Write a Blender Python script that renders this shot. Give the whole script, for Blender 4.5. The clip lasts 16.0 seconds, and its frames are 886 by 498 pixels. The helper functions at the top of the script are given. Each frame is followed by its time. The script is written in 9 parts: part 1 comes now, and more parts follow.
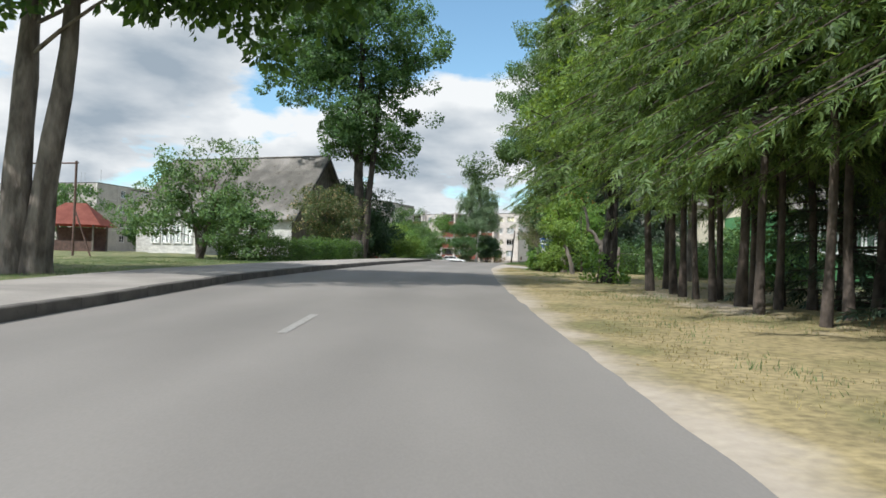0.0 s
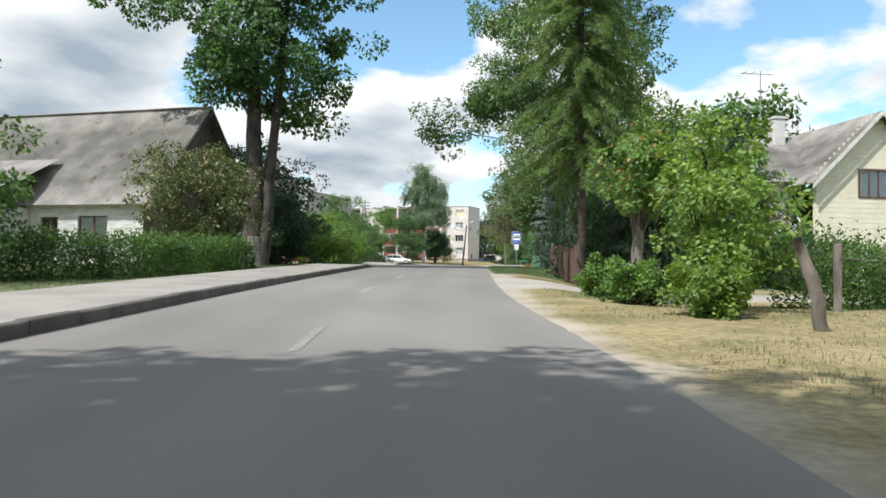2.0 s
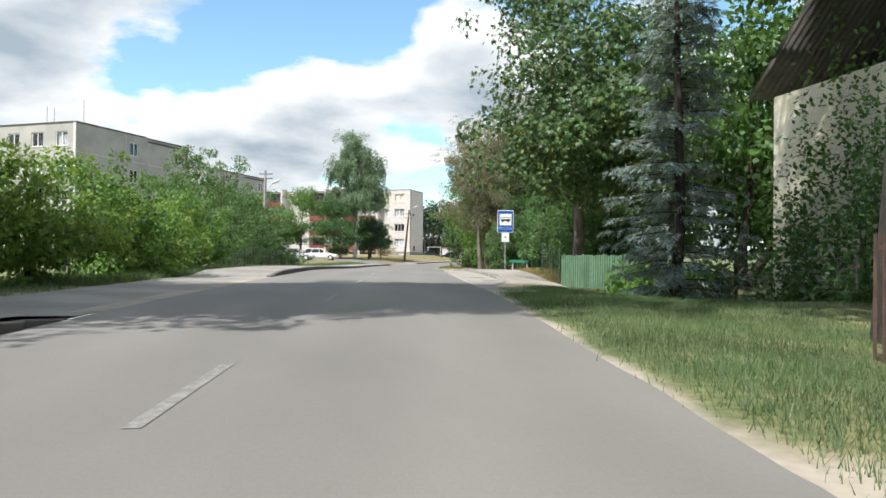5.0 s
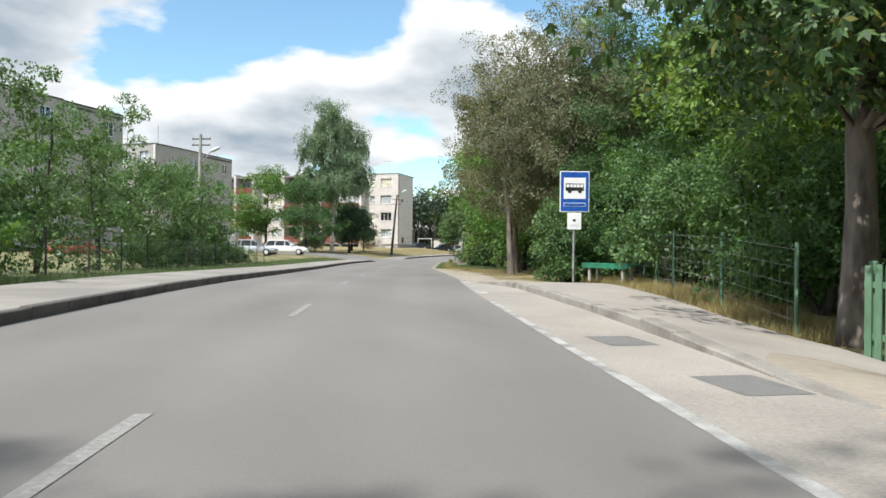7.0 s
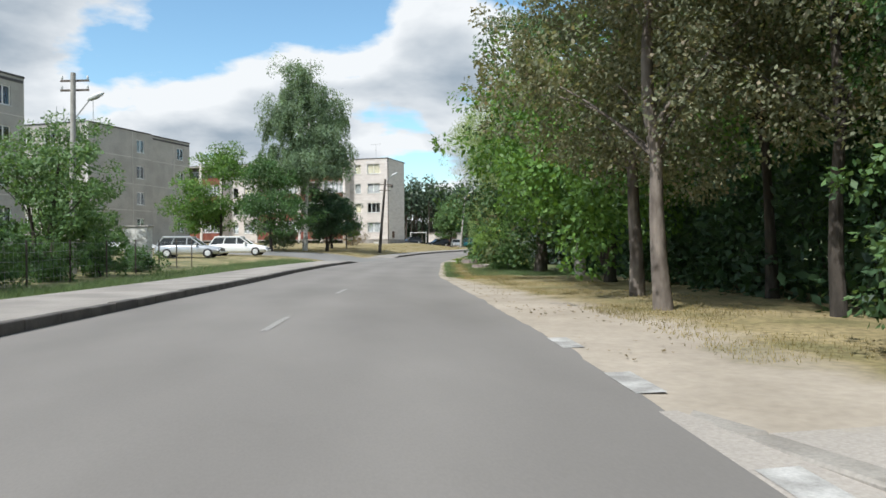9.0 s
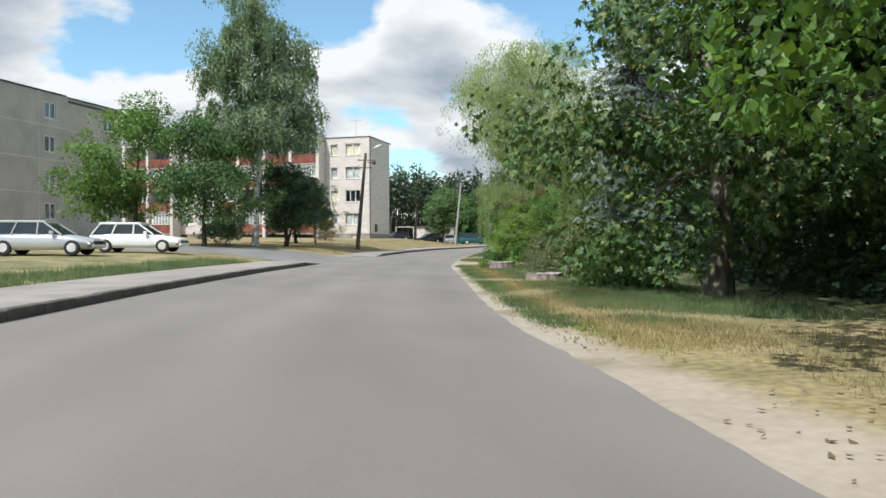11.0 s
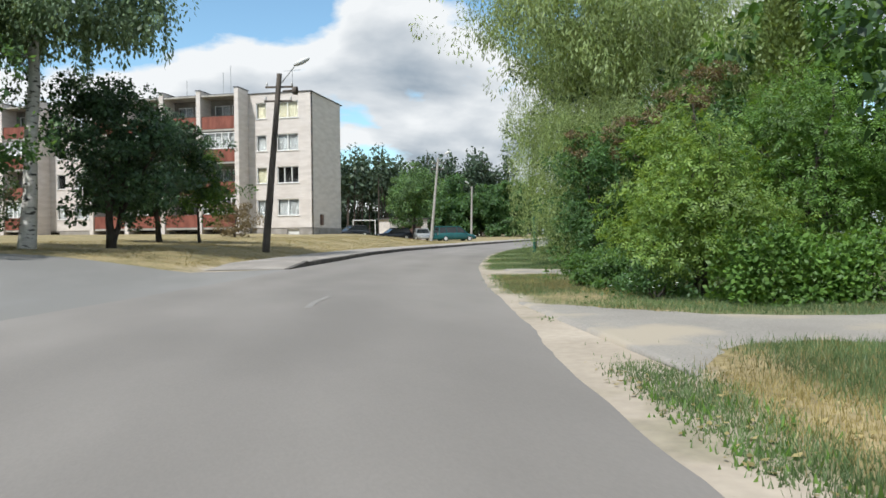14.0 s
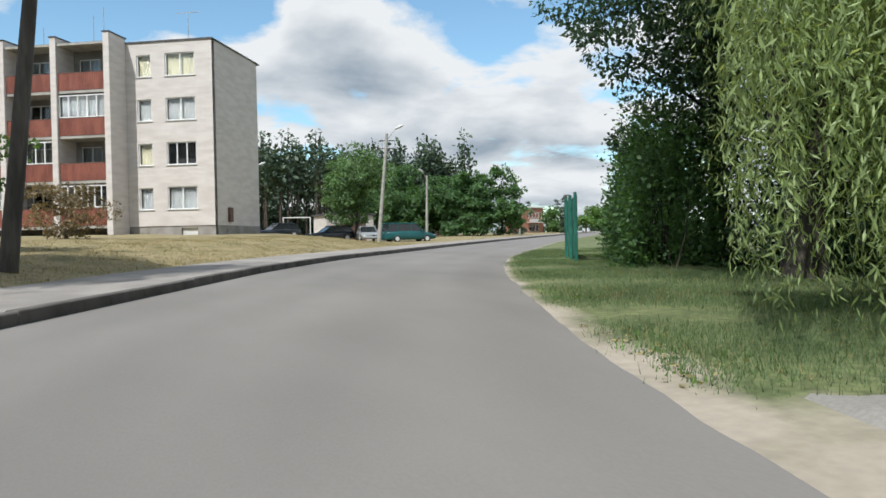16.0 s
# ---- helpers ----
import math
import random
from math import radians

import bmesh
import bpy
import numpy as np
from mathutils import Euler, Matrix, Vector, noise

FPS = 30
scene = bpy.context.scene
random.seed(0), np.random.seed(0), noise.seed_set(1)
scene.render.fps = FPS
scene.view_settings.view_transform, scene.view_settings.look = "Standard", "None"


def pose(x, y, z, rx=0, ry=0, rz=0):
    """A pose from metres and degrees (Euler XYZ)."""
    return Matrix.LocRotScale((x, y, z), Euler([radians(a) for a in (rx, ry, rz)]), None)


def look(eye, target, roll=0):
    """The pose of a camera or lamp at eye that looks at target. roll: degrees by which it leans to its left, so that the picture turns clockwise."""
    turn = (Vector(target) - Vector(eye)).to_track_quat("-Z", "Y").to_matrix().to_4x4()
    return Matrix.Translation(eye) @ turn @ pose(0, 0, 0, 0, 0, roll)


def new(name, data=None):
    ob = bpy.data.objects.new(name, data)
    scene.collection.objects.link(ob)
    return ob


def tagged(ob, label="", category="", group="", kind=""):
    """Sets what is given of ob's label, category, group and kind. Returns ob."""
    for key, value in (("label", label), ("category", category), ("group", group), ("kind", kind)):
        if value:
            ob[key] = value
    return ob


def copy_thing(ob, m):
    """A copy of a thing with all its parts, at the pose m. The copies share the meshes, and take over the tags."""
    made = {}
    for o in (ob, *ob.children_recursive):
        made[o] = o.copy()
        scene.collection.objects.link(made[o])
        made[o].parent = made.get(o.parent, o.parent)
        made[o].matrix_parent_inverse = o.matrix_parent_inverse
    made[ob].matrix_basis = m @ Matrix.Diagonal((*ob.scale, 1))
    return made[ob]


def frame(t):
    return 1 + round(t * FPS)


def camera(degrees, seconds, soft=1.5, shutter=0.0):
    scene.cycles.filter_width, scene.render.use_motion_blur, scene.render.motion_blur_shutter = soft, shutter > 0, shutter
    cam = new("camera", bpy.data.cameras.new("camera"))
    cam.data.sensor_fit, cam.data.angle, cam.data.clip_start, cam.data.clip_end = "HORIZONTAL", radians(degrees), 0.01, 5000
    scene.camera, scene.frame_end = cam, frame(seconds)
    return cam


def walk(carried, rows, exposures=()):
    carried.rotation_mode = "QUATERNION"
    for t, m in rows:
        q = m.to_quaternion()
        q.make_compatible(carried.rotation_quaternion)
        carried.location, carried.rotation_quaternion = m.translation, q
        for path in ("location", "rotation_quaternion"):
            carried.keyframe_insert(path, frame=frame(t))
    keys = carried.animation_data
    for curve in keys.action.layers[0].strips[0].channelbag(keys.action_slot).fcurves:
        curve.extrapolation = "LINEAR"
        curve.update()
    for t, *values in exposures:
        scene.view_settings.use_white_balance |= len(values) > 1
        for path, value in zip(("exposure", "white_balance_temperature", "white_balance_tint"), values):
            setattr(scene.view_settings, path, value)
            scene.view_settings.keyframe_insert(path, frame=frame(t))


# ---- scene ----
EXPOSURE = 0.33
cam = camera(63.4, 16.0, soft=1.6)
METRES, EYE, TILT, LEAN, TURN = 140.0, 0.93, 0.0, 0.0, 0.0
ROWS = [
    (0.0, 0.0, 0.0, 0.0, -0.05, 1.54, -1.72),
    (0.5, -0.0015, 0.0346, 0.0011, -1.0, 1.59, -1.14),
    (1.0, -0.0024, 0.0684, 0.0022, -2.18, 1.6, -0.93),
    (1.5, -0.0024, 0.1001, 0.0033, -3.38, 1.25, -1.09),
    (2.0, -0.0017, 0.1334, 0.0044, -4.72, 1.39, -0.89),
    (2.5, 0.0001, 0.1677, 0.0054, -5.99, 1.36, -0.4),
    (3.0, 0.0024, 0.2013, 0.0062, -7.22, 0.97, -0.22),
    (3.5, 0.0055, 0.235, 0.007, -8.3, 0.86, -0.06),
    (6.0, 0.0224, 0.3845, 0.0104, -10.17, 0.63, -0.96),
    (6.5, 0.0261, 0.4146, 0.0108, -10.42, 0.49, -0.92),
    (7.0, 0.03, 0.4448, 0.0112, -10.62, 0.09, -0.65),
    (7.5, 0.034, 0.4745, 0.0113, -10.77, -0.37, -0.64),
    (8.0, 0.0377, 0.5023, 0.0115, -10.96, -0.11, -0.43),
    (8.5, 0.0419, 0.5323, 0.0117, -11.1, -0.09, 0.18),
    (9.0, 0.0461, 0.5621, 0.0119, -11.27, -0.36, 0.41),
    (11.5, 0.0681, 0.7203, 0.0101, -13.12, -0.59, 0.13),
    (12.0, 0.0738, 0.7512, 0.01, -13.71, -0.63, 0.47),
    (12.5, 0.0793, 0.78, 0.0097, -14.28, -0.7, 0.57),
    (13.0, 0.0854, 0.8108, 0.0098, -14.69, -0.55, 0.34),
    (13.5, 0.092, 0.8417, 0.0098, -15.04, -0.67, 0.18),
    (14.0, 0.0985, 0.8725, 0.0096, -15.45, -0.8, 0.56),
    (14.5, 0.105, 0.9014, 0.0096, -16.14, -0.67, 0.76),
    (15.0, 0.1125, 0.9317, 0.0097, -17.13, -0.31, 1.14),
    (15.5, 0.1202, 0.9611, 0.0097, -18.41, -0.83, 1.29),
    (16.0, 0.1273, 0.9889, 0.0095, -19.79, -0.85, 1.11),
]
walk(cam, [(t, pose(0, 0, EYE, TILT, LEAN, TURN) @ pose(METRES * x, METRES * y, METRES * z, 90 + pitch, roll, yaw)) for t, x, y, z, yaw, pitch, roll in ROWS],
     exposures=[(t, EXPOSURE + e, k, 8.5) for t, e, k in [(0.0, -0.1, 6400), (1.0, 0.0, 6450), (2.0, 0.08, 6450), (3.0, 0.0, 6350), (3.5, -0.07, 6300), (6.0, 0.35, 6600), (6.5, 0.28, 6550),
                                                                 (7.0, 0.08, 6450), (8.0, -0.03, 6350), (9.0, -0.1, 6320), (12.0, -0.05, 6440), (14.0, -0.12, 6400), (16.0, -0.22, 6330)]])

# ---- light ----
SUN_FROM = Vector((-0.75, -0.66, 0.0)).normalized()
SUN_HEIGHT = radians(53)
CLOUD_SHIFT = (0.35, 0.9, 0.0)
sun = new("sun", bpy.data.lights.new("sun", "SUN"))
sun.data.energy, sun.data.angle, sun.data.color = 4.2, radians(0.6), (1.0, 0.97, 0.925)
sun_at = SUN_FROM * math.cos(SUN_HEIGHT) + Vector((0, 0, math.sin(SUN_HEIGHT)))
sun.matrix_world = look(sun_at * 200, (0, 0, 0))

world = bpy.data.worlds.new("world")
scene.world = world
world.use_nodes = True
wn, wl = world.node_tree.nodes, world.node_tree.links
wn.clear()


def wnode(kind, **kw):
    n = wn.new(kind)
    for k, v in kw.items():
        n.inputs[k].default_value = v
    return n


w_out, w_bg = wnode("ShaderNodeOutputWorld"), wnode("ShaderNodeBackground", Strength=0.115)
w_sky = wn.new("ShaderNodeTexSky")
w_sky.sky_type, w_sky.sun_disc = "NISHITA", False
w_sky.sun_elevation = SUN_HEIGHT
w_sky.sun_rotation = math.atan2(SUN_FROM.x, SUN_FROM.y)
w_sky.air_density, w_sky.dust_density, w_sky.ozone_density = 1.0, 0.6, 2.0
w_tc = wn.new("ShaderNodeTexCoord")
w_sep = wn.new("ShaderNodeSeparateXYZ")
wl.new(w_tc.outputs["Generated"], w_sep.inputs["Vector"])


def wmath(op, a, b):
    n = wn.new("ShaderNodeMath")
    n.operation = op
    for k, v in ((0, a), (1, b)):
        if isinstance(v, (int, float)):
            n.inputs[k].default_value = v
        else:
            wl.new(v, n.inputs[k])
    return n.outputs["Value"]


# the cloud layer: directions laid out on a flat ceiling, so that clouds crowd together towards the horizon;
# broad banks and gaps, by bearing and height in degrees, steer a noise that gives the cumulus its edges
BANKS = [(-18, 17.5, 8, 3.6, 0.17), (-27, 11, 8, 5, 0.12), (-2, 10.5, 8, 2.8, 0.15), (12.5, 14.5, 5, 5.5, 0.20), (30, 11, 6, 3.6, 0.12), (15, 8, 9, 2.6, 0.10), (5, 3, 60, 3.0, 0.07)]
GAPS = [(-5, 17.5, 5.5, 3.2, 0.24), (4, 18.5, 4.0, 4.2, 0.24), (23.5, 15.0, 3.4, 2.2, 0.2), (32, 17.5, 6, 3, 0.2), (9.5, 6.4, 3, 1.0, 0.12), (21, 20, 5, 3, 0.12)]
CLOUD_LIT, CLOUD_BASE = (6.9, 7.0, 7.1, 1), (2.7, 3.2, 3.75, 1)
w_bear = wmath("MULTIPLY", wmath("ARCTAN2", w_sep.outputs["X"], w_sep.outputs["Y"]), 57.2958)
w_tall = wmath("MULTIPLY", wmath("ARCSINE", w_sep.outputs["Z"], 0.0), 57.2958)


def cloud_field(lift, detail, rough):
    """How thick the clouds are, looked up lift degrees higher than the direction itself."""
    high = wmath("ADD", wmath("MAXIMUM", wmath("ADD", w_sep.outputs["Z"], lift / 57.3), 0.0), 0.22)
    com = wn.new("ShaderNodeCombineXYZ")
    wl.new(wmath("DIVIDE", w_sep.outputs["X"], high), com.inputs["X"])
    wl.new(wmath("DIVIDE", w_sep.outputs["Y"], high), com.inputs["Y"])
    mp = wn.new("ShaderNodeMapping")
    mp.inputs["Location"].default_value = CLOUD_SHIFT
    wl.new(com.outputs["Vector"], mp.inputs["Vector"])
    n = wnode("ShaderNodeTexNoise", Scale=1.9, Detail=detail, Roughness=rough, Distortion=0.15)
    wl.new(mp.outputs["Vector"], n.inputs["Vector"])
    total = n.outputs["Fac"]
    tall = wmath("ADD", w_tall, lift)
    for banks, sign in ((BANKS, 1), (GAPS, -1)):
        for bear, up, wide, deep, amount in banks:
            da = wmath("DIVIDE", wmath("SUBTRACT", w_bear, bear), wide)
            de = wmath("DIVIDE", wmath("SUBTRACT", tall, up), deep)
            fall = wmath("EXPONENT", wmath("MULTIPLY", wmath("ADD", wmath("MULTIPLY", da, da), wmath("MULTIPLY", de, de)), -1.0), 0.0)
            total = wmath("ADD", total, wmath("MULTIPLY", fall, sign * amount))
    return total


w_cover, w_grey = wn.new("ShaderNodeValToRGB"), wn.new("ShaderNodeValToRGB")
w_cover.color_ramp.elements[0].position, w_cover.color_ramp.elements[1].position = 0.43, 0.52
ge = w_grey.color_ramp.elements
ge[0].position, ge[0].color = 0.48, CLOUD_LIT
ge[1].position, ge[1].color = 0.72, CLOUD_BASE
w_mix = wn.new("ShaderNodeMix")
w_mix.data_type = "RGBA"
w_tint = wn.new("ShaderNodeMix")
w_tint.data_type, w_tint.blend_type = "RGBA", "MULTIPLY"
w_tint.inputs["Factor"].default_value = 1.0
w_tint.inputs["B"].default_value = (1.3, 1.5, 1.42, 1)
wl.new(cloud_field(0.0, 9.0, 0.56), w_cover.inputs["Fac"])
wl.new(cloud_field(2.2, 6.0, 0.5), w_grey.inputs["Fac"])
wl.new(w_sky.outputs["Color"], w_tint.inputs["A"])
wl.new(w_cover.outputs["Color"], w_mix.inputs["Factor"])
wl.new(w_tint.outputs["Result"], w_mix.inputs["A"])
wl.new(w_grey.outputs["Color"], w_mix.inputs["B"])
wl.new(w_mix.outputs["Result"], w_bg.inputs["Color"])
wl.new(w_bg.outputs["Background"], w_out.inputs["Surface"])


# ---- materials ----
def mat(name, a, b, scale=3.0, rough=0.85, bump=0.2, fine=40.0, metal=0.0, mix=0.5, contrast=0.25, distance=0.02, stretch=(1, 1, 1), spots=None, grain=1.0):
    """Two colours mixed by coarse noise, a fine grain over them, and relief."""
    m = bpy.data.materials.new(name)
    m.use_nodes = True
    nt, ln = m.node_tree.nodes, m.node_tree.links
    p = nt["Principled BSDF"]
    tc, mp = nt.new("ShaderNodeTexCoord"), nt.new("ShaderNodeMapping")
    mp.inputs["Scale"].default_value = stretch
    geo = nt.new("ShaderNodeNewGeometry")
    ln.new(geo.outputs["Position"], mp.inputs["Vector"])
    n1, n2 = nt.new("ShaderNodeTexNoise"), nt.new("ShaderNodeTexNoise")
    n1.inputs["Scale"].default_value, n1.inputs["Detail"].default_value = scale, 5
    n2.inputs["Scale"].default_value, n2.inputs["Detail"].default_value = fine, 3
    ln.new(mp.outputs["Vector"], n1.inputs["Vector"])
    ln.new(mp.outputs["Vector"], n2.inputs["Vector"])
    r = nt.new("ShaderNodeValToRGB")
    r.color_ramp.elements[0].position, r.color_ramp.elements[0].color = mix - contrast / 2, (*a, 1)
    r.color_ramp.elements[1].position, r.color_ramp.elements[1].color = mix + contrast / 2, (*b, 1)
    ln.new(n1.outputs["Fac"], r.inputs["Fac"])
    g = nt.new("ShaderNodeMapRange")
    g.inputs["From Min"].default_value, g.inputs["From Max"].default_value = 0.3, 0.7
    g.inputs["To Min"].default_value, g.inputs["To Max"].default_value = 1 - 0.14 * grain, 1 + 0.12 * grain
    ln.new(n2.outputs["Fac"], g.inputs["Value"])
    mx = nt.new("ShaderNodeMix")
    mx.data_type, mx.blend_type = "RGBA", "MULTIPLY"
    mx.inputs["Factor"].default_value = 1.0
    ln.new(r.outputs["Color"], mx.inputs["A"])
    ln.new(g.outputs["Result"], mx.inputs["B"])
    last = mx
    if spots:
        n3 = nt.new("ShaderNodeTexNoise")
        n3.inputs["Scale"].default_value, n3.inputs["Detail"].default_value = spots[0], 4
        ln.new(mp.outputs["Vector"], n3.inputs["Vector"])
        r3 = nt.new("ShaderNodeValToRGB")
        r3.color_ramp.elements[0].position, r3.color_ramp.elements[1].position = spots[1], spots[1] + 0.1
        ln.new(n3.outputs["Fac"], r3.inputs["Fac"])
        m3 = nt.new("ShaderNodeMix")
        m3.data_type = "RGBA"
        m3.inputs["B"].default_value = (*spots[2], 1)
        ln.new(r3.outputs["Color"], m3.inputs["Factor"])
        ln.new(mx.outputs["Result"], m3.inputs["A"])
        last = m3
    ln.new(last.outputs["Result"], p.inputs["Base Color"])
    p.inputs["Roughness"].default_value, p.inputs["Metallic"].default_value = rough, metal
    if bump:
        bp = nt.new("ShaderNodeBump")
        bp.inputs["Strength"].default_value, bp.inputs["Distance"].default_value = bump, distance
        ln.new(n2.outputs["Fac"], bp.inputs["Height"])
        ln.new(bp.outputs["Normal"], p.inputs["Normal"])
    return m


def leaf_mat(name, a, b, trans=0.4, rough=0.55, c=None):
    """Foliage: colour by the single leaf, and by the plant."""
    m = bpy.data.materials.new(name)
    m.use_nodes = True
    nt, ln = m.node_tree.nodes, m.node_tree.links
    p, out = nt["Principled BSDF"], nt["Material Output"]
    geo = nt.new("ShaderNodeNewGeometry")
    r = nt.new("ShaderNodeValToRGB")
    r.color_ramp.elements[0].color, r.color_ramp.elements[1].color = (*a, 1), (*b, 1)
    r.color_ramp.elements[0].position, r.color_ramp.elements[1].position = 0.05, 0.9
    if c:
        e = r.color_ramp.elements.new(0.96)
        e.color = (*c, 1)
    n = nt.new("ShaderNodeTexNoise")
    n.inputs["Scale"].default_value, n.inputs["Detail"].default_value = 0.7, 3
    ln.new(geo.outputs["Position"], n.inputs["Vector"])
    mr = nt.new("ShaderNodeMapRange")
    mr.inputs["From Min"].default_value, mr.inputs["From Max"].default_value = 0.3, 0.7
    mr.inputs["To Min"].default_value, mr.inputs["To Max"].default_value = 0.7, 1.25
    ln.new(n.outputs["Fac"], mr.inputs["Value"])
    mx = nt.new("ShaderNodeMix")
    mx.data_type, mx.blend_type = "RGBA", "MULTIPLY"
    mx.inputs["Factor"].default_value = 1.0
    ln.new(geo.outputs["Random Per Island"], r.inputs["Fac"])
    ln.new(r.outputs["Color"], mx.inputs["A"])
    ln.new(mr.outputs["Result"], mx.inputs["B"])
    ln.new(mx.outputs["Result"], p.inputs["Base Color"])
    p.inputs["Roughness"].default_value = rough
    t = nt.new("ShaderNodeBsdfTranslucent")
    glow = nt.new("ShaderNodeMix")
    glow.data_type, glow.blend_type = "RGBA", "MULTIPLY"
    glow.inputs["Factor"].default_value = 1.0
    glow.inputs["B"].default_value = (2.0, 1.75, 0.9, 1)
    ln.new(mx.outputs["Result"], glow.inputs["A"])
    ln.new(glow.outputs["Result"], t.inputs["Color"])
    s = nt.new("ShaderNodeMixShader")
    s.inputs["Fac"].default_value = trans
    ln.new(p.outputs["BSDF"], s.inputs[1])
    ln.new(t.outputs["BSDF"], s.inputs[2])
    ln.new(s.outputs["Shader"], out.inputs["Surface"])
    return m


def glass_mat(name):
    m = bpy.data.materials.new(name)
    m.use_nodes = True
    p = m.node_tree.nodes["Principled BSDF"]
    p.inputs["Base Color"].default_value = (0.85, 0.9, 0.92, 1)
    p.inputs["Roughness"].default_value, p.inputs["IOR"].default_value = 0.03, 1.45
    p.inputs["Transmission Weight"].default_value = 1.0
    return m


M_ASPHALT = mat("asphalt", (0.182, 0.178, 0.170), (0.225, 0.219, 0.209), 0.35, 0.9, 0.12, 70, distance=0.005, stretch=(1, 0.35, 1), grain=0.35, spots=(0.5, 0.6, (0.19, 0.187, 0.18)))


def road_mat(name):
    """Bleached asphalt: paler wheel tracks by the 'across' attribute, blotches and a faint grain."""
    m = mat(name, (0.168, 0.156, 0.144), (0.225, 0.209, 0.193), 0.45, 0.9, 0.1, 70, distance=0.004, stretch=(1, 0.4, 1), grain=0.3, contrast=0.4)
    nt, ln = m.node_tree.nodes, m.node_tree.links
    p, geo = nt["Principled BSDF"], nt.new("ShaderNodeNewGeometry")
    base = p.inputs["Base Color"].links[0].from_socket
    att, wob = nt.new("ShaderNodeAttribute"), nt.new("ShaderNodeTexNoise")
    att.attribute_name = "across"
    wob.inputs["Scale"].default_value, wob.inputs["Detail"].default_value = 0.3, 4
    ln.new(geo.outputs["Position"], wob.inputs["Vector"])

    def op(kind, a, b):
        n = nt.new("ShaderNodeMath")
        n.operation = kind
        for k, v in ((0, a), (1, b)):
            if isinstance(v, (int, float)):
                n.inputs[k].default_value = v
            else:
                ln.new(v, n.inputs[k])
        return n.outputs["Value"]

    wave = op("SINE", op("ADD", op("MULTIPLY", att.outputs["Fac"], 25.13), op("MULTIPLY", wob.outputs["Fac"], 2.0)), 0)
    tracks = op("MULTIPLY", wave, op("SUBTRACT", wob.outputs["Fac"], 0.15))
    tone = op("ADD", 1.0, op("MULTIPLY", tracks, 0.11))
    mx = nt.new("ShaderNodeMix")
    mx.data_type, mx.blend_type = "RGBA", "MULTIPLY"
    mx.inputs["Factor"].default_value = 1.0
    ln.new(base, mx.inputs["A"])
    ln.new(tone, mx.inputs["B"])
    ln.new(mx.outputs["Result"], p.inputs["Base Color"])
    return m


M_ROAD = road_mat("street_asphalt")
M_PATCH = mat("asphalt_patch", (0.155, 0.152, 0.147), (0.195, 0.19, 0.182), 1.5, 0.9, 0.4, 70, distance=0.006)
M_SANDY = mat("sandy_asphalt", (0.300, 0.272, 0.242), (0.405, 0.366, 0.325), 0.6, 0.94, 0.4, 40, distance=0.008, contrast=0.4, spots=(1.1, 0.6, (0.37, 0.325, 0.265)))
M_PAVING = mat("pavement_asphalt", (0.235, 0.215, 0.195), (0.325, 0.298, 0.27), 0.7, 0.92, 0.3, 45, distance=0.006)
# kerb colour lowered to carry the shade on its street face
M_KERB_SHADE = mat("shade_dark_kerb_concrete", (0.078, 0.070, 0.064), (0.135, 0.122, 0.110), 2.0, 0.9, 0.4, 60, distance=0.008)
M_CONCRETE = mat("concrete", (0.30, 0.285, 0.26), (0.40, 0.38, 0.35), 1.2, 0.88, 0.3, 40)
M_LINE = mat("road_paint", (0.225, 0.215, 0.20), (0.335, 0.325, 0.308), 24.0, 0.85, 0.1, 60, contrast=0.4)
M_LINE_FAINT = mat("nearly_gone_road_paint", (0.185, 0.177, 0.165), (0.275, 0.266, 0.25), 14.0, 0.88, 0.1, 60, contrast=0.3)
M_KERB_PALE = mat("pale_worn_kerb", (0.235, 0.215, 0.19), (0.35, 0.325, 0.29), 1.6, 0.92, 0.5, 40, distance=0.01, spots=(2.5, 0.6, (0.19, 0.17, 0.145)))
M_DRIVE = mat("drive_asphalt", (0.23, 0.215, 0.195), (0.31, 0.29, 0.26), 0.7, 0.93, 0.3, 40, distance=0.006, contrast=0.4, spots=(0.8, 0.5, (0.36, 0.315, 0.25)))
M_PETAL = mat("yellow_petals", (0.70, 0.50, 0.03), (0.82, 0.62, 0.06), 8, 0.7, 0.0, 30)
M_BARK = mat("bark", (0.034, 0.029, 0.024), (0.083, 0.069, 0.058), 5, 0.95, 1.0, 14, stretch=(1, 1, 0.3), distance=0.04)
M_BARK_GREY = mat("grey_bark", (0.095, 0.078, 0.066), (0.235, 0.200, 0.172), 4, 0.95, 1.0, 13, stretch=(1, 1, 0.35), distance=0.03)
M_BARK_RED = mat("spruce_bark", (0.045, 0.036, 0.030), (0.105, 0.083, 0.069), 6, 0.95, 0.8, 22, stretch=(1, 1, 0.5), distance=0.03)
M_BIRCH = mat("birch_bark", (0.50, 0.48, 0.45), (0.62, 0.60, 0.57), 3, 0.8, 0.3, 25, stretch=(1, 1, 2.5), spots=(3.5, 0.56, (0.05, 0.045, 0.04)))
M_WHITEWASH = mat("whitewashed_bark", (0.09, 0.08, 0.07), (0.30, 0.285, 0.265), 7, 0.95, 0.8, 25, distance=0.03, contrast=0.3)
# bark tone taken down to put crown shade on the trunks
M_BARK_SHADE = mat("shade_dark_bark", (0.018, 0.016, 0.014), (0.048, 0.041, 0.036), 5, 0.95, 1.0, 14, stretch=(1, 1, 0.3), distance=0.04)
M_DASH = mat("worn_edge_paint", (0.26, 0.25, 0.235), (0.50, 0.49, 0.47), 4.0, 0.8, 0.1, 60, contrast=0.3)
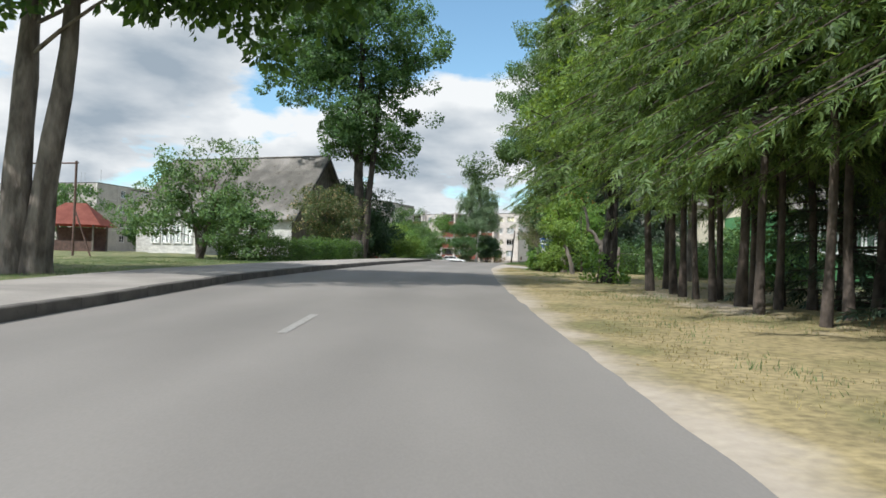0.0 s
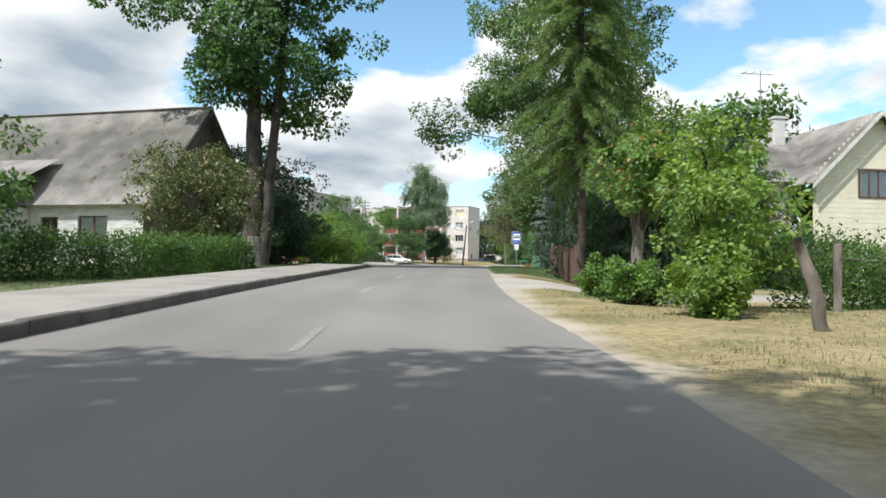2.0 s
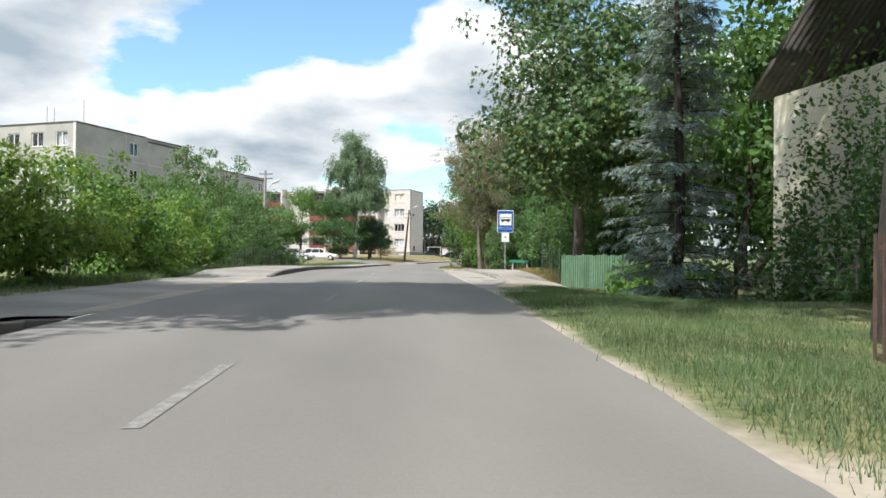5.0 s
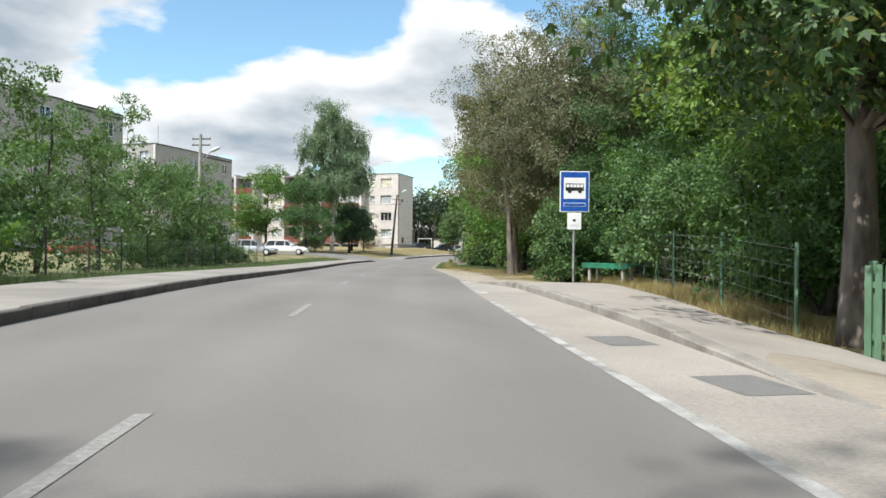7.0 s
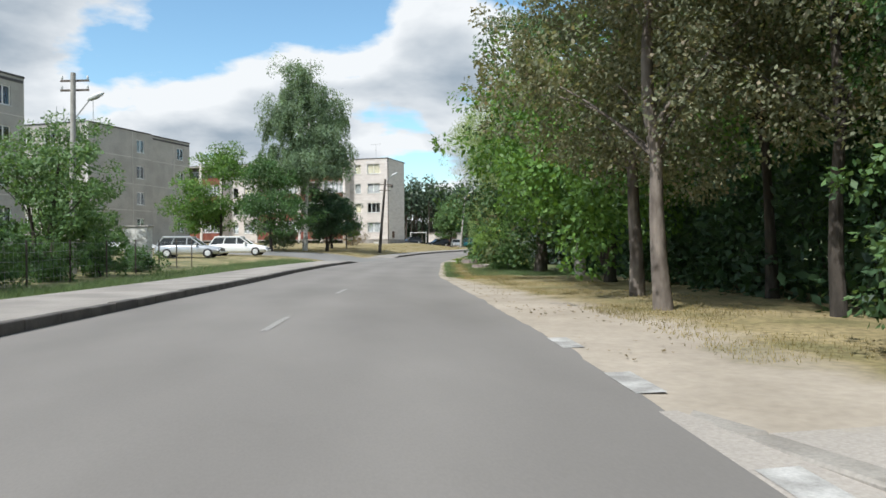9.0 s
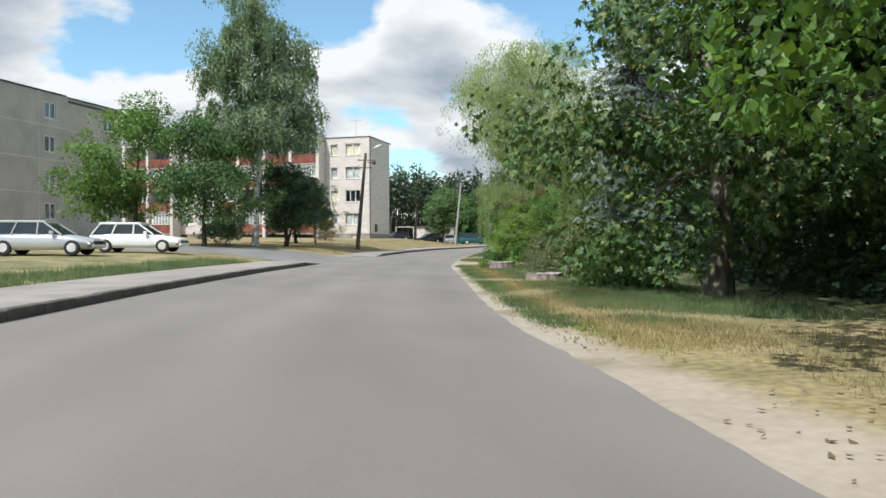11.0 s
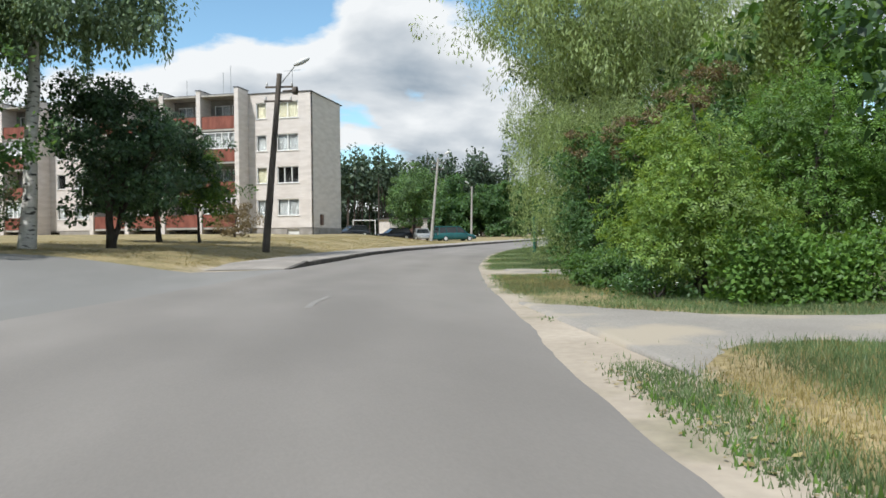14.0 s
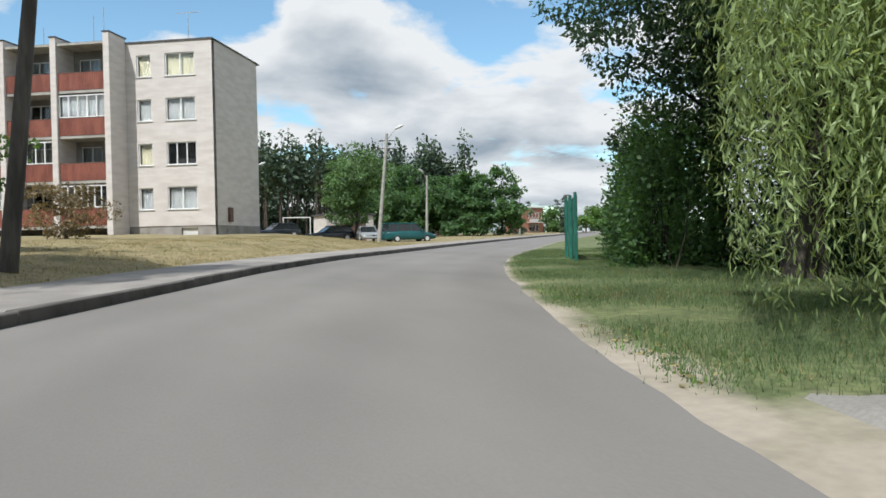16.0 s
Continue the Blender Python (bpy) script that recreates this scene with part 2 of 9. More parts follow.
M_DEADWOOD = mat("dead_wood", (0.12, 0.105, 0.09), (0.23, 0.20, 0.175), 6, 0.95, 0.7, 25, stretch=(1, 1, 0.3), distance=0.02)

L_MAPLE = leaf_mat("maple_leaves", (0.039, 0.088, 0.028), (0.108, 0.209, 0.052))
L_ASH = leaf_mat("ash_leaves", (0.039, 0.092, 0.035), (0.102, 0.203, 0.069))
L_BRIGHT = leaf_mat("bright_leaves", (0.058, 0.132, 0.028), (0.146, 0.270, 0.056), 0.33)
L_YELLOW = leaf_mat("yellow_green_leaves", (0.086, 0.168, 0.033), (0.211, 0.315, 0.069), 0.33)
L_APPLE = leaf_mat("apple_leaves", (0.052, 0.112, 0.038), (0.141, 0.245, 0.087), 0.3)
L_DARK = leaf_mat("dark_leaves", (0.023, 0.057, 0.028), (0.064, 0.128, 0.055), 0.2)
L_CHESTNUT = leaf_mat("chestnut_leaves", (0.028, 0.070, 0.022), (0.094, 0.175, 0.046), 0.15, c=(0.22, 0.21, 0.05))
L_BROWN = leaf_mat("brownish_leaves", (0.095, 0.115, 0.062), (0.225, 0.235, 0.145), 0.3, c=(0.28, 0.235, 0.165))
L_FLOWER = leaf_mat("flowering_leaves", (0.050, 0.085, 0.025), (0.13, 0.16, 0.06), 0.25, c=(0.50, 0.36, 0.25))
L_RED = leaf_mat("red_tipped_leaves", (0.060, 0.135, 0.030), (0.155, 0.270, 0.060), 0.35, c=(0.34, 0.17, 0.065))
L_WILLOW = leaf_mat("willow_leaves", (0.142, 0.202, 0.078), (0.316, 0.409, 0.179), 0.35)
L_BIRCH = leaf_mat("birch_leaves", (0.089, 0.142, 0.078), (0.203, 0.297, 0.173), 0.3)
L_BARBERRY = leaf_mat("barberry_leaves", (0.072, 0.092, 0.040), (0.150, 0.175, 0.078), 0.25)
L_SMOKE = leaf_mat("smoke_bush_leaves", (0.101, 0.081, 0.041), (0.230, 0.176, 0.095), 0.25)
L_SPRUCE = leaf_mat("spruce_needles", (0.056, 0.110, 0.033), (0.155, 0.245, 0.077), 0.4)
L_BLUE = leaf_mat("blue_spruce_needles", (0.12, 0.170, 0.160), (0.31, 0.385, 0.385), 0.2)
L_THUJA = leaf_mat("thuja_scales", (0.108, 0.160, 0.046), (0.188, 0.260, 0.079), 0.25)
L_PINE = leaf_mat("far_wood_needles", (0.034, 0.062, 0.038), (0.083, 0.128, 0.077), 0.15)
L_GRASS = leaf_mat("green_grass", (0.064, 0.112, 0.044), (0.155, 0.225, 0.105), 0.3)
L_DRY = leaf_mat("dry_grass", (0.16, 0.14, 0.055), (0.34, 0.285, 0.135), 0.25)

M_BRICK_W = mat("white_silicate_brick", (0.54, 0.495, 0.465), (0.62, 0.575, 0.545), 0.8, 0.9, 0.3, 25, stretch=(1, 1, 4))
M_PANEL = mat("grey_panel", (0.36, 0.345, 0.32), (0.44, 0.42, 0.39), 0.6, 0.9, 0.3, 30)
M_PANEL_SEAM = mat("panel_seam", (0.55, 0.53, 0.5), (0.62, 0.60, 0.57), 3, 0.9, 0.1, 30)
# darker wall tone that holds the shade of the balcony recesses
M_RECESS_SHADE = mat("shade_dark_balcony_wall", (0.16, 0.15, 0.14), (0.24, 0.225, 0.21), 1.2, 0.9, 0.2, 20)
M_PLINTH = mat("plinth_plaster", (0.24, 0.22, 0.2), (0.33, 0.31, 0.29), 1.2, 0.95, 0.4, 20, spots=(1.5, 0.6, (0.16, 0.15, 0.13)))
M_RED = mat("rust_red_sheet", (0.17, 0.050, 0.034), (0.255, 0.085, 0.058), 2.0, 0.7, 0.15, 20, stretch=(1, 1, 0.3))
M_ROOFEDGE = mat("roof_flashing", (0.05, 0.048, 0.048), (0.085, 0.08, 0.08), 3, 0.7, 0.1, 20)
M_WHITE = mat("white_paint", (0.68, 0.68, 0.67), (0.78, 0.78, 0.77), 3, 0.5, 0.05, 30)
M_OLDWHITE = mat("weathered_white_board", (0.50, 0.49, 0.47), (0.66, 0.65, 0.62), 2, 0.8, 0.3, 25, stretch=(1, 1, 3))
# near-black that stands for shade inside rooms and vent openings
M_INNER_SHADE = mat("inner_shade_black", (0.018, 0.018, 0.02), (0.035, 0.033, 0.033), 2, 0.9, 0.0, 10)
M_CURTAIN = mat("net_curtain", (0.26, 0.26, 0.26), (0.42, 0.42, 0.41), 7, 0.9, 0.2, 40, stretch=(6, 6, 0.3))
M_CURTAIN_Y = mat("yellow_curtain", (0.44, 0.40, 0.27), (0.54, 0.49, 0.35), 7, 0.9, 0.2, 40, stretch=(6, 6, 0.3))
M_GLASS = glass_mat("window_glass")
M_SLATE = mat("asbestos_slate", (0.19, 0.178, 0.165), (0.30, 0.28, 0.26), 0.9, 0.95, 0.4, 14, spots=(2.2, 0.62, (0.13, 0.115, 0.09)))
M_CREAM = mat("cream_siding", (0.68, 0.62, 0.49), (0.75, 0.69, 0.56), 1, 0.7, 0.1, 20)
M_GREENSIDE = mat("green_siding", (0.06, 0.19, 0.075), (0.085, 0.24, 0.10), 1, 0.7, 0.15, 20)
M_REDTILE = mat("red_roof_sheet", (0.30, 0.085, 0.062), (0.40, 0.13, 0.095), 2, 0.7, 0.2, 20)
M_REDBRICK = mat("red_brick", (0.30, 0.13, 0.09), (0.40, 0.19, 0.13), 4, 0.9, 0.4, 20)
M_FENCE_BROWN = mat("brown_metal", (0.090, 0.052, 0.042), (0.145, 0.085, 0.068), 4, 0.65, 0.2, 30)
M_FENCE_GREEN = mat("green_picket_paint", (0.085, 0.17, 0.10), (0.135, 0.245, 0.15), 3, 0.7, 0.25, 20, stretch=(1, 1, 0.3))
M_BENCH = mat("bench_paint", (0.02, 0.16, 0.09), (0.03, 0.21, 0.12), 3, 0.5, 0.15, 20)
M_GREENSHEET = mat("green_sheet", (0.012, 0.115, 0.085), (0.02, 0.15, 0.11), 3, 0.5, 0.15, 20)
M_STEEL = mat("galvanised_steel", (0.30, 0.31, 0.31), (0.42, 0.43, 0.43), 5, 0.5, 0.1, 30, metal=0.6)
M_POLE = mat("tarred_pole", (0.065, 0.055, 0.047), (0.13, 0.11, 0.095), 5, 0.9, 0.5, 22, stretch=(1, 1, 0.15))
M_POLE_C = mat("grey_pole", (0.27, 0.26, 0.24), (0.37, 0.355, 0.33), 3, 0.9, 0.3, 30)
M_SIGN_BLUE = mat("sign_blue", (0.010, 0.075, 0.34), (0.014, 0.09, 0.38), 2, 0.4, 0.0, 30, grain=0.1)
M_SIGN_WHITE = mat("sign_white", (0.78, 0.79, 0.80), (0.83, 0.84, 0.85), 2, 0.4, 0.0, 30, grain=0.1)
M_SIGN_BLACK = mat("sign_black", (0.02, 0.02, 0.02), (0.028, 0.028, 0.028), 2, 0.4, 0.0, 30, grain=0.1)
M_RUBBER = mat("tyre_rubber", (0.018, 0.018, 0.018), (0.03, 0.03, 0.03), 6, 0.85, 0.2, 40)
M_CARGLASS = mat("car_glass", (0.02, 0.025, 0.028), (0.03, 0.035, 0.038), 2, 0.06, 0.0, 10)
M_SILVER = mat("silver_paint", (0.50, 0.52, 0.54), (0.55, 0.57, 0.59), 1, 0.28, 0.0, 200, metal=0.5)
M_CARWHITE = mat("car_white", (0.74, 0.75, 0.75), (0.78, 0.79, 0.79), 1, 0.3, 0.0, 100)
M_CARDARK = mat("car_dark", (0.018, 0.022, 0.03), (0.03, 0.034, 0.042), 1, 0.25, 0.0, 100)
M_CARGREEN = mat("car_teal", (0.010, 0.075, 0.080), (0.014, 0.095, 0.10), 1, 0.25, 0.0, 100)
M_CARRED = mat("car_red", (0.24, 0.025, 0.022), (0.28, 0.03, 0.026), 1, 0.3, 0.0, 100)
M_LAMP = mat("lamp_housing", (0.55, 0.56, 0.56), (0.64, 0.65, 0.65), 3, 0.5, 0.0, 30)
M_BARK_STUMP = mat("split_grey_bark", (0.13, 0.105, 0.095), (0.27, 0.225, 0.205), 9, 0.95, 0.9, 30, stretch=(1, 1, 0.3), distance=0.02)
M_STUMPTOP = mat("cut_wood", (0.30, 0.255, 0.22), (0.42, 0.37, 0.325), 6, 0.95, 0.4, 30)

# ---- plan of the street ----
LEFT_EDGE = [(-80, -4.5), (16, -4.5), (24, -3.8), (33, -3.1), (42, -2.2), (50, -1.3), (60, -0.2), (71, 0.9), (77, 1.6), (86, 2.8), (95, 3.9), (103, 5.0), (111, 6.1), (117, 7.3), (123, 8.5),
             (129.5, 10.3), (136, 12.2), (142, 14.2), (149.5, 17.1), (156, 19.6), (162, 22.6), (181, 35.0), (200, 48), (300, 120)]
RIGHT_EDGE = [(-80, 1.3), (11, 1.28), (17, 1.38), (21, 1.5), (25.7, 1.78), (29, 1.95), (33, 2.2), (37.4, 2.72), (42, 3.3), (50, 4.3), (59, 5.5), (68, 6.5), (77, 7.6), (84.7, 8.85), (91.6, 9.8),
              (98.4, 10.7), (104.6, 11.42), (107.6, 11.95), (111, 12.7), (115, 13.5), (119.3, 14.35), (123.8, 15.25), (127, 15.95), (130.4, 17.0), (135, 18.15), (140.1, 19.75), (143, 20.6), (145.7, 21.6),
              (148.2, 22.56), (153, 24.4), (160.4, 28), (181, 41), (200, 54), (300, 126)]
Y_ROWS = np.arange(-80, 301, 1.0)


def smooth_edge(points):
    p = np.array(points, float)
    x = np.interp(Y_ROWS, p[:, 0], p[:, 1])
    k = np.hanning(9)[1:-1]
    pad = np.concatenate([np.full(3, x[0]), x, x[-1] + (x[-1] - x[-2]) * np.arange(1, 4)])
    return np.convolve(pad, k / k.sum(), "valid")


X_LEFT, X_RIGHT = smooth_edge(LEFT_EDGE), smooth_edge(RIGHT_EDGE)
PROFILE_Y = np.array([-80.0] + [METRES * r[2] for r in ROWS] + [300.0])
PROFILE_Z = np.array([-1.2] + [METRES * r[3] for r in ROWS] + [METRES * ROWS[-1][3] + 0.012 * (300 - METRES * ROWS[-1][2])])
Z_ROWS = np.interp(Y_ROWS, PROFILE_Y, PROFILE_Z)
Z_ROWS[4:-4] = np.convolve(Z_ROWS, np.ones(9) / 9, "valid")


def xl(y):
    return np.interp(y, Y_ROWS, X_LEFT)


def xr(y):
    return np.interp(y, Y_ROWS, X_RIGHT)


def road_z(y):
    return np.interp(y, Y_ROWS, Z_ROWS)


def ramp(a, b, v):
    s = np.clip((v - a) / (b - a), 0, 1)
    return s * s * (3 - 2 * s)


def gz(x, y):
    """Height of the ground beside the road."""
    x, y = np.asarray(x, float), np.asarray(y, float)
    base = road_z(y)
    d = xl(y) - x - 2.4
    rise = ramp(95, 148, y) * ramp(0, 1, d) * (0.65 * (1 - np.exp(-np.maximum(d, 0) / 4)) + 0.012 * np.minimum(np.maximum(d, 0), 25)) * (1 - ramp(24, 34, x))
    r = x - xr(y)
    verge = np.where(r > 0, 0.03 * ramp(0, 1.5, r) * (1 - ramp(58, 62, y) * (1 - ramp(84, 88, y))) - 0.41 * ramp(0.8, 4.1, r) * ramp(28, 37, y) * (1 - ramp(47, 58, y)), 0)
    bump = 0.04 * np.sin(x * 0.9 + 0.3 * y) * np.sin(y * 0.7) * np.where(r > 0, ramp(1.5, 4, r), ramp(0, 2, d))
    bump = bump - 0.02 * ramp(61, 63, y) * (1 - ramp(84, 86, y)) * np.where(r > 0, 1 - ramp(3.4, 3.8, r), 0)
    verge = verge - np.where(r > 0, 0.34 * ramp(1.6, 4.2, r) * ramp(56, 63, y) * (1 - ramp(70, 77, y)), 0)
    return base + rise + verge + bump


def np_mesh(name, verts, faces):
    """A mesh from arrays: verts n x 3, faces m x k."""
    verts, faces = np.asarray(verts, np.float32), np.asarray(faces, np.int32)
    me = bpy.data.meshes.new(name)
    m, k = faces.shape
    me.vertices.add(len(verts))
    me.vertices.foreach_set("co", verts.ravel())
    me.loops.add(m * k)
    me.loops.foreach_set("vertex_index", faces.ravel())
    me.polygons.add(m)
    me.polygons.foreach_set("loop_start", np.arange(0, m * k, k, dtype=np.int32))
    me.update(calc_edges=True)
    return me


def put(name, me, material, parent=None, label=""):
    if material is not None and not me.materials:
        me.materials.append(material)
    ob = new(name, me)
    if parent is not None:
        ob.parent = parent
    if label:
        ob["label"] = label
    return ob


def part(name, bm, material, parent=None, label="", smooth=False):
    """Links a bmesh as one mesh object under a thing or a part."""
    me = bpy.data.meshes.new(name)
    bm.to_mesh(me)
    bm.free()
    if smooth:
        me.polygons.foreach_set("use_smooth", [True] * len(me.polygons))
    return put(name, me, material, parent, label)


def thing(name, label, category, at=(0, 0, 0), turn=0.0, group="", kind=""):
    e = new(name)
    e.matrix_world = pose(*at, 0, 0, turn)
    return tagged(e, label, category, group, kind)


def box_into(bm, x0, x1, y0, y1, z0, z1, bevel=0.0, m=None):
    geo = bmesh.ops.create_cube(bm, size=1.0)["verts"]
    bmesh.ops.scale(bm, vec=(x1 - x0, y1 - y0, z1 - z0), verts=geo)
    bmesh.ops.translate(bm, vec=((x0 + x1) / 2, (y0 + y1) / 2, (z0 + z1) / 2), verts=geo)
    if bevel:
        edges = list({e for v in geo for e in v.link_edges})
        geo = list({v for f in bmesh.ops.bevel(bm, geom=edges, offset=bevel, segments=1, affect="EDGES")["faces"] for v in f.verts} | {v for v in geo if v.is_valid})
    if m is not None:
        bmesh.ops.transform(bm, matrix=m, verts=geo)
    return geo


def boxes(specs, bevel=0.0):
    bm = bmesh.new()
    for s in specs:
        box_into(bm, *s, bevel=bevel)
    return bm


def tube_arrays(points, radii, sides=7, rough=0.0, rng=None):
    """A tapered tube along points, as arrays of verts and quads."""
    p, n = np.asarray(points, float), len(points)
    d = np.gradient(p, axis=0)
    d /= np.linalg.norm(d, axis=1)[:, None] + 1e-9
    ref = np.where(np.abs(d[:, 2:3]) > 0.9, [[1.0, 0, 0]], [[0, 0, 1.0]])
    a = np.cross(d, ref)
    a /= np.linalg.norm(a, axis=1)[:, None] + 1e-9
    b = np.cross(d, a)
    ang = np.linspace(0, 2 * np.pi, sides, endpoint=False)
    r = np.asarray(radii, float)[:, None] * np.ones((1, sides))
    if rough and rng is not None:
        r = r * (1 + rng.uniform(-rough, rough, (n, sides)))
    v = p[:, None] + r[..., None] * (np.cos(ang)[None, :, None] * a[:, None] + np.sin(ang)[None, :, None] * b[:, None])
    i, j = np.meshgrid(np.arange(n - 1), np.arange(sides), indexing="ij")
    f = np.stack([i * sides + j, i * sides + (j + 1) % sides, (i + 1) * sides + (j + 1) % sides, (i + 1) * sides + j], -1).reshape(-1, 4)
    return v.reshape(-1, 3), f


def join_arrays(items):
    vs, fs, n = [], [], 0
    for v, f in items:
        vs.append(v)
        fs.append(f + n)
        n += len(v)
    return np.concatenate(vs), np.concatenate(fs)


def smooth_mesh(me):
    me.polygons.foreach_set("use_smooth", np.ones(len(me.polygons), bool))
    return me


def unit(v):
    return v / (np.linalg.norm(v, axis=-1, keepdims=True) + 1e-9)


def leaves(points, axis, normal, length, width, fold=0.25, style="diamond"):
    """Folded leaves at the points, along axis, facing normal. diamond: four corners; oval: six; palm: five leaflets spread like fingers; pinnate: leaflets in pairs."""
    axis, normal = unit(axis), unit(normal)
    side = unit(np.cross(axis, normal))
    up = np.cross(side, axis)
    L, W = np.asarray(length)[:, None], np.asarray(width)[:, None]
    if style == "palm":
        fan = [(math.sin(a), math.cos(a), k) for a, k in ((-1.5, 0.6), (-0.75, 0.9), (0.0, 1.0), (0.75, 0.9), (1.5, 0.6))]
        sets = [leaves(points, axis * c + side * s_ - up * 0.25, up, (L * k)[:, 0], (L * k * 0.36)[:, 0], fold) for s_, c, k in fan]
        return join_arrays(sets)
    if style == "pinnate":
        sets = [leaves(points + axis * L * 0.72, axis - up * 0.2, up, (L * 0.4)[:, 0], (L * 0.17)[:, 0], fold)]
        for f, q in ((0.3, 1), (0.3, -1), (0.6, 1), (0.6, -1)):
            sets.append(leaves(points + axis * L * f - up * L * 0.05 * f, axis * 0.55 + side * q - up * 0.15, up, (L * 0.38)[:, 0], (L * 0.16)[:, 0], fold))
        return join_arrays(sets)
    tip = points + axis * L - up * L * 0.12
    if style == "oval":
        ring = [points]
        for q in (-1, 1):
            for f, k in (((0.28, 0.46), (0.66, 0.42)) if q < 0 else ((0.66, 0.42), (0.28, 0.46))):
                ring.append(points + axis * L * f + side * W * k * q * -1 * -1 - up * W * fold * k * 1.6 - up * L * 0.05 * f)
            if q < 0:
                ring.append(tip)
        v = np.stack(ring, 1).reshape(-1, 3)
        return v, np.arange(len(v)).reshape(-1, 6)
    mid = points + axis * L * 0.5
    left = mid + side * W * 0.5 - up * W * fold
    right = mid - side * W * 0.5 - up * W * fold
    v = np.stack([points, right, tip, left], 1).reshape(-1, 3)
    return v, np.arange(len(v)).reshape(-1, 4)

# ---- ground, road, kerbs ----
def strip(name, y, xa, xb, za, zb, material, cols=6, parent=None):
    """A sheet between two edges over rows of y."""
    u = np.linspace(0, 1, cols)
    X = xa[:, None] * (1 - u) + xb[:, None] * u
    Z = za[:, None] * (1 - u) + zb[:, None] * u
    Y = np.repeat(y[:, None], cols, 1)
    v = np.stack([X, Y, Z], -1).reshape(-1, 3)
    i, j = np.meshgrid(np.arange(len(y) - 1), np.arange(cols - 1), indexing="ij")
    a = (i * cols + j).ravel()
    f = np.stack([a, a + 1, a + cols + 1, a + cols], -1)
    return put(name, np_mesh(name, v, f), material, parent)


def ground_material():
    """Mown grass, dry and green, with bare sand along the road's edge by the 'bare' attribute."""
    m = bpy.data.materials.new("verge_ground")
    m.use_nodes = True
    nt, ln = m.node_tree.nodes, m.node_tree.links
    p = nt["Principled BSDF"]
    geo = nt.new("ShaderNodeNewGeometry")

    def noise_node(scale, detail=5):
        n = nt.new("ShaderNodeTexNoise")
        n.inputs["Scale"].default_value, n.inputs["Detail"].default_value = scale, detail
        ln.new(geo.outputs["Position"], n.inputs["Vector"])
        return n

    def ramp_node(src, p0, c0, p1, c1):
        r = nt.new("ShaderNodeValToRGB")
        r.color_ramp.elements[0].position, r.color_ramp.elements[0].color = p0, (*c0, 1)
        r.color_ramp.elements[1].position, r.color_ramp.elements[1].color = p1, (*c1, 1)
        ln.new(src, r.inputs["Fac"])
        return r

    def blend(fac, a, b, kind="MIX"):
        x = nt.new("ShaderNodeMix")
        x.data_type, x.blend_type = "RGBA", kind
        if isinstance(fac, float):
            x.inputs["Factor"].default_value = fac
        else:
            ln.new(fac, x.inputs["Factor"])
        ln.new(a, x.inputs["A"])
        ln.new(b, x.inputs["B"])
        return x.outputs["Result"]

    big, mid, fine = noise_node(0.16), noise_node(0.9, 9), noise_node(11.0, 10)
    green = ramp_node(mid.outputs["Fac"], 0.35, (0.082, 0.110, 0.038), 0.65, (0.165, 0.182, 0.075))
    dry = ramp_node(mid.outputs["Fac"], 0.35, (0.215, 0.175, 0.08), 0.65, (0.31, 0.25, 0.13))
    sand = ramp_node(mid.outputs["Fac"], 0.3, (0.31, 0.265, 0.21), 0.7, (0.41, 0.355, 0.29))
    dryness = nt.new("ShaderNodeAttribute")
    dryness.attribute_name = "dry"
    bare = nt.new("ShaderNodeAttribute")
    bare.attribute_name = "bare"

    def edge(attr, noise_out, lo, hi):
        a = nt.new("ShaderNodeMath")
        a.operation = "ADD"
        ln.new(attr.outputs["Fac"], a.inputs[0])
        ln.new(noise_out, a.inputs[1])
        r = nt.new("ShaderNodeMapRange")
        r.inputs["From Min"].default_value, r.inputs["From Max"].default_value = lo, hi
        ln.new(a.outputs["Value"], r.inputs["Value"])
        return r.outputs["Result"]

    c = blend(edge(dryness, mid.outputs["Fac"], 0.72, 1.2), green.outputs["Color"], dry.outputs["Color"])
    g = nt.new("ShaderNodeMapRange")
    g.inputs["From Min"].default_value, g.inputs["From Max"].default_value = 0.3, 0.7
    g.inputs["To Min"].default_value, g.inputs["To Max"].default_value = 0.62, 1.3
    ln.new(fine.outputs["Fac"], g.inputs["Value"])
    c = blend(1.0, c, g.outputs["Result"], "MULTIPLY")
    soft = nt.new("ShaderNodeMapRange")
    soft.inputs["From Min"].default_value, soft.inputs["From Max"].default_value = 0.3, 0.7
    soft.inputs["To Min"].default_value, soft.inputs["To Max"].default_value = 0.9, 1.08
    ln.new(fine.outputs["Fac"], soft.inputs["Value"])
    s = blend(1.0, sand.outputs["Color"], soft.outputs["Result"], "MULTIPLY")
    c = blend(edge(bare, mid.outputs["Fac"], 0.85, 1.25), c, s)
    ln.new(c, p.inputs["Base Color"])
    p.inputs["Roughness"].default_value = 0.95
    bp = nt.new("ShaderNodeBump")
    bp.inputs["Strength"].default_value, bp.inputs["Distance"].default_value = 0.3, 0.02
    ln.new(fine.outputs["Fac"], bp.inputs["Height"])
    ln.new(bp.outputs["Normal"], p.inputs["Normal"])
    return m


def right_dry(y):
    """How parched the verge beside the road is, along it."""
    return np.interp(y, [-80, 20, 45, 50, 56, 64, 70, 84, 96, 106, 116, 124, 138, 143, 300], [0.75, 0.7, 0.75, 0.25, 0.1, 0.3, 0.6, 0.7, 0.75, 0.6, 0.4, 0.4, 0.35, 0.06, 0.15])


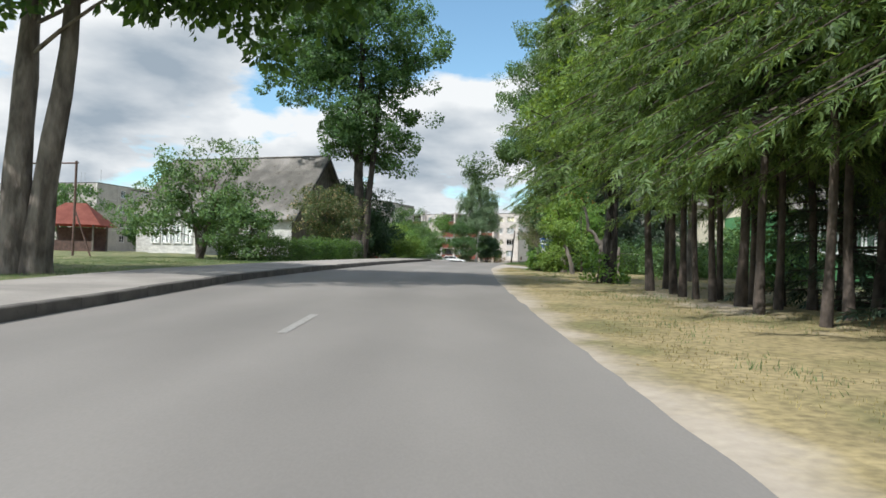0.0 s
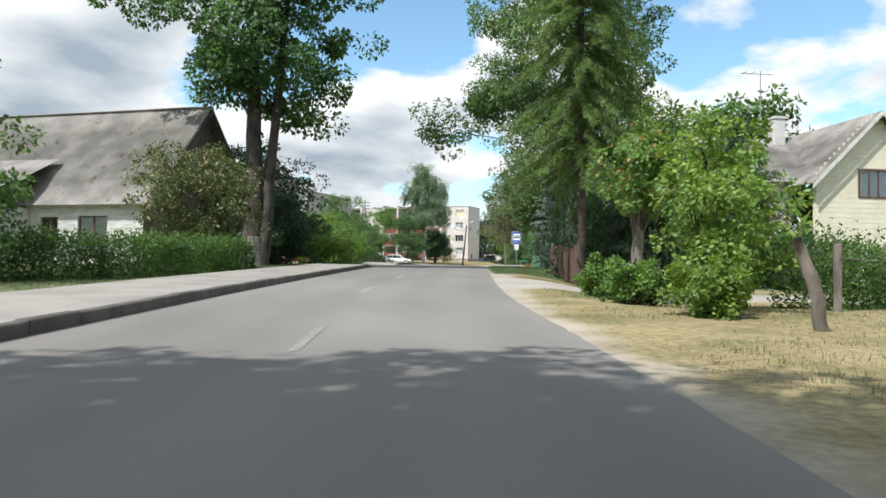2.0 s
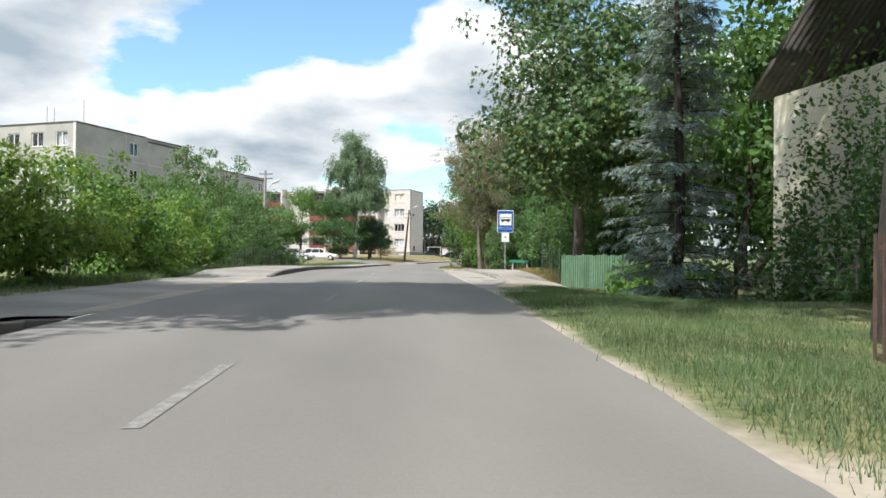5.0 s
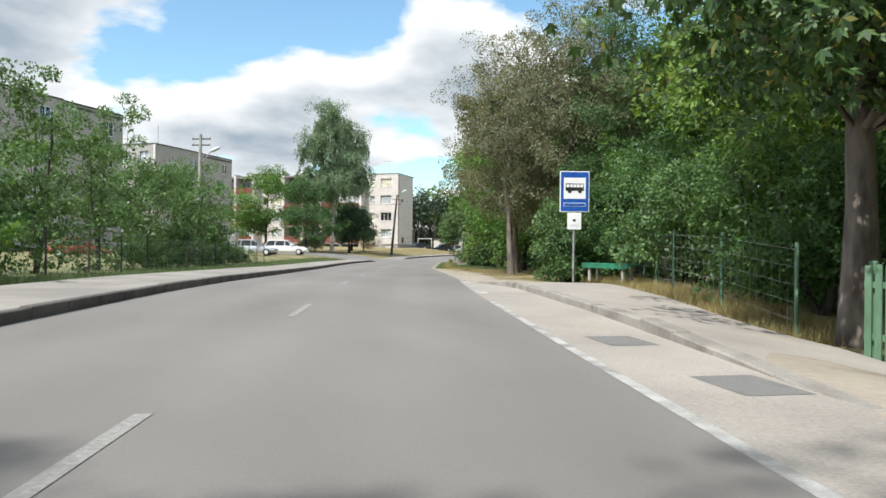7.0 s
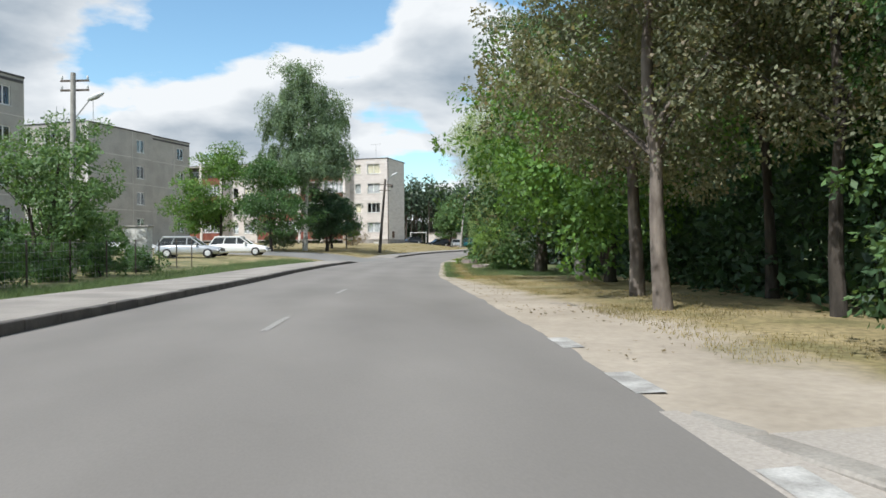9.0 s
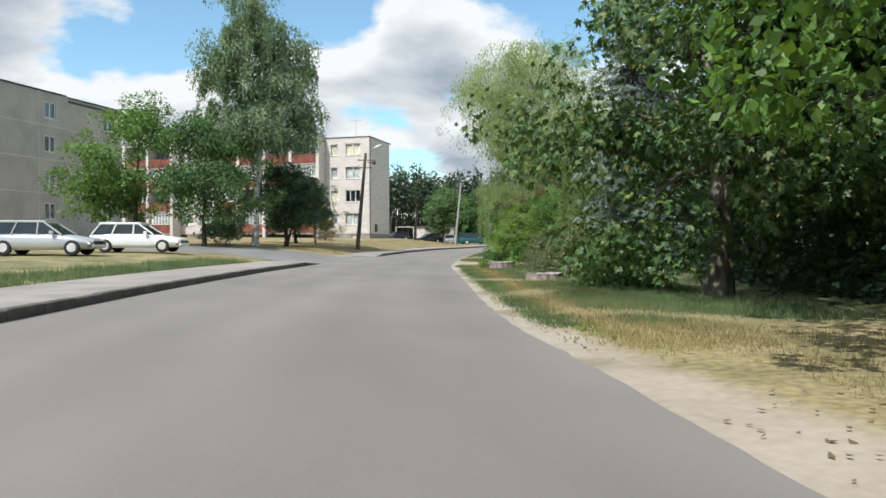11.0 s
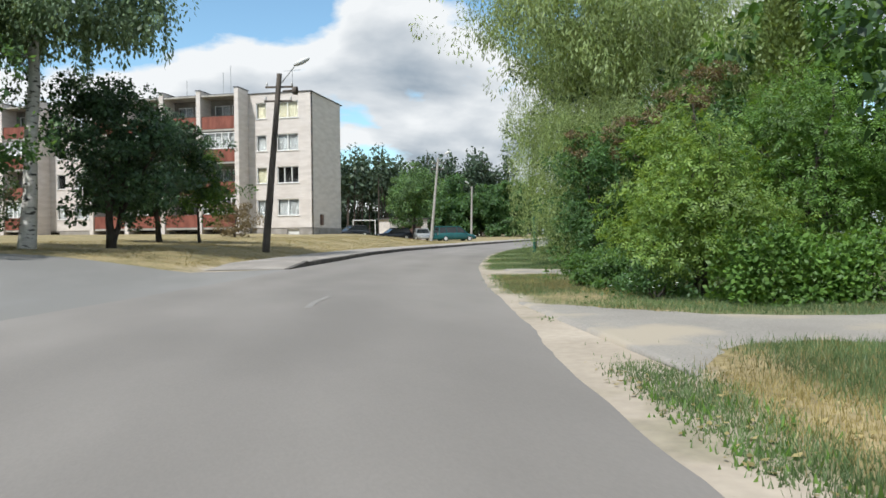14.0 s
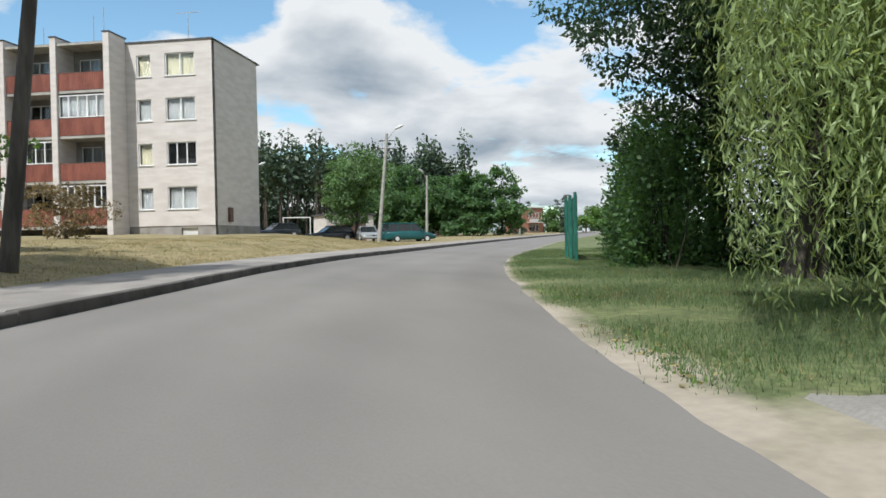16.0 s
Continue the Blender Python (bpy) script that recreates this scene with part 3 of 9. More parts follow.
# the ground: one sheet, fine near the road, out to the horizon
g_off = np.concatenate([[-3000, -1200, -500, -250], np.arange(-150, -30, 6), np.arange(-30, -3, 1.0), [-2.6, -2.4, -2.2, -1.2, -0.02]])
g_offr = np.concatenate([np.arange(0, 6, 0.4), np.arange(6, 30, 1.0), np.arange(30, 150, 6), [250, 500, 1200, 3000]])
g_y = np.concatenate([[-3000, -1000, -300, -140], np.arange(-80, 300, 1.0), [300, 330, 400, 600, 1000, 1800, 3500]])


def ground_grid(offsets, edge, left):
    yy = np.clip(g_y, -80, 300)
    e = edge(yy)
    X = e[:, None] + offsets[None]
    Y = np.repeat(g_y[:, None], len(offsets), 1)
    Z = gz(X, np.clip(Y, -80, 300))
    n = len(offsets)
    v = np.stack([X, Y, Z], -1).reshape(-1, 3)
    i, j = np.meshgrid(np.arange(len(g_y) - 1), np.arange(n - 1), indexing="ij")
    a = (i * n + j).ravel()
    f = np.stack([a, a + 1, a + n + 1, a + n], -1)
    off = np.abs(np.repeat(offsets[None], len(g_y), 0))
    Yc = np.clip(Y, -80, 300)
    if left:
        dry = np.interp(Yc, [-80, 40, 90, 125, 150, 300], [0.35, 0.3, 0.35, 0.5, 0.75, 0.7]) + 0 * off
        bare = 0.75 * (1 - ramp(2.3, 3.4, off))
    else:
        dry = right_dry(Yc) * (1 - ramp(6, 14, off)) + 0.2 * ramp(6, 14, off)
        bank = ramp(102, 107, Yc) * (1 - ramp(135, 139, Yc))
        dry = dry + bank * (0.42 * np.exp(-((off - 1.25) / 0.55) ** 2) - 0.3 * ramp(1.9, 2.8, off))
        width = np.interp(Yc, [-80, 8, 30, 44, 50, 60, 63, 65, 69, 72, 84, 100, 112, 120, 124, 132, 136, 142, 147, 300], [0.35, 0.45, 0.42, 1.2, 0.2, 0.3, 0.7, 3.2, 3.2, 2.2, 2.2, 0.8, 0.4, 0.4, 0.62, 0.6, 0.5, 0.6, 0.3, 0.3])
        bare = np.interp(Yc, [60, 66, 94, 102], [0.78, 0.95, 0.95, 0.78]) * (1 - ramp(0.4 * width, 1.6 * width, off))
        for mouth, long in ((128.4, 3.4), (139.4, 2.2)):
            bare = np.maximum(bare, 0.85 * np.exp(-((Yc - mouth) / long) ** 4) * (1 - ramp(0.7, 1.5, off)))
        bare = np.maximum(bare, 0.62 * np.exp(-((Yc - 13) / 6) ** 2) * np.exp(-((off - 3.4) / 1.2) ** 2))
    return v, f, dry.ravel(), bare.ravel()


ga, gb = ground_grid(g_off, xl, True), ground_grid(g_offr, xr, False)
gv, gf = join_arrays([(ga[0], ga[1]), (gb[0], gb[1])])
g_me = smooth_mesh(np_mesh("ground", gv, gf))
for key, k in (("dry", 2), ("bare", 3)):
    at = g_me.attributes.new(key, "FLOAT", "POINT")
    at.data.foreach_set("value", np.concatenate([ga[k], gb[k]]).astype(np.float32))
ground = tagged(put("ground", g_me, ground_material()), "parched mown grass with sandy bare patches", "ground", kind="structure")

# the carriageway
ry = np.concatenate([np.arange(-80, 0, 1.0), np.arange(0, 170, 0.25), np.arange(170, 300.5, 1.0)])
rng_e = np.random.default_rng(31)
frayed = np.abs(np.convolve(rng_e.normal(0, 1, len(ry) + 4), np.ones(5) / 5, "valid")) * 0.05
road = tagged(strip("road", ry, xl(ry), xr(ry) + 0.02 + frayed, road_z(ry), road_z(ry) + 0.003, M_ROAD, 17), "sun-bleached grey asphalt street", "road", kind="structure")
at = road.data.attributes.new("across", "FLOAT", "POINT")
at.data.foreach_set("value", np.tile(np.linspace(0, 1, 17), len(ry)).astype(np.float32))

# the side street that joins from the far side


def side_street():
    u = np.concatenate([[0, 0.6, 1.2], np.linspace(2, 8, 9), np.linspace(10, 60, 14)])
    c = 25
    a0, a1 = np.array([float(xl(130.2)), 130.2]), np.array([float(xl(144.0)), 144.0])
    way = np.array([-0.905, 0.425])
    rows = []
    for s in u:
        flare = 2.8 * (1 - min(1, s / 5.0)) ** 2
        lo = a0 + way * s + np.array([0.25, 2.4]) - np.array([0.12, 1.0]) * flare
        hi = a1 + way * s - np.array([0.25, 2.4]) + np.array([0.12, 1.0]) * flare
        for k in np.linspace(0, 1, c):
            q = lo * (1 - k) + hi * k
            x = q[0] + (0.3 if s == 0 else 0)
            z = float(road_z(q[1])) if x > xl(q[1]) - 0.2 else max(float(gz(x, q[1])), float(road_z(q[1])))
            rows.append((x, q[1], z + (-0.006 if s == 0 else 0.012)))
    n = len(u)
    i, j = np.meshgrid(np.arange(n - 1), np.arange(c - 1), indexing="ij")
    a = (i * c + j).ravel()
    f = np.stack([a, a + c, a + c + 1, a + 1], -1)
    return np_mesh("side_road", rows, f)


tagged(put("side_road", side_street(), M_ASPHALT), "grey asphalt side street joining the main street", "road", kind="structure")

# footway on the far side, behind a raised kerb, in two stretches
KERB = 0.15


def kerb_h(y):
    """Kerb height along the far side, let down at the crossing and at the side street."""
    return KERB * (1 - ramp(53.5, 55.5, y) * (1 - ramp(68.4, 71.0, y)) * 0.95 - ramp(142, 144, y) * (1 - ramp(144.2, 146.5, y)) * 0.9)


def footway(name, y0, y1):
    y = np.arange(y0, y1 + 0.01, 0.5)
    x = xl(y)
    return tagged(strip(name, y, x - 2.5, x - 0.16 * kerb_h(y) / KERB, road_z(y) + kerb_h(y) + 0.005, road_z(y) + kerb_h(y) - 0.01, M_PAVING, 4), "worn pale asphalt footway beside the kerb", "pavement", kind="structure")


def kerb_line(name, y0, y1, label, edge, side, height, width, material, step=1.0, drop=0, ease=1.5):
    """Kerb stones laid end to end, each a piece of its own."""
    line = tagged(new(name), label, "kerb", kind="structure")
    bm = bmesh.new()
    box_into(bm, 0, width, -step / 2 + 0.006, step / 2 - 0.006, -0.15, height, bevel=0.015)
    me = bpy.data.meshes.new("kerb_stone")
    bm.to_mesh(me)
    bm.free()
    me.materials.append(material)
    rng = random.Random(4)
    y = y0
    while y < y1:
        a, b = float(edge(y)), float(edge(y + 0.5))
        slope = math.atan2(b - a, 0.5)
        dy = step * math.cos(slope)
        yc = y + dy / 2
        ob = new("kerb_stone", me)
        ob.parent = line
        sink = 0.0
        if drop:
            sink = -drop * max(0, 1 - (yc - y0) / ease) - drop * max(0, 1 - (y1 - yc) / ease)
        pitch = math.atan2(float(road_z(y + 1) - road_z(y)), 1.0)
        if drop and yc - y0 < ease:
            pitch += math.atan2(drop, ease)
        elif drop and y1 - yc < ease:
            pitch -= math.atan2(drop, ease)
        ob.matrix_world = pose(float(edge(yc)) + (0 if side > 0 else -width), yc, float(road_z(yc)) + rng.uniform(-0.008, 0.008) + sink, math.degrees(pitch), 0, -math.degrees(slope) + rng.uniform(-0.5, 0.5))
        y += dy
    return line


footway("pavement", -60, 130)
footway("pavement_2", 144.3, 290)
kerb_line("kerb", 3, 54.5, "concrete kerb along the street, face shade in its colour", xl, -1, KERB, 0.16, M_KERB_SHADE, 1.0, 0.12)
kerb_line("kerb_2", 68.6, 130, "concrete kerb along the street, face shade in its colour", xl, -1, KERB, 0.16, M_KERB_SHADE, 1.0, 0.12, 2.2)
kerb_line("kerb_3", 144.3, 240, "concrete kerb curving with the street", xl, -1, KERB, 0.16, M_KERB_SHADE, 1.0, 0.12)

# drive to a gateway across the footway, worn asphalt drives on the near side
def pad(name, label, pts, material, lift=0.014, n=30):
    """A patch between two opposite edges given by four corners, laid on the ground."""
    a, b, c, d = [np.array(q, float) for q in pts]
    u = np.linspace(0, 1, n)
    rng = np.random.default_rng(len(label) + int(abs(a[1])))
    rows = []
    for i, s in enumerate(u):
        for j, t in enumerate(u):
            q = (a * (1 - s) + b * s) * (1 - t) + (d * (1 - s) + c * s) * t
            if i in (0, n - 1) or j == n - 1:
                q = q + rng.uniform(-0.13, 0.13, 2)
            border = min(i, n - 1 - i, n - 1 - j)
            up = lift if border > 1 else (-0.012 if border == 0 else 0.002)
            if j == 0:
                up = 0.002
            rows.append((q[0], q[1], max(float(gz(q[0], q[1])), float(road_z(q[1])) if xl(q[1]) < q[0] < xr(q[1]) else -9) + up))
    i, j = np.meshgrid(np.arange(n - 1), np.arange(n - 1), indexing="ij")
    k = (i * n + j).ravel()
    f = np.stack([k, k + n, k + n + 1, k + 1], -1)
    me = np_mesh(name, rows, f)
    return tagged(put(name, me, material), label, "drive", kind="structure")


def ribbon(name, label, y0, y1, da, db, material, lift=0.02, category="paving"):
    """A surface along the near edge of the road, between two offsets from it that vary along y."""
    y = np.arange(y0, y1 + 0.01, 0.5)
    a, b = np.array([da(v) for v in y]), np.array([db(v) for v in y])
    x = xr(y)
    return tagged(strip(name, y, x + a, x + b, road_z(y) + lift, road_z(y) + lift, material, 5), label, category, kind="structure")


DRIVE_1 = ([(float(xr(34.9)) - 0.02, 34.9), (3.95, 35.6), (4.8, 36.1), (6.2, 36.4), (9.0, 36.9), (16.0, 37.6)], [(float(xr(42.2)) - 0.02, 42.2), (4.1, 40.9), (4.9, 40.3), (6.2, 40.1), (9.0, 40.2), (16.0, 40.8)])
DRIVE_2 = ([(16.5, 125.9), (16.95, 126.5), (17.6, 127.1), (18.5, 127.2), (20.5, 126.4), (27.0, 123.4)], [(17.55, 132.1), (17.8, 131.2), (18.2, 130.1), (18.9, 129.2), (20.9, 128.2), (27.3, 125.2)])
DRIVE_3 = ([(20.0, 138.35), (20.5, 138.3), (21.2, 137.9), (22.2, 137.4), (23.5, 136.8), (27.5, 135.0)], [(20.9, 141.6), (21.4, 141.1), (21.9, 140.3), (22.7, 139.6), (24.1, 138.8), (28.0, 137.0)])


def drive(name, edges, material, label, n=14, lift=0.026):
    """A worn drive between two edge lines that open out towards the street, with frayed borders."""
    near, far = (np.array(e, float) for e in edges)
    u = np.linspace(0, 1, 30)
    k = np.linspace(0, 1, len(near))
    rng = np.random.default_rng(int(near[0, 1]))
    rows = []
    for i, t in enumerate(u):
        a = np.array([np.interp(t, k, near[:, 0]), np.interp(t, k, near[:, 1])]) + rng.uniform(-0.05, 0.05, 2)
        b = np.array([np.interp(t, k, far[:, 0]), np.interp(t, k, far[:, 1])]) + rng.uniform(-0.05, 0.05, 2)
        for j, f in enumerate(np.linspace(0, 1, n)):
            q = a * (1 - f) + b * f
            up = -0.012 if i == 0 or j in (0, n - 1) else lift + 0.012 * math.sin(3.1416 * f)
            rows.append((q[0], q[1], float(gz(q[0], q[1])) + up))
    i, j = np.meshgrid(np.arange(29), np.arange(n - 1), indexing="ij")
    a = (i * n + j).ravel()
    me = np_mesh(name, rows, np.stack([a, a + n, a + n + 1, a + 1], -1))
    return tagged(put(name, me, material), label, "drive", kind="structure")


def on_drive(x, y):
    """Whether a place lies on one of the curved drives."""
    out = np.zeros(np.shape(x), bool)
    for near, far in (DRIVE_1, DRIVE_2, DRIVE_3):
        near, far = np.array(near), np.array(far)
        lo, hi = np.interp(x, near[:, 0], near[:, 1]), np.interp(x, far[:, 0], far[:, 1], left=far[0, 1])
        out |= (x > near[0, 0] - 0.1) & (y > lo - 0.05) & (y < hi + 0.05)
    return out


drive("drive_1", DRIVE_1, M_SANDY, "pale worn asphalt drive into a garden gateway")
drive("drive_2", DRIVE_2, M_DRIVE, "cracked pale asphalt drive with sand blown over it")
drive("drive_3", DRIVE_3, M_DRIVE, "cracked pale asphalt drive with sand blown over it")

bay_out = lambda y: float(np.interp(y, [62, 66, 72, 78, 82.5], [0.05, 1.15, 1.25, 1.1, 0.05]))
ribbon("bus_bay", "worn pale asphalt bus lay-by", 62, 82.5, lambda y: -0.02, lambda y: bay_out(y) + 0.05, M_SANDY, 0.003, "road")


def platform():
    y = np.arange(65.0, 83.61, 0.5)
    a = xr(y) + np.array([bay_out(v) for v in y])
    z = road_z(y) + 0.10 - 0.12 * np.maximum(0, 1 - (82 - y) / 3.5) - 0.15 * np.maximum(0, 1 - (y - 66) / 3.5)
    cols = np.array([0.1, 0.9, 1.7, 2.3, 2.8])
    X = a[:, None] + cols[None]
    Z = z[:, None] - 0.12 * (1 - ramp(70, 78, y))[:, None] * cols[None]
    Z[:, 4] = gz(X[:, 4], y) - 0.04
    v = np.stack([X, np.repeat(y[:, None], 5, 1), Z], -1).reshape(-1, 3)
    i, j = np.meshgrid(np.arange(len(y) - 1), np.arange(4), indexing="ij")
    k = (i * 5 + j).ravel()
    me = np_mesh("bus_platform", v, np.stack([k, k + 1, k + 6, k + 5], -1))
    return tagged(put("bus_platform", me, M_SANDY), "raised pale paved waiting place at the bus stop", "pavement", kind="structure")


platform()
kerb_line("kerb_4", 66.0, 82.0, "light concrete kerb blocks along the bus lay-by", lambda y: xr(y) + np.vectorize(bay_out)(y), 1, 0.12, 0.2, M_KERB_PALE, 1.0, 0.12, 3.5)

# painted lane marks, worn
def mark(y0, y1, x, w, name="lane_mark", label="worn white centre line dash", material=None):
    y = np.linspace(y0, y1, 5)
    xs = np.array([x(v) for v in y])
    return tagged(strip(name, y, xs - w / 2, xs + w / 2, road_z(y) + 0.006, road_z(y) + 0.006, material or M_LINE, 2), label, "road marking", "lane marks", "structure")


def centre(y):
    return float(np.interp(y, [-5, 10, 34, 42, 73, 79, 89, 98, 133, 140], [-1.55, -1.6, -0.65, 0.3, 4.15, 4.9, 6.2, 7.7, 14.8, 17.2]))


for y0 in (-1.0, 7.2, 16.6, 25.0, 33.5, 41.0, 49.5, 57.6, 64.5, 71.7, 79.6, 87.6, 95.5, 132.0):
    mark(y0, y0 + 1.9, centre, 0.1, material=M_LINE_FAINT if y0 in (16.6, 25.0, 49.5, 57.6, 132.0) else M_LINE)
mark(63.5, 74, lambda v: float(xr(v)) + 0.02, 0.1, label="worn white edge line of the lay-by", material=M_DASH)
for y0 in (76.0, 78.3, 80.6, 83.0, 85.2):
    mark(y0, y0 + 0.8, lambda v: float(xr(v)) + 0.12, 0.22, label="worn white edge dash of the lay-by", material=M_DASH)
for (x, y, w, l) in ((7.3, 68.7, 0.5, 0.7), (7.2, 66.4, 0.5, 0.7)):
    mark(y, y + l, lambda v, x=x: x, w, "asphalt_patch", "square dark asphalt patch in the road", M_PATCH)

# ---- plants ----
LEAFY = 1.25


def trunk_points(h, lean=(0, 0), bend=0.15, n=9, rng=None):
    t = np.linspace(0, 1, n)
    w = np.cumsum(rng.normal(0, bend / n, (n, 2)), axis=0)
    return np.stack([lean[0] * t + w[:, 0], lean[1] * t + w[:, 1], h * t], -1)


def crown_arrays(rng, blobs, clumps, per, size, clump_r, droop=0.0, shell=0.55, aspect=0.62, flat=0.7, style="diamond"):
    """Leaves in clumps that fill ellipsoids (x, y, z, rx, ry, rz), thicker towards the outside. Returns leaf arrays and clump centres."""
    size, per, clumps = size * 0.78, int(per * LEAFY), int(clumps * 1.25)
    if style in ("palm", "pinnate"):
        size, per = size * 1.25, int(per * 0.36)
    vol = np.array([b[3] * b[4] * b[5] for b in blobs]) ** 0.8
    boughs = max(5, clumps // (6 if clump_r > 0.6 else 3))
    pick = rng.choice(len(blobs), boughs, p=vol / vol.sum())
    B = np.array(blobs, float)[pick]
    d = unit(rng.normal(size=(boughs, 3)))
    rad = rng.uniform(shell ** 3, 1.0, boughs) ** (1 / 3) * rng.uniform(0.84, 1.1, boughs)
    heart = B[:, :3] + d * rad[:, None] * B[:, 3:] * 0.97
    on = np.concatenate([np.arange(boughs), rng.integers(0, boughs, clumps - boughs)]) if clumps > boughs else np.arange(clumps)
    away = unit(heart[on] - B[on, :3] + np.array([0, 0, 0.15]))
    c = heart[on] + (rng.normal(size=(clumps, 3)) * np.array([1, 1, 0.42]) + 0.5 * away * rng.uniform(-1.2, 1.0, (clumps, 1))) * clump_r * 0.95
    out = unit(c - B[on, :3] + np.array([0, 0, 0.3]))
    cr = clump_r * rng.uniform(0.5, 1.15, clumps)
    n = clumps * per
    ci = np.repeat(np.arange(clumps), per)
    e = unit(rng.normal(size=(n, 3)) + 0.5 * out[ci])
    p = c[ci] + e * (cr[ci] * rng.uniform(0.35, 1.0, n) ** 0.6)[:, None] * np.array([1, 1, flat])
    axis = unit(e * 0.8 + rng.normal(size=(n, 3)) * 0.6 + np.array([0, 0, -0.35 - droop]))
    normal = unit(0.6 * out[ci] + rng.normal(size=(n, 3)) * 0.55 + np.array([0, 0, 0.65]))
    L = size * rng.uniform(0.65, 1.35, n)
    return leaves(p, axis, normal, L, L * aspect, style=style), c


def limbs(rng, stem, r0, targets, count, thin=0.28, start=0.3):
    """Limbs that leave the stem and arch towards some of the targets."""
    out = []
    for t in targets[rng.choice(len(targets), min(count, len(targets)), replace=False)]:
        h = stem[-1, 2]
        f = np.clip((t[2] - rng.uniform(0.5, 2.5)) / max(h, 0.1), start, 0.97)
        k = f * (len(stem) - 1)
        i = int(min(k, len(stem) - 2))
        a = stem[i] * (1 - (k - i)) + stem[i + 1] * (k - i)
        mid = (a + t) / 2 + np.array([0, 0, 0.12 * np.linalg.norm(t - a)]) + rng.normal(0, 0.12, 3)
        s = np.linspace(0, 1, 6)[:, None]
        pts = (1 - s) ** 2 * a + 2 * s * (1 - s) * mid + s ** 2 * t
        ra = r0 * (1 - 0.75 * f) * thin * rng.uniform(0.8, 1.5)
        out.append(tube_arrays(pts, np.linspace(ra, 0.012, 6), 5))
    return out


def broadleaf(name, label, category, x, y, blobs, clumps, per, size, clump_r, leaf, bark=None, stems=None, r0=0.2, seed=1, limb_count=22, droop=0.0, group="", aspect=0.62, rough=0.12, shell=0.55, z=None, wash=0.0, style="diamond"):
    """A leafy tree or shrub: stems as (lean x, lean y, height, radius), limbs, and a crown of leaf clumps over ellipsoids."""
    rng = np.random.default_rng(seed)
    root = thing(name, label, category, (x, y, (float(gz(x, y)) if z is None else z) - 0.05), 0, group)
    (lv, lf), centres = crown_arrays(rng, blobs, clumps, per, size, clump_r, droop, shell, aspect, style=style)
    top = max(b[2] + b[5] * 0.5 for b in blobs)
    wood, boughs = [], []
    for lx, ly, h, r, *foot in (stems or [(0, 0, top, r0)]):
        cut = h < 0.4 * top and h > 3
        st = trunk_points(h, (lx, ly), 0.5, 11, rng)
        if foot:
            st = st + np.array([foot[0], foot[1], 0])
        t = np.linspace(0, 1, 11)
        rad = r * (1 - 0.8 * t) + 0.012
        rad[0] *= 1.3
        rad[1] *= 1.08
        wood.append(tube_arrays(st, rad, 9, rough, rng))
        if not cut:
            boughs += limbs(rng, st, r, centres, max(3, limb_count // len(stems or [1])))
    for w in wood:
        put("trunk", smooth_mesh(np_mesh("trunk", *w)), bark or M_BARK, root)
    tagged(put("branch_tangle", smooth_mesh(np_mesh("branch_tangle", *join_arrays(boughs))), bark or M_BARK, root), kind="stuff")
    put("crown", np_mesh("crown", lv, lf), leaf, root)
    if wash:
        st = np.array([[0, 0, 0.02], [0, 0, wash * 0.5], [0.0, 0, wash]])
        put("whitewash", smooth_mesh(np_mesh("whitewash", *tube_arrays(st, [r0 * 1.42, r0 * 1.2, r0 * 1.06], 12, 0.03, rng))), M_WHITEWASH, root, "band of old whitewash")
    return root


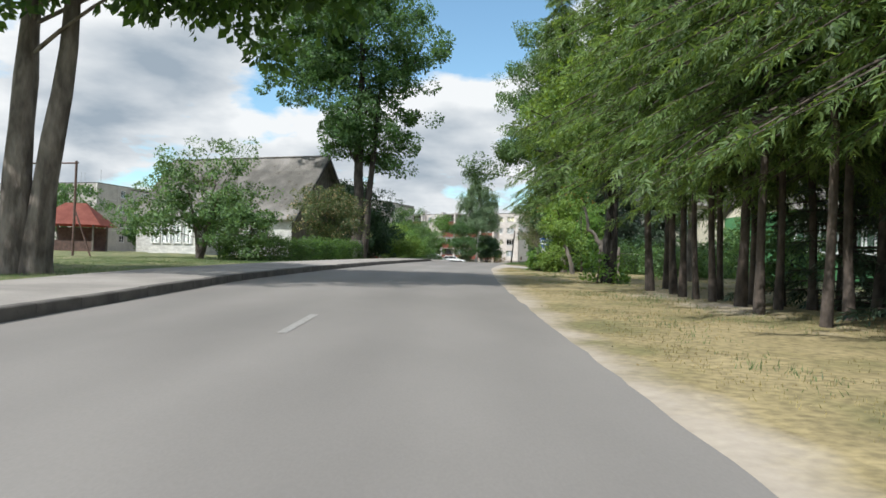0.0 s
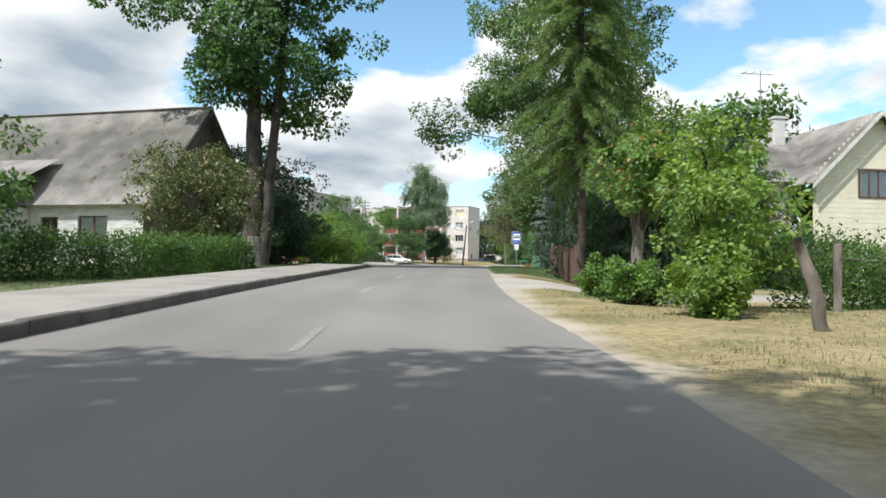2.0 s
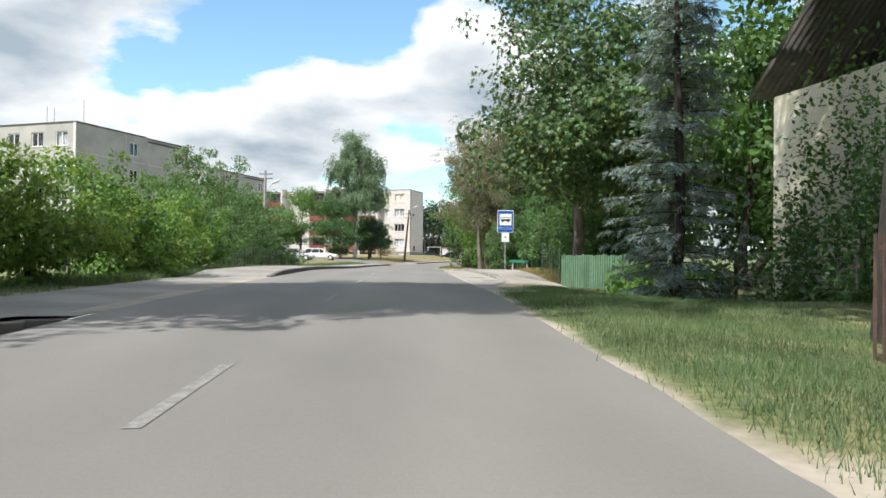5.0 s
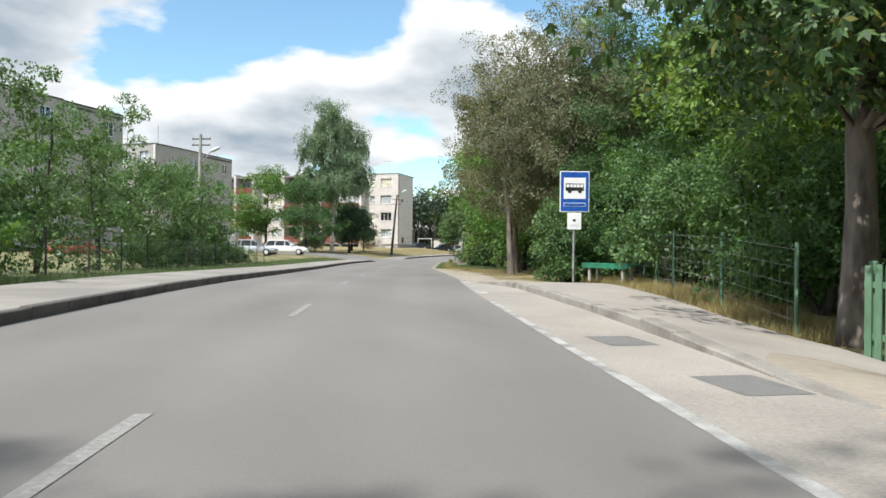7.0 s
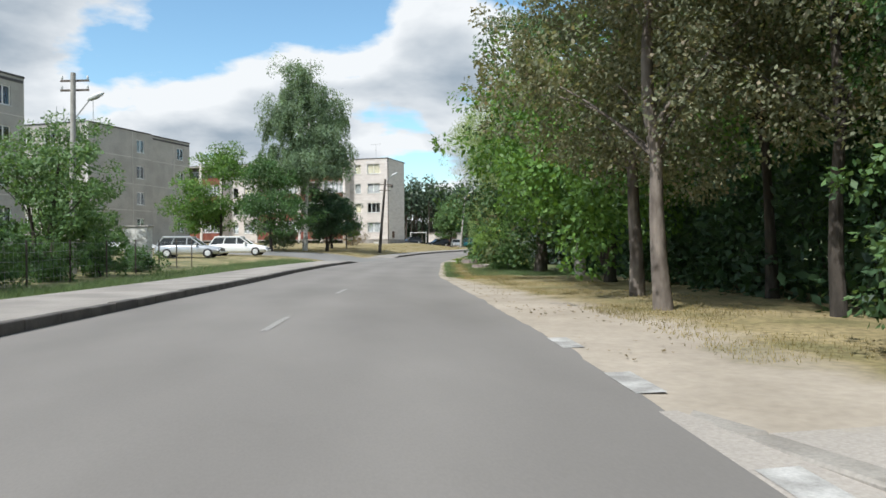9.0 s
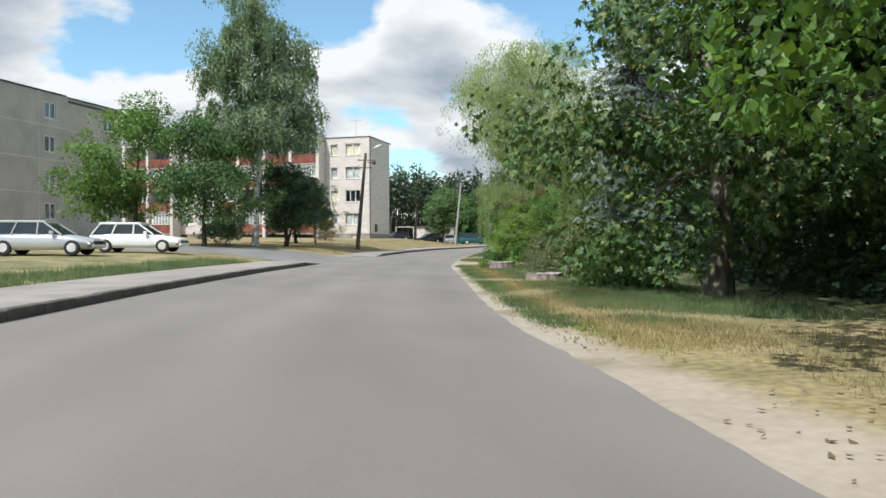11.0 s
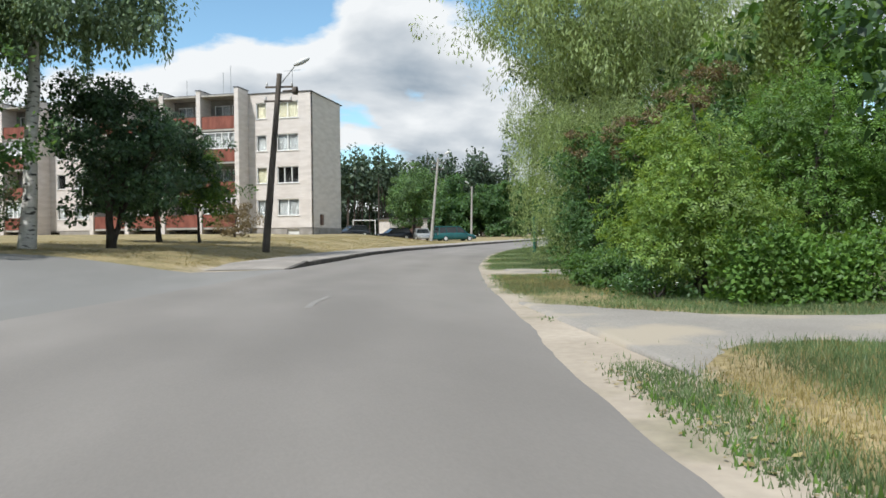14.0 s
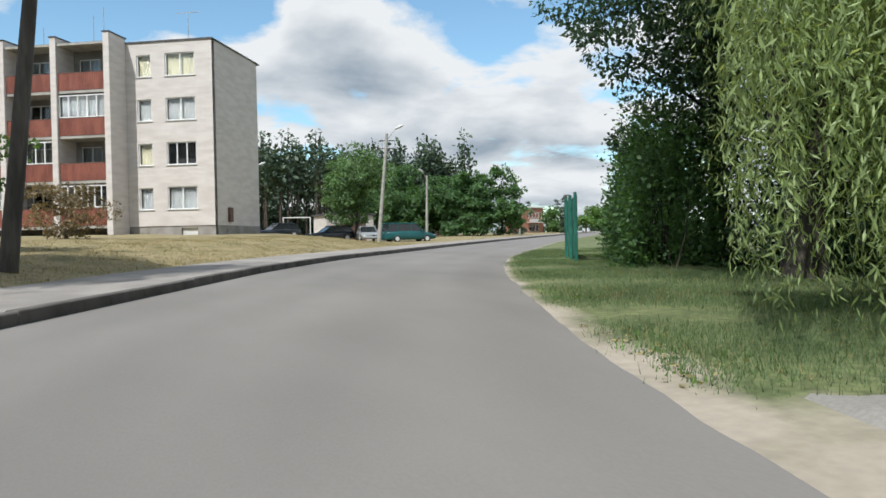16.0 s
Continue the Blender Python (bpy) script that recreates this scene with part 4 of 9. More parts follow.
def hedge(name, label, category, line, width, height, leaf, density, size, seed=1, lift=0.0, ragged=0.15, group="", soft=0.0):
    """A hedge or thicket along a polyline on the ground: leaves over its sides and top, with twigs inside."""
    rng = np.random.default_rng(seed)
    line = np.array(line, float)
    seg = np.linalg.norm(np.diff(line, axis=0), axis=1)
    s_at = np.concatenate([[0], np.cumsum(seg)])
    total = s_at[-1]
    size, n = size * 0.8, int(1.8 * density * total * (width + 2 * height))
    tufts_n = max(6, int(total * (width + 2 * height) * 2.6))
    knot = rng.integers(0, tufts_n, n)
    s = np.clip(rng.uniform(-0.1, total + 0.1, tufts_n)[knot] + rng.normal(0, 0.17, n), -0.25, total + 0.25)
    s = np.where(rng.uniform(size=n) < (0.25 if ragged > 0.13 else 0.8), rng.uniform(-0.2, total + 0.2, n), s)
    x, y = np.interp(s, s_at, line[:, 0]), np.interp(s, s_at, line[:, 1])
    d = unit(np.stack([np.interp(s, s_at, np.gradient(line[:, 0], s_at)), np.interp(s, s_at, np.gradient(line[:, 1], s_at))], -1))
    side = np.stack([-d[:, 1], d[:, 0]], -1)
    ang = np.where(rng.uniform(size=n) < (0.3 if ragged > 0.13 else 0.8), rng.uniform(-0.1, np.pi + 0.1, n), rng.uniform(-0.05, np.pi + 0.05, tufts_n)[knot] + rng.normal(0, 0.17 / max(height, 0.6), n))
    bulge = 1 + (0.9 * ragged * rng.uniform(-1, 0.8, tufts_n))[knot]
    shape = 0.55 + 0.45 * soft
    cx = np.sign(np.cos(ang)) * np.abs(np.cos(ang)) ** shape
    cz = np.sign(np.sin(ang)) * np.abs(np.sin(ang)) ** shape
    wob = 1 + ragged * (np.sin(s * 2.1 + 1) * 0.5 + np.sin(s * 5.3 + ang * 2) * 0.4 + rng.normal(0, 0.45, n))
    inner = rng.uniform(0.55, 1.0, n) ** 0.5 * wob * bulge
    px = x + side[:, 0] * cx * width / 2 * inner
    py = y + side[:, 1] * cx * width / 2 * inner
    pz = gz(px, py) + lift + np.maximum(cz, 0) * height * inner * (1 - 0.25 * rng.uniform(0, 1, n) ** 3) * np.where(rng.uniform(size=n) < 0.55, 1, rng.uniform(0, 1, n)) + 0.03
    p = np.stack([px, py, pz], -1)
    out = np.stack([side[:, 0] * cx, side[:, 1] * cx, cz * 0.8], -1)
    axis = out * 0.7 + rng.normal(size=(n, 3)) * 0.7
    normal = out * 0.7 + rng.normal(size=(n, 3)) * 0.5 + np.array([0, 0, 0.6])
    L = size * rng.uniform(0.6, 1.4, n)
    root = thing(name, label, category, (0, 0, 0), 0, group)
    lv, lf = leaves(p, axis, normal, L, L * 0.6)
    put("foliage", np_mesh("foliage", lv, lf), leaf, root)
    wood = []
    for i in range(int(total * 2.2) + 3):
        s0 = rng.uniform(0, total)
        bx, by = np.interp(s0, s_at, line[:, 0]), np.interp(s0, s_at, line[:, 1])
        top = np.array([bx + rng.normal(0, 0.2 * width), by + rng.normal(0, 0.2 * width), float(gz(bx, by)) + height * rng.uniform(0.5, 0.9)])
        a = np.array([bx, by, float(gz(bx, by)) - 0.05])
        wood.append(tube_arrays(np.linspace(a, top, 4) + rng.normal(0, 0.03, (4, 3)), [0.025, 0.02, 0.014, 0.006], 4))
    tagged(put("twig_tangle", np_mesh("twig_tangle", *join_arrays(wood)), M_BARK, root), kind="stuff")
    return root


def spruce_arrays(rng, h, z0, reach, levels, per_level, droop, twig, top_reach=0.25, power=0.8, dense=30):
    """Needle sprays on drooping whorled boughs. Returns (needle arrays, wood arrays)."""
    pts, axs, nrm, lng, wood = [], [], [], [], []
    for k in range(levels):
        f = k / max(levels - 1, 1)
        z = z0 + (h - z0) * f ** 0.95
        R = reach * ((1 - f) ** power * (1 - top_reach) + top_reach * (1 - f)) + 0.15
        for b in range(per_level):
            az = rng.uniform(0, 2 * np.pi)
            r = R * rng.uniform(0.65, 1.1)
            dirn = np.array([np.cos(az), np.sin(az), 0])
            n = max(4, int(r * 2.5))
            s = np.linspace(0.0, 1, n)
            zz = z + rng.uniform(-0.25, 0.25) + r * (0.18 * s - droop * s ** 1.6 + 0.22 * droop * s ** 4)
            line = dirn[None] * (s * r)[:, None]
            line[:, 2] = zz
            wood.append(tube_arrays(line, np.linspace(0.012 + 0.006 * r, 0.004, n), 3))
            m = max(6, int(r * dense * 0.5))
            u = rng.uniform(0.05, 1.0, m) ** 0.8
            base = np.stack([np.interp(u, s, line[:, i]) for i in range(3)], -1)
            sgn = np.where(rng.uniform(size=m) < 0.5, -1, 1)
            side = np.stack([-np.sin(az) * sgn, np.cos(az) * sgn, np.zeros(m)], -1)
            ax = unit(dirn * rng.uniform(0.35, 1.0, (m, 1)) + side * rng.uniform(0.15, 1.0, (m, 1)) + np.array([0, 0, -1]) * rng.uniform(0.0, 0.3 + 1.3 * droop, (m, 1)))
            pts.append(base)
            axs.append(ax)
            nrm.append(unit(np.array([0, 0, 1.0]) + rng.normal(size=(m, 3)) * 0.5))
            lng.append(twig * rng.uniform(0.7, 1.6, m) * (0.65 + 0.5 * (1 - u)))
    p, a, nn, L = np.concatenate(pts), np.concatenate(axs), np.concatenate(nrm), np.concatenate(lng)
    # each branchlet sags and carries narrow twigs to both sides and one at its tip
    w = unit(np.cross(a, nn))
    down = np.array([0, 0, -1.0])
    tri = []
    for f, q in ((0.05, 0.9), (0.12, -0.9), (0.3, 0.85), (0.38, -0.85), (0.55, 0.75), (0.62, -0.75), (0.72, 0.0)):
        root = p + a * (L * f)[:, None] + down * (L * (0.1 + 0.35 * droop) * f * f)[:, None]
        ax = unit(a + w * q + down * (0.15 + 0.5 * droop * f) + rng.normal(size=p.shape) * 0.18)
        k = (L * (0.52 - 0.25 * f))[:, None] * rng.uniform(0.75, 1.25, (len(p), 1))
        across = unit(np.cross(ax, nn)) * k * 0.13
        tri.append(np.stack([root - across, root + across + ax * k * 0.12, root + ax * k], 1))
    v = np.concatenate(tri).reshape(-1, 3)
    return (v, np.arange(len(v)).reshape(-1, 3)), join_arrays(wood)


def spruce(name, label, x, y, h, z0, reach, levels, per_level, droop, twig, leaf, bark, r0, seed, group="", lean=(0, 0), power=0.8, z=None, dense=30):
    rng = np.random.default_rng(seed)
    root = thing(name, label, "tree", (x, y, (float(gz(x, y)) if z is None else z) - 0.05), 0, group)
    needles, wood = spruce_arrays(rng, h, z0, reach, levels, per_level, droop, twig, power=power, dense=dense)
    t = np.linspace(0, 1, 14)
    st = np.stack([lean[0] * t + 0.06 * np.sin(t * 9), lean[1] * t + 0.05 * np.cos(t * 7), h * t], -1)
    rad = r0 * (1 - 0.93 * t) + 0.008
    rad[0] *= 1.35
    put("trunk", smooth_mesh(np_mesh("trunk", *tube_arrays(st, rad, 9, 0.07, rng))), bark, root)
    tagged(put("branch_tangle", smooth_mesh(np_mesh("branch_tangle", *wood)), bark, root), kind="stuff")
    put("crown", np_mesh("crown", *needles), leaf, root)
    return root


def weeping(name, label, x, y, blobs, strands, per, drop, size, leaf, bark, stems, seed, aspect=0.2, r0=0.3, clumps=0, clump_per=0, z=None, low=None, broad=1.5):
    """A tree with hanging shoots set with narrow leaves."""
    rng = np.random.default_rng(seed)
    root = thing(name, label, "tree", (x, y, (float(gz(x, y)) if z is None else z) - 0.05))
    B = np.array(blobs, float)
    vol = (B[:, 3] * B[:, 4] * B[:, 5]) ** 0.7
    pick = B[rng.choice(len(B), strands, p=vol / vol.sum())]
    d = unit(rng.normal(size=(strands, 3)) + np.array([0, 0, 0.45]))
    c = pick[:, :3] + d * pick[:, 3:] * rng.uniform(0.5, 1.03, (strands, 1))
    tail = rng.integers(0, strands // 11, strands)
    c, d = c[tail] + rng.normal(0, 0.17, (strands, 3)), d[tail]
    length = drop * rng.uniform(0.4, 1.25, strands)[tail] * rng.uniform(0.75, 1.1, strands)
    n = strands * per
    ci = np.repeat(np.arange(strands), per)
    u = rng.uniform(0, 1, n)
    sway = unit(rng.normal(size=(strands, 3)) * np.array([1, 1, 0.1]))
    out = unit(d * np.array([1, 1, 0.2]))
    p = c[ci] + (out[ci] * 0.35 * (1 - (1 - u[:, None]) ** 2) + sway[ci] * 0.15 * u[:, None]) * length[ci][:, None] * 0.6
    p[:, 2] -= (u ** 1.35) * length[ci]
    p += rng.normal(0, 0.035, (n, 3))
    floor = gz(p[:, 0] + x, p[:, 1] + y) - (float(gz(x, y)) if z is None else z) + 0.3
    if low is not None:
        floor = np.maximum(floor, low(p[:, 0] + x, p[:, 1] + y) + 0.8 * np.sin(ci * 1.7))
    keep = p[:, 2] > floor
    p = p[keep]
    n = len(p)
    ax = unit(rng.normal(size=(n, 3)) * 0.55 + np.array([0, 0, -0.9]))
    nn = unit(rng.normal(size=(n, 3)) + np.array([0, 0, 0.3]))
    L = size * rng.uniform(0.6, 1.3, n)
    arrays = [leaves(p, ax, nn, L, L * aspect)]
    if clumps:
        arrays.append(crown_arrays(rng, blobs[:8], clumps, clump_per, size * broad, 0.7, 1.0, 0.5, max(0.26, aspect), 1.35)[0])
    wood, boughs = [], []
    for lx, ly, h, r in stems:
        st = trunk_points(h, (lx, ly), 0.8, 11, rng)
        rad = r * (1 - 0.85 * np.linspace(0, 1, 11)) + 0.015
        rad[0] *= 1.3
        wood.append(tube_arrays(st, rad, 9, 0.1, rng))
        boughs += limbs(rng, st, r, c, 26, 0.3)
    for w in wood:
        put("trunk", smooth_mesh(np_mesh("trunk", *w)), bark, root)
    tagged(put("branch_tangle", smooth_mesh(np_mesh("branch_tangle", *join_arrays(boughs))), bark, root), kind="stuff")
    put("crown", np_mesh("crown", *join_arrays(arrays)), leaf, root)
    return root


def thuja(x, y, h, r, seed, label="tall narrow thuja with dense olive-green sprays"):
    rng = np.random.default_rng(seed)
    root = thing("thuja", label, "conifer", (x, y, float(gz(x, y)) - 0.05), 0, "thujas beside the hedge")
    n = int(20000 * r * h / 6)
    t = rng.uniform(0, 1, n) ** 0.85
    rad = r * np.minimum(1, (1 - t) ** 0.75 * 1.25) * (0.78 + 0.22 * np.sin(t * 45 + rng.uniform(0, 6.28, n))) * rng.uniform(0.72, 1.08, n)
    az = rng.uniform(0, 2 * np.pi, n)
    rad = rad * (1 + 0.14 * np.sin(az * 5 + t * 8))
    p = np.stack([np.cos(az) * rad, np.sin(az) * rad, 0.1 + t * h], -1)
    out = np.stack([np.cos(az), np.sin(az), 0 * az], -1)
    ax = out * 0.5 + np.array([0, 0, 0.7]) + rng.normal(size=(n, 3)) * 0.4
    nn = out + rng.normal(size=(n, 3)) * 0.6
    L = rng.uniform(0.07, 0.15, n)
    put("crown", np_mesh("crown", *leaves(p, ax, nn, L, L * 0.5)), L_THUJA, root)
    st = np.linspace([0, 0, 0], [0, 0, h * 0.9], 6)
    put("trunk", np_mesh("trunk", *tube_arrays(st, np.linspace(0.13, 0.02, 6), 7)), M_BARK_RED, root)
    return root


def tufts(name, label, xs, ys, height, leaf, seed, blades=6, spread=0.08, category="grass", wide=0.0045):
    """Grass: narrow upright blades in tufts at the given places."""
    rng = np.random.default_rng(seed)
    n = len(xs) * blades
    x = np.repeat(xs, blades) + rng.normal(0, spread, n)
    y = np.repeat(ys, blades) + rng.normal(0, spread, n)
    h = np.repeat(np.broadcast_to(height, len(xs)) * rng.uniform(0.5, 1.3, len(xs)), blades) * rng.uniform(0.5, 1.2, n)
    z = gz(x, y)
    az = rng.uniform(0, 2 * np.pi, n)
    w = wide * (1 + h * 3)
    lean = rng.normal(0, 0.35, (n, 2)) * h[:, None]
    a = np.stack([x + np.cos(az) * w, y + np.sin(az) * w, z - 0.01], -1)
    b = np.stack([x - np.cos(az) * w, y - np.sin(az) * w, z - 0.01], -1)
    c = np.stack([x + lean[:, 0], y + lean[:, 1], z + h], -1)
    v = np.stack([a, b, c], 1).reshape(-1, 3)
    return tagged(put(name, np_mesh(name, v, np.arange(len(v)).reshape(-1, 3)), leaf), label, category, kind="stuff")

# ---- trees and shrubs, far side of the street ----
broadleaf("maple_tree", "old twin-stemmed maple with grey scarred bark", "tree", -9.6, 16.4,
          [(0.5, -1.0, 10.8, 6.0, 4.2, 3.9), (3.8, -0.2, 8.8, 3.4, 3.0, 2.2), (-3, -2, 9.8, 4, 3.6, 3.2), (4.8, 0.5, 7.3, 1.5, 2.0, 1.0), (-1.0, -1.2, 8.2, 4.0, 3.2, 1.5)], 620, 60, 0.34, 0.95, L_MAPLE, M_BARK_GREY,
          [(0.1, 0.2, 11.5, 0.36, -0.1, 0), (0.95, -0.1, 10.5, 0.31, 0.16, 0.05), (-0.75, 0.1, 3.3, 0.2, -0.3, 0)], seed=3, limb_count=40)
broadleaf("apple_tree", "spreading multi-stemmed apple tree on the lawn", "tree", -12.1, 35.6,
          [(0, 0, 3.5, 3.0, 2.6, 1.8), (-1.5, 0, 2.0, 2.1, 2.0, 1.2), (1.7, -0.6, 2.1, 2.0, 1.8, 1.5), (0.5, 0, 5.0, 1.3, 1.2, 0.9), (2.6, -0.5, 1.6, 1.2, 1.2, 1.0)], 250, 62, 0.17, 0.5, L_APPLE, M_BARK_GREY,
          [(0.4, 0, 4.1, 0.12), (-0.9, 0.2, 3.6, 0.1), (1.1, -0.2, 3.8, 0.1)], seed=5, limb_count=40)
broadleaf("ash_tree", "tall ash tree with a dark trunk and a high crown", "tree", -6.3, 52.4,
          [(0.6, 0, 16.8, 5.4, 3.8, 4.2), (-3.8, 0, 15.6, 3.6, 3.2, 3.0), (4.4, -0.5, 15.0, 2.8, 2.4, 1.8), (0.4, 0, 11.0, 3.6, 3.4, 2.6), (0.9, 0, 8.4, 3.2, 3.0, 2.0), (-2.4, -0.4, 7.8, 2.2, 2.2, 1.7), (2.1, -0.3, 7.3, 2.0, 2.0, 1.3), (0.2, 0, 19.0, 3.4, 2.8, 2.0), (-4.8, 0, 12.8, 2.0, 2.0, 1.0)],
          520, 100, 0.26, 0.9, L_ASH, M_BARK, [(-0.1, 0.1, 20, 0.43, -0.14, 0), (0.95, 0.2, 15, 0.31, 0.36, 0.05)], r0=0.46, seed=8, limb_count=50, wash=1.4)
for i, (x, y, h) in enumerate([(-42.0, 79.0, 8.6), (-47.5, 81.0, 8.0), (-35.0, 84.0, 6.4), (-53.0, 78.0, 7.6)]):
    broadleaf("garden_tree", "leafy garden tree behind the red-roofed hut", "tree", x, y, [(0, 0, h * 0.62, h * 0.36, h * 0.36, h * 0.32), (1.0, 0, h * 0.36, h * 0.34, h * 0.34, h * 0.28)], 110, 40, 0.34, 0.75, L_ASH, None, [(0.1, 0, h * 0.8, 0.14)], seed=400 + i, limb_count=12, group="trees behind the hut")
broadleaf("flowering_shrub", "large shrub with faded cream and rusty blossom", "shrub", -7.7, 47.7,
          [(0, 0, 3.2, 2.3, 2.0, 2.2), (-0.9, 0, 2.4, 1.7, 1.6, 1.6), (0.9, 0, 2.6, 1.7, 1.6, 1.8)], 170, 60, 0.15, 0.5, L_FLOWER, None, [(0.3, 0, 3.5, 0.07), (-0.6, 0.2, 3.2, 0.06), (0.8, 0.1, 3.0, 0.06)], seed=11, limb_count=18)
hedge("hedge", "low clipped dark green hedge along the garden", "hedge", [(-10.8, 35.0), (-9.2, 35.9), (-7.4, 39.5), (-5.8, 47.0)], 1.3, 1.25, L_MAPLE, 330, 0.11, 12, ragged=0.09)
broadleaf("dark_shrub", "tall dense dark shrub in shade behind the footway", "shrub", -6.7, 57.6, [(0, 0, 3.2, 2.6, 2.8, 3.0), (-0.4, -1.4, 2.4, 2.1, 2.0, 2.3), (0.4, 1.8, 2.2, 1.9, 2.1, 2.2), (-1.8, 1.5, 4.0, 2.0, 2.0, 2.4), (-0.6, -0.4, 1.4, 2.4, 2.6, 1.4)], 480, 64, 0.19, 0.58, L_DARK,
          None, [(0, 0, 4.5, 0.1), (0.4, 0.8, 4.0, 0.08)], seed=13, limb_count=18)
for i, (x, y, w, h, lf) in enumerate([(-4.4, 63.5, 1.8, 2.8, L_YELLOW), (-4.1, 68.0, 1.9, 3.0, L_BRIGHT), (-4.1, 72.5, 1.9, 2.9, L_YELLOW), (-3.9, 77.0, 2.0, 3.1, L_BRIGHT), (-4.2, 82.0, 2.1, 4.6, L_APPLE),
                                       (-4.6, 88.0, 2.6, 6.8, L_APPLE), (-4.4, 94.5, 2.8, 7.6, L_APPLE), (-3.9, 100.5, 2.4, 5.6, L_APPLE)]):
    broadleaf("garden_shrub", "leafy fruit shrub growing through the garden fence", "shrub", x, y, [(0, 0, h * 0.58, w, w, h * 0.42), (0.3, 0.4, h * 0.3, w * 0.95, w, h * 0.3), (-0.3, -0.6, h * 0.8, w * 0.6, w * 0.6, h * 0.22)],
              150, 54, 0.16, 0.45, lf, None, [(0.3, 0.1, h * 0.8, 0.07), (-0.4, 0.3, h * 0.7, 0.06)], seed=20 + i, limb_count=16, group="shrubs along the garden fence")
for i, (x, y, h) in enumerate([(-2.6, 106.5, 5.2), (-4.3, 113.6, 7.2), (-3.3, 112.4, 3.2)]):
    broadleaf("fruit_tree", "small old fruit tree with a crooked trunk", "tree", x, y, [(0, 0, h * 0.72, h * 0.33, h * 0.33, h * 0.22), (0.8, 0, h * 0.5, h * 0.28, h * 0.28, h * 0.2), (1.0, 0.2, h * 0.92, h * 0.12, h * 0.12, h * 0.1)],
              90, 55, 0.17, 0.5, L_APPLE, M_BARK, [(0.6, 0.1, h * 0.8, 0.12), (-0.5, 0.2, h * 0.7, 0.08)], seed=31 + i, limb_count=20, group="old fruit trees")
for i, (x, y, r, h) in enumerate([(-4.6, 107.6, 0.7, 1.7), (-4.3, 109.8, 0.8, 2.0), (-3.2, 109.0, 0.5, 0.9), (-2.7, 113.9, 0.5, 0.8), (-4.9, 105.0, 0.9, 1.6), (-1.7, 104.6, 0.8, 1.7), (-1.0, 108.2, 0.7, 1.6), (-2.3, 101.0, 1.0, 2.2), (-0.5, 111.6, 0.55, 1.2), (-2.9, 97.0, 1.0, 2.3), (-5.4, 112.0, 1.0, 2.2)]):
    broadleaf("garden_shrub", "dark leafy shrub at the garden fence", "shrub", x, y, [(0, 0, h * 0.55, r, r, h * 0.42), (0.1, 0.2, h * 0.3, r, r, h * 0.3)], 60, 50, 0.12, 0.28, L_ASH, None, [(0.1, 0, h * 0.8, 0.03)], seed=340 + i, limb_count=8, group="shrubs along the garden fence")
broadleaf("rowan_tree", "bushy green rowan beside the parked cars", "tree", -0.6, 146.5, [(0, 0, 5.4, 3.2, 3.0, 3.1), (-1.8, 0, 3.8, 2.5, 2.4, 1.9), (0.6, 0, 8.0, 1.7, 1.7, 1.6)], 230, 50, 0.24, 0.75, L_BRIGHT, None, [(0.1, 0, 7, 0.14)], seed=41, limb_count=22, group="trees by the parking place")
broadleaf("rowan_tree", "bushy green rowan beside the parked cars", "tree", 3.9, 144.5, [(0, 0, 5.0, 3.0, 2.8, 2.8), (0.8, 0, 3.2, 2.4, 2.4, 1.8), (-0.2, 0, 7.2, 1.5, 1.5, 1.5)], 220, 50, 0.22, 0.7, L_ASH, None, [(0.1, 0, 6, 0.13)], seed=42, limb_count=22, group="trees by the parking place")
weeping("birch_tree", "tall weeping birch with a white trunk", 6.9, 148.6, [(0, 0, 13.0, 2.9, 2.8, 3.4), (1.6, 0, 9.2, 3.0, 2.9, 2.8), (-2.0, 0, 8.0, 2.8, 2.6, 2.4), (2.0, 0.3, 13.0, 1.9, 1.8, 2.0), (-0.4, 0, 16.6, 1.5, 1.5, 1.8), (-2.2, 0, 12.2, 1.6, 1.6, 1.6)],
        2300, 30, 1.9, 0.16, L_BIRCH, M_BIRCH, [(0.5, 0.1, 18.2, 0.22)], 43, aspect=0.5, clumps=560, clump_per=44)
broadleaf("lilac_shrub", "grey-green lilac shrub on the grass", "shrub", 4.9, 149.2, [(0, 0, 1.5, 1.4, 1.3, 1.2), (-0.6, 0.1, 1.1, 1.0, 1.0, 0.9)], 80, 50, 0.16, 0.4, L_BIRCH, None, [(0.1, 0, 1.6, 0.05)], seed=44, limb_count=8)
broadleaf("dark_tree", "dense dark round-headed tree on the grass", "tree", 9.1, 150.6, [(0, 0, 4.0, 2.0, 2.0, 2.3), (0.9, 0, 2.9, 1.8, 1.8, 1.7), (-0.7, 0, 5.3, 1.4, 1.4, 1.5)], 190, 55, 0.2, 0.55, L_DARK, None, [(0.1, 0, 5, 0.14), (0.7, 0.1, 4.2, 0.1)], seed=45, limb_count=18, group="dark trees on the grass")
broadleaf("dark_tree", "dense dark round-headed tree on the grass", "tree", 9.8, 158.5, [(0, 0, 3.6, 2.1, 2.0, 2.0), (-0.9, 0, 2.6, 1.7, 1.8, 1.5), (0.4, 0, 5.0, 1.4, 1.4, 1.3)], 180, 55, 0.2, 0.55, L_DARK, None, [(0.1, 0, 5, 0.12)], seed=46, limb_count=18, group="dark trees on the grass")
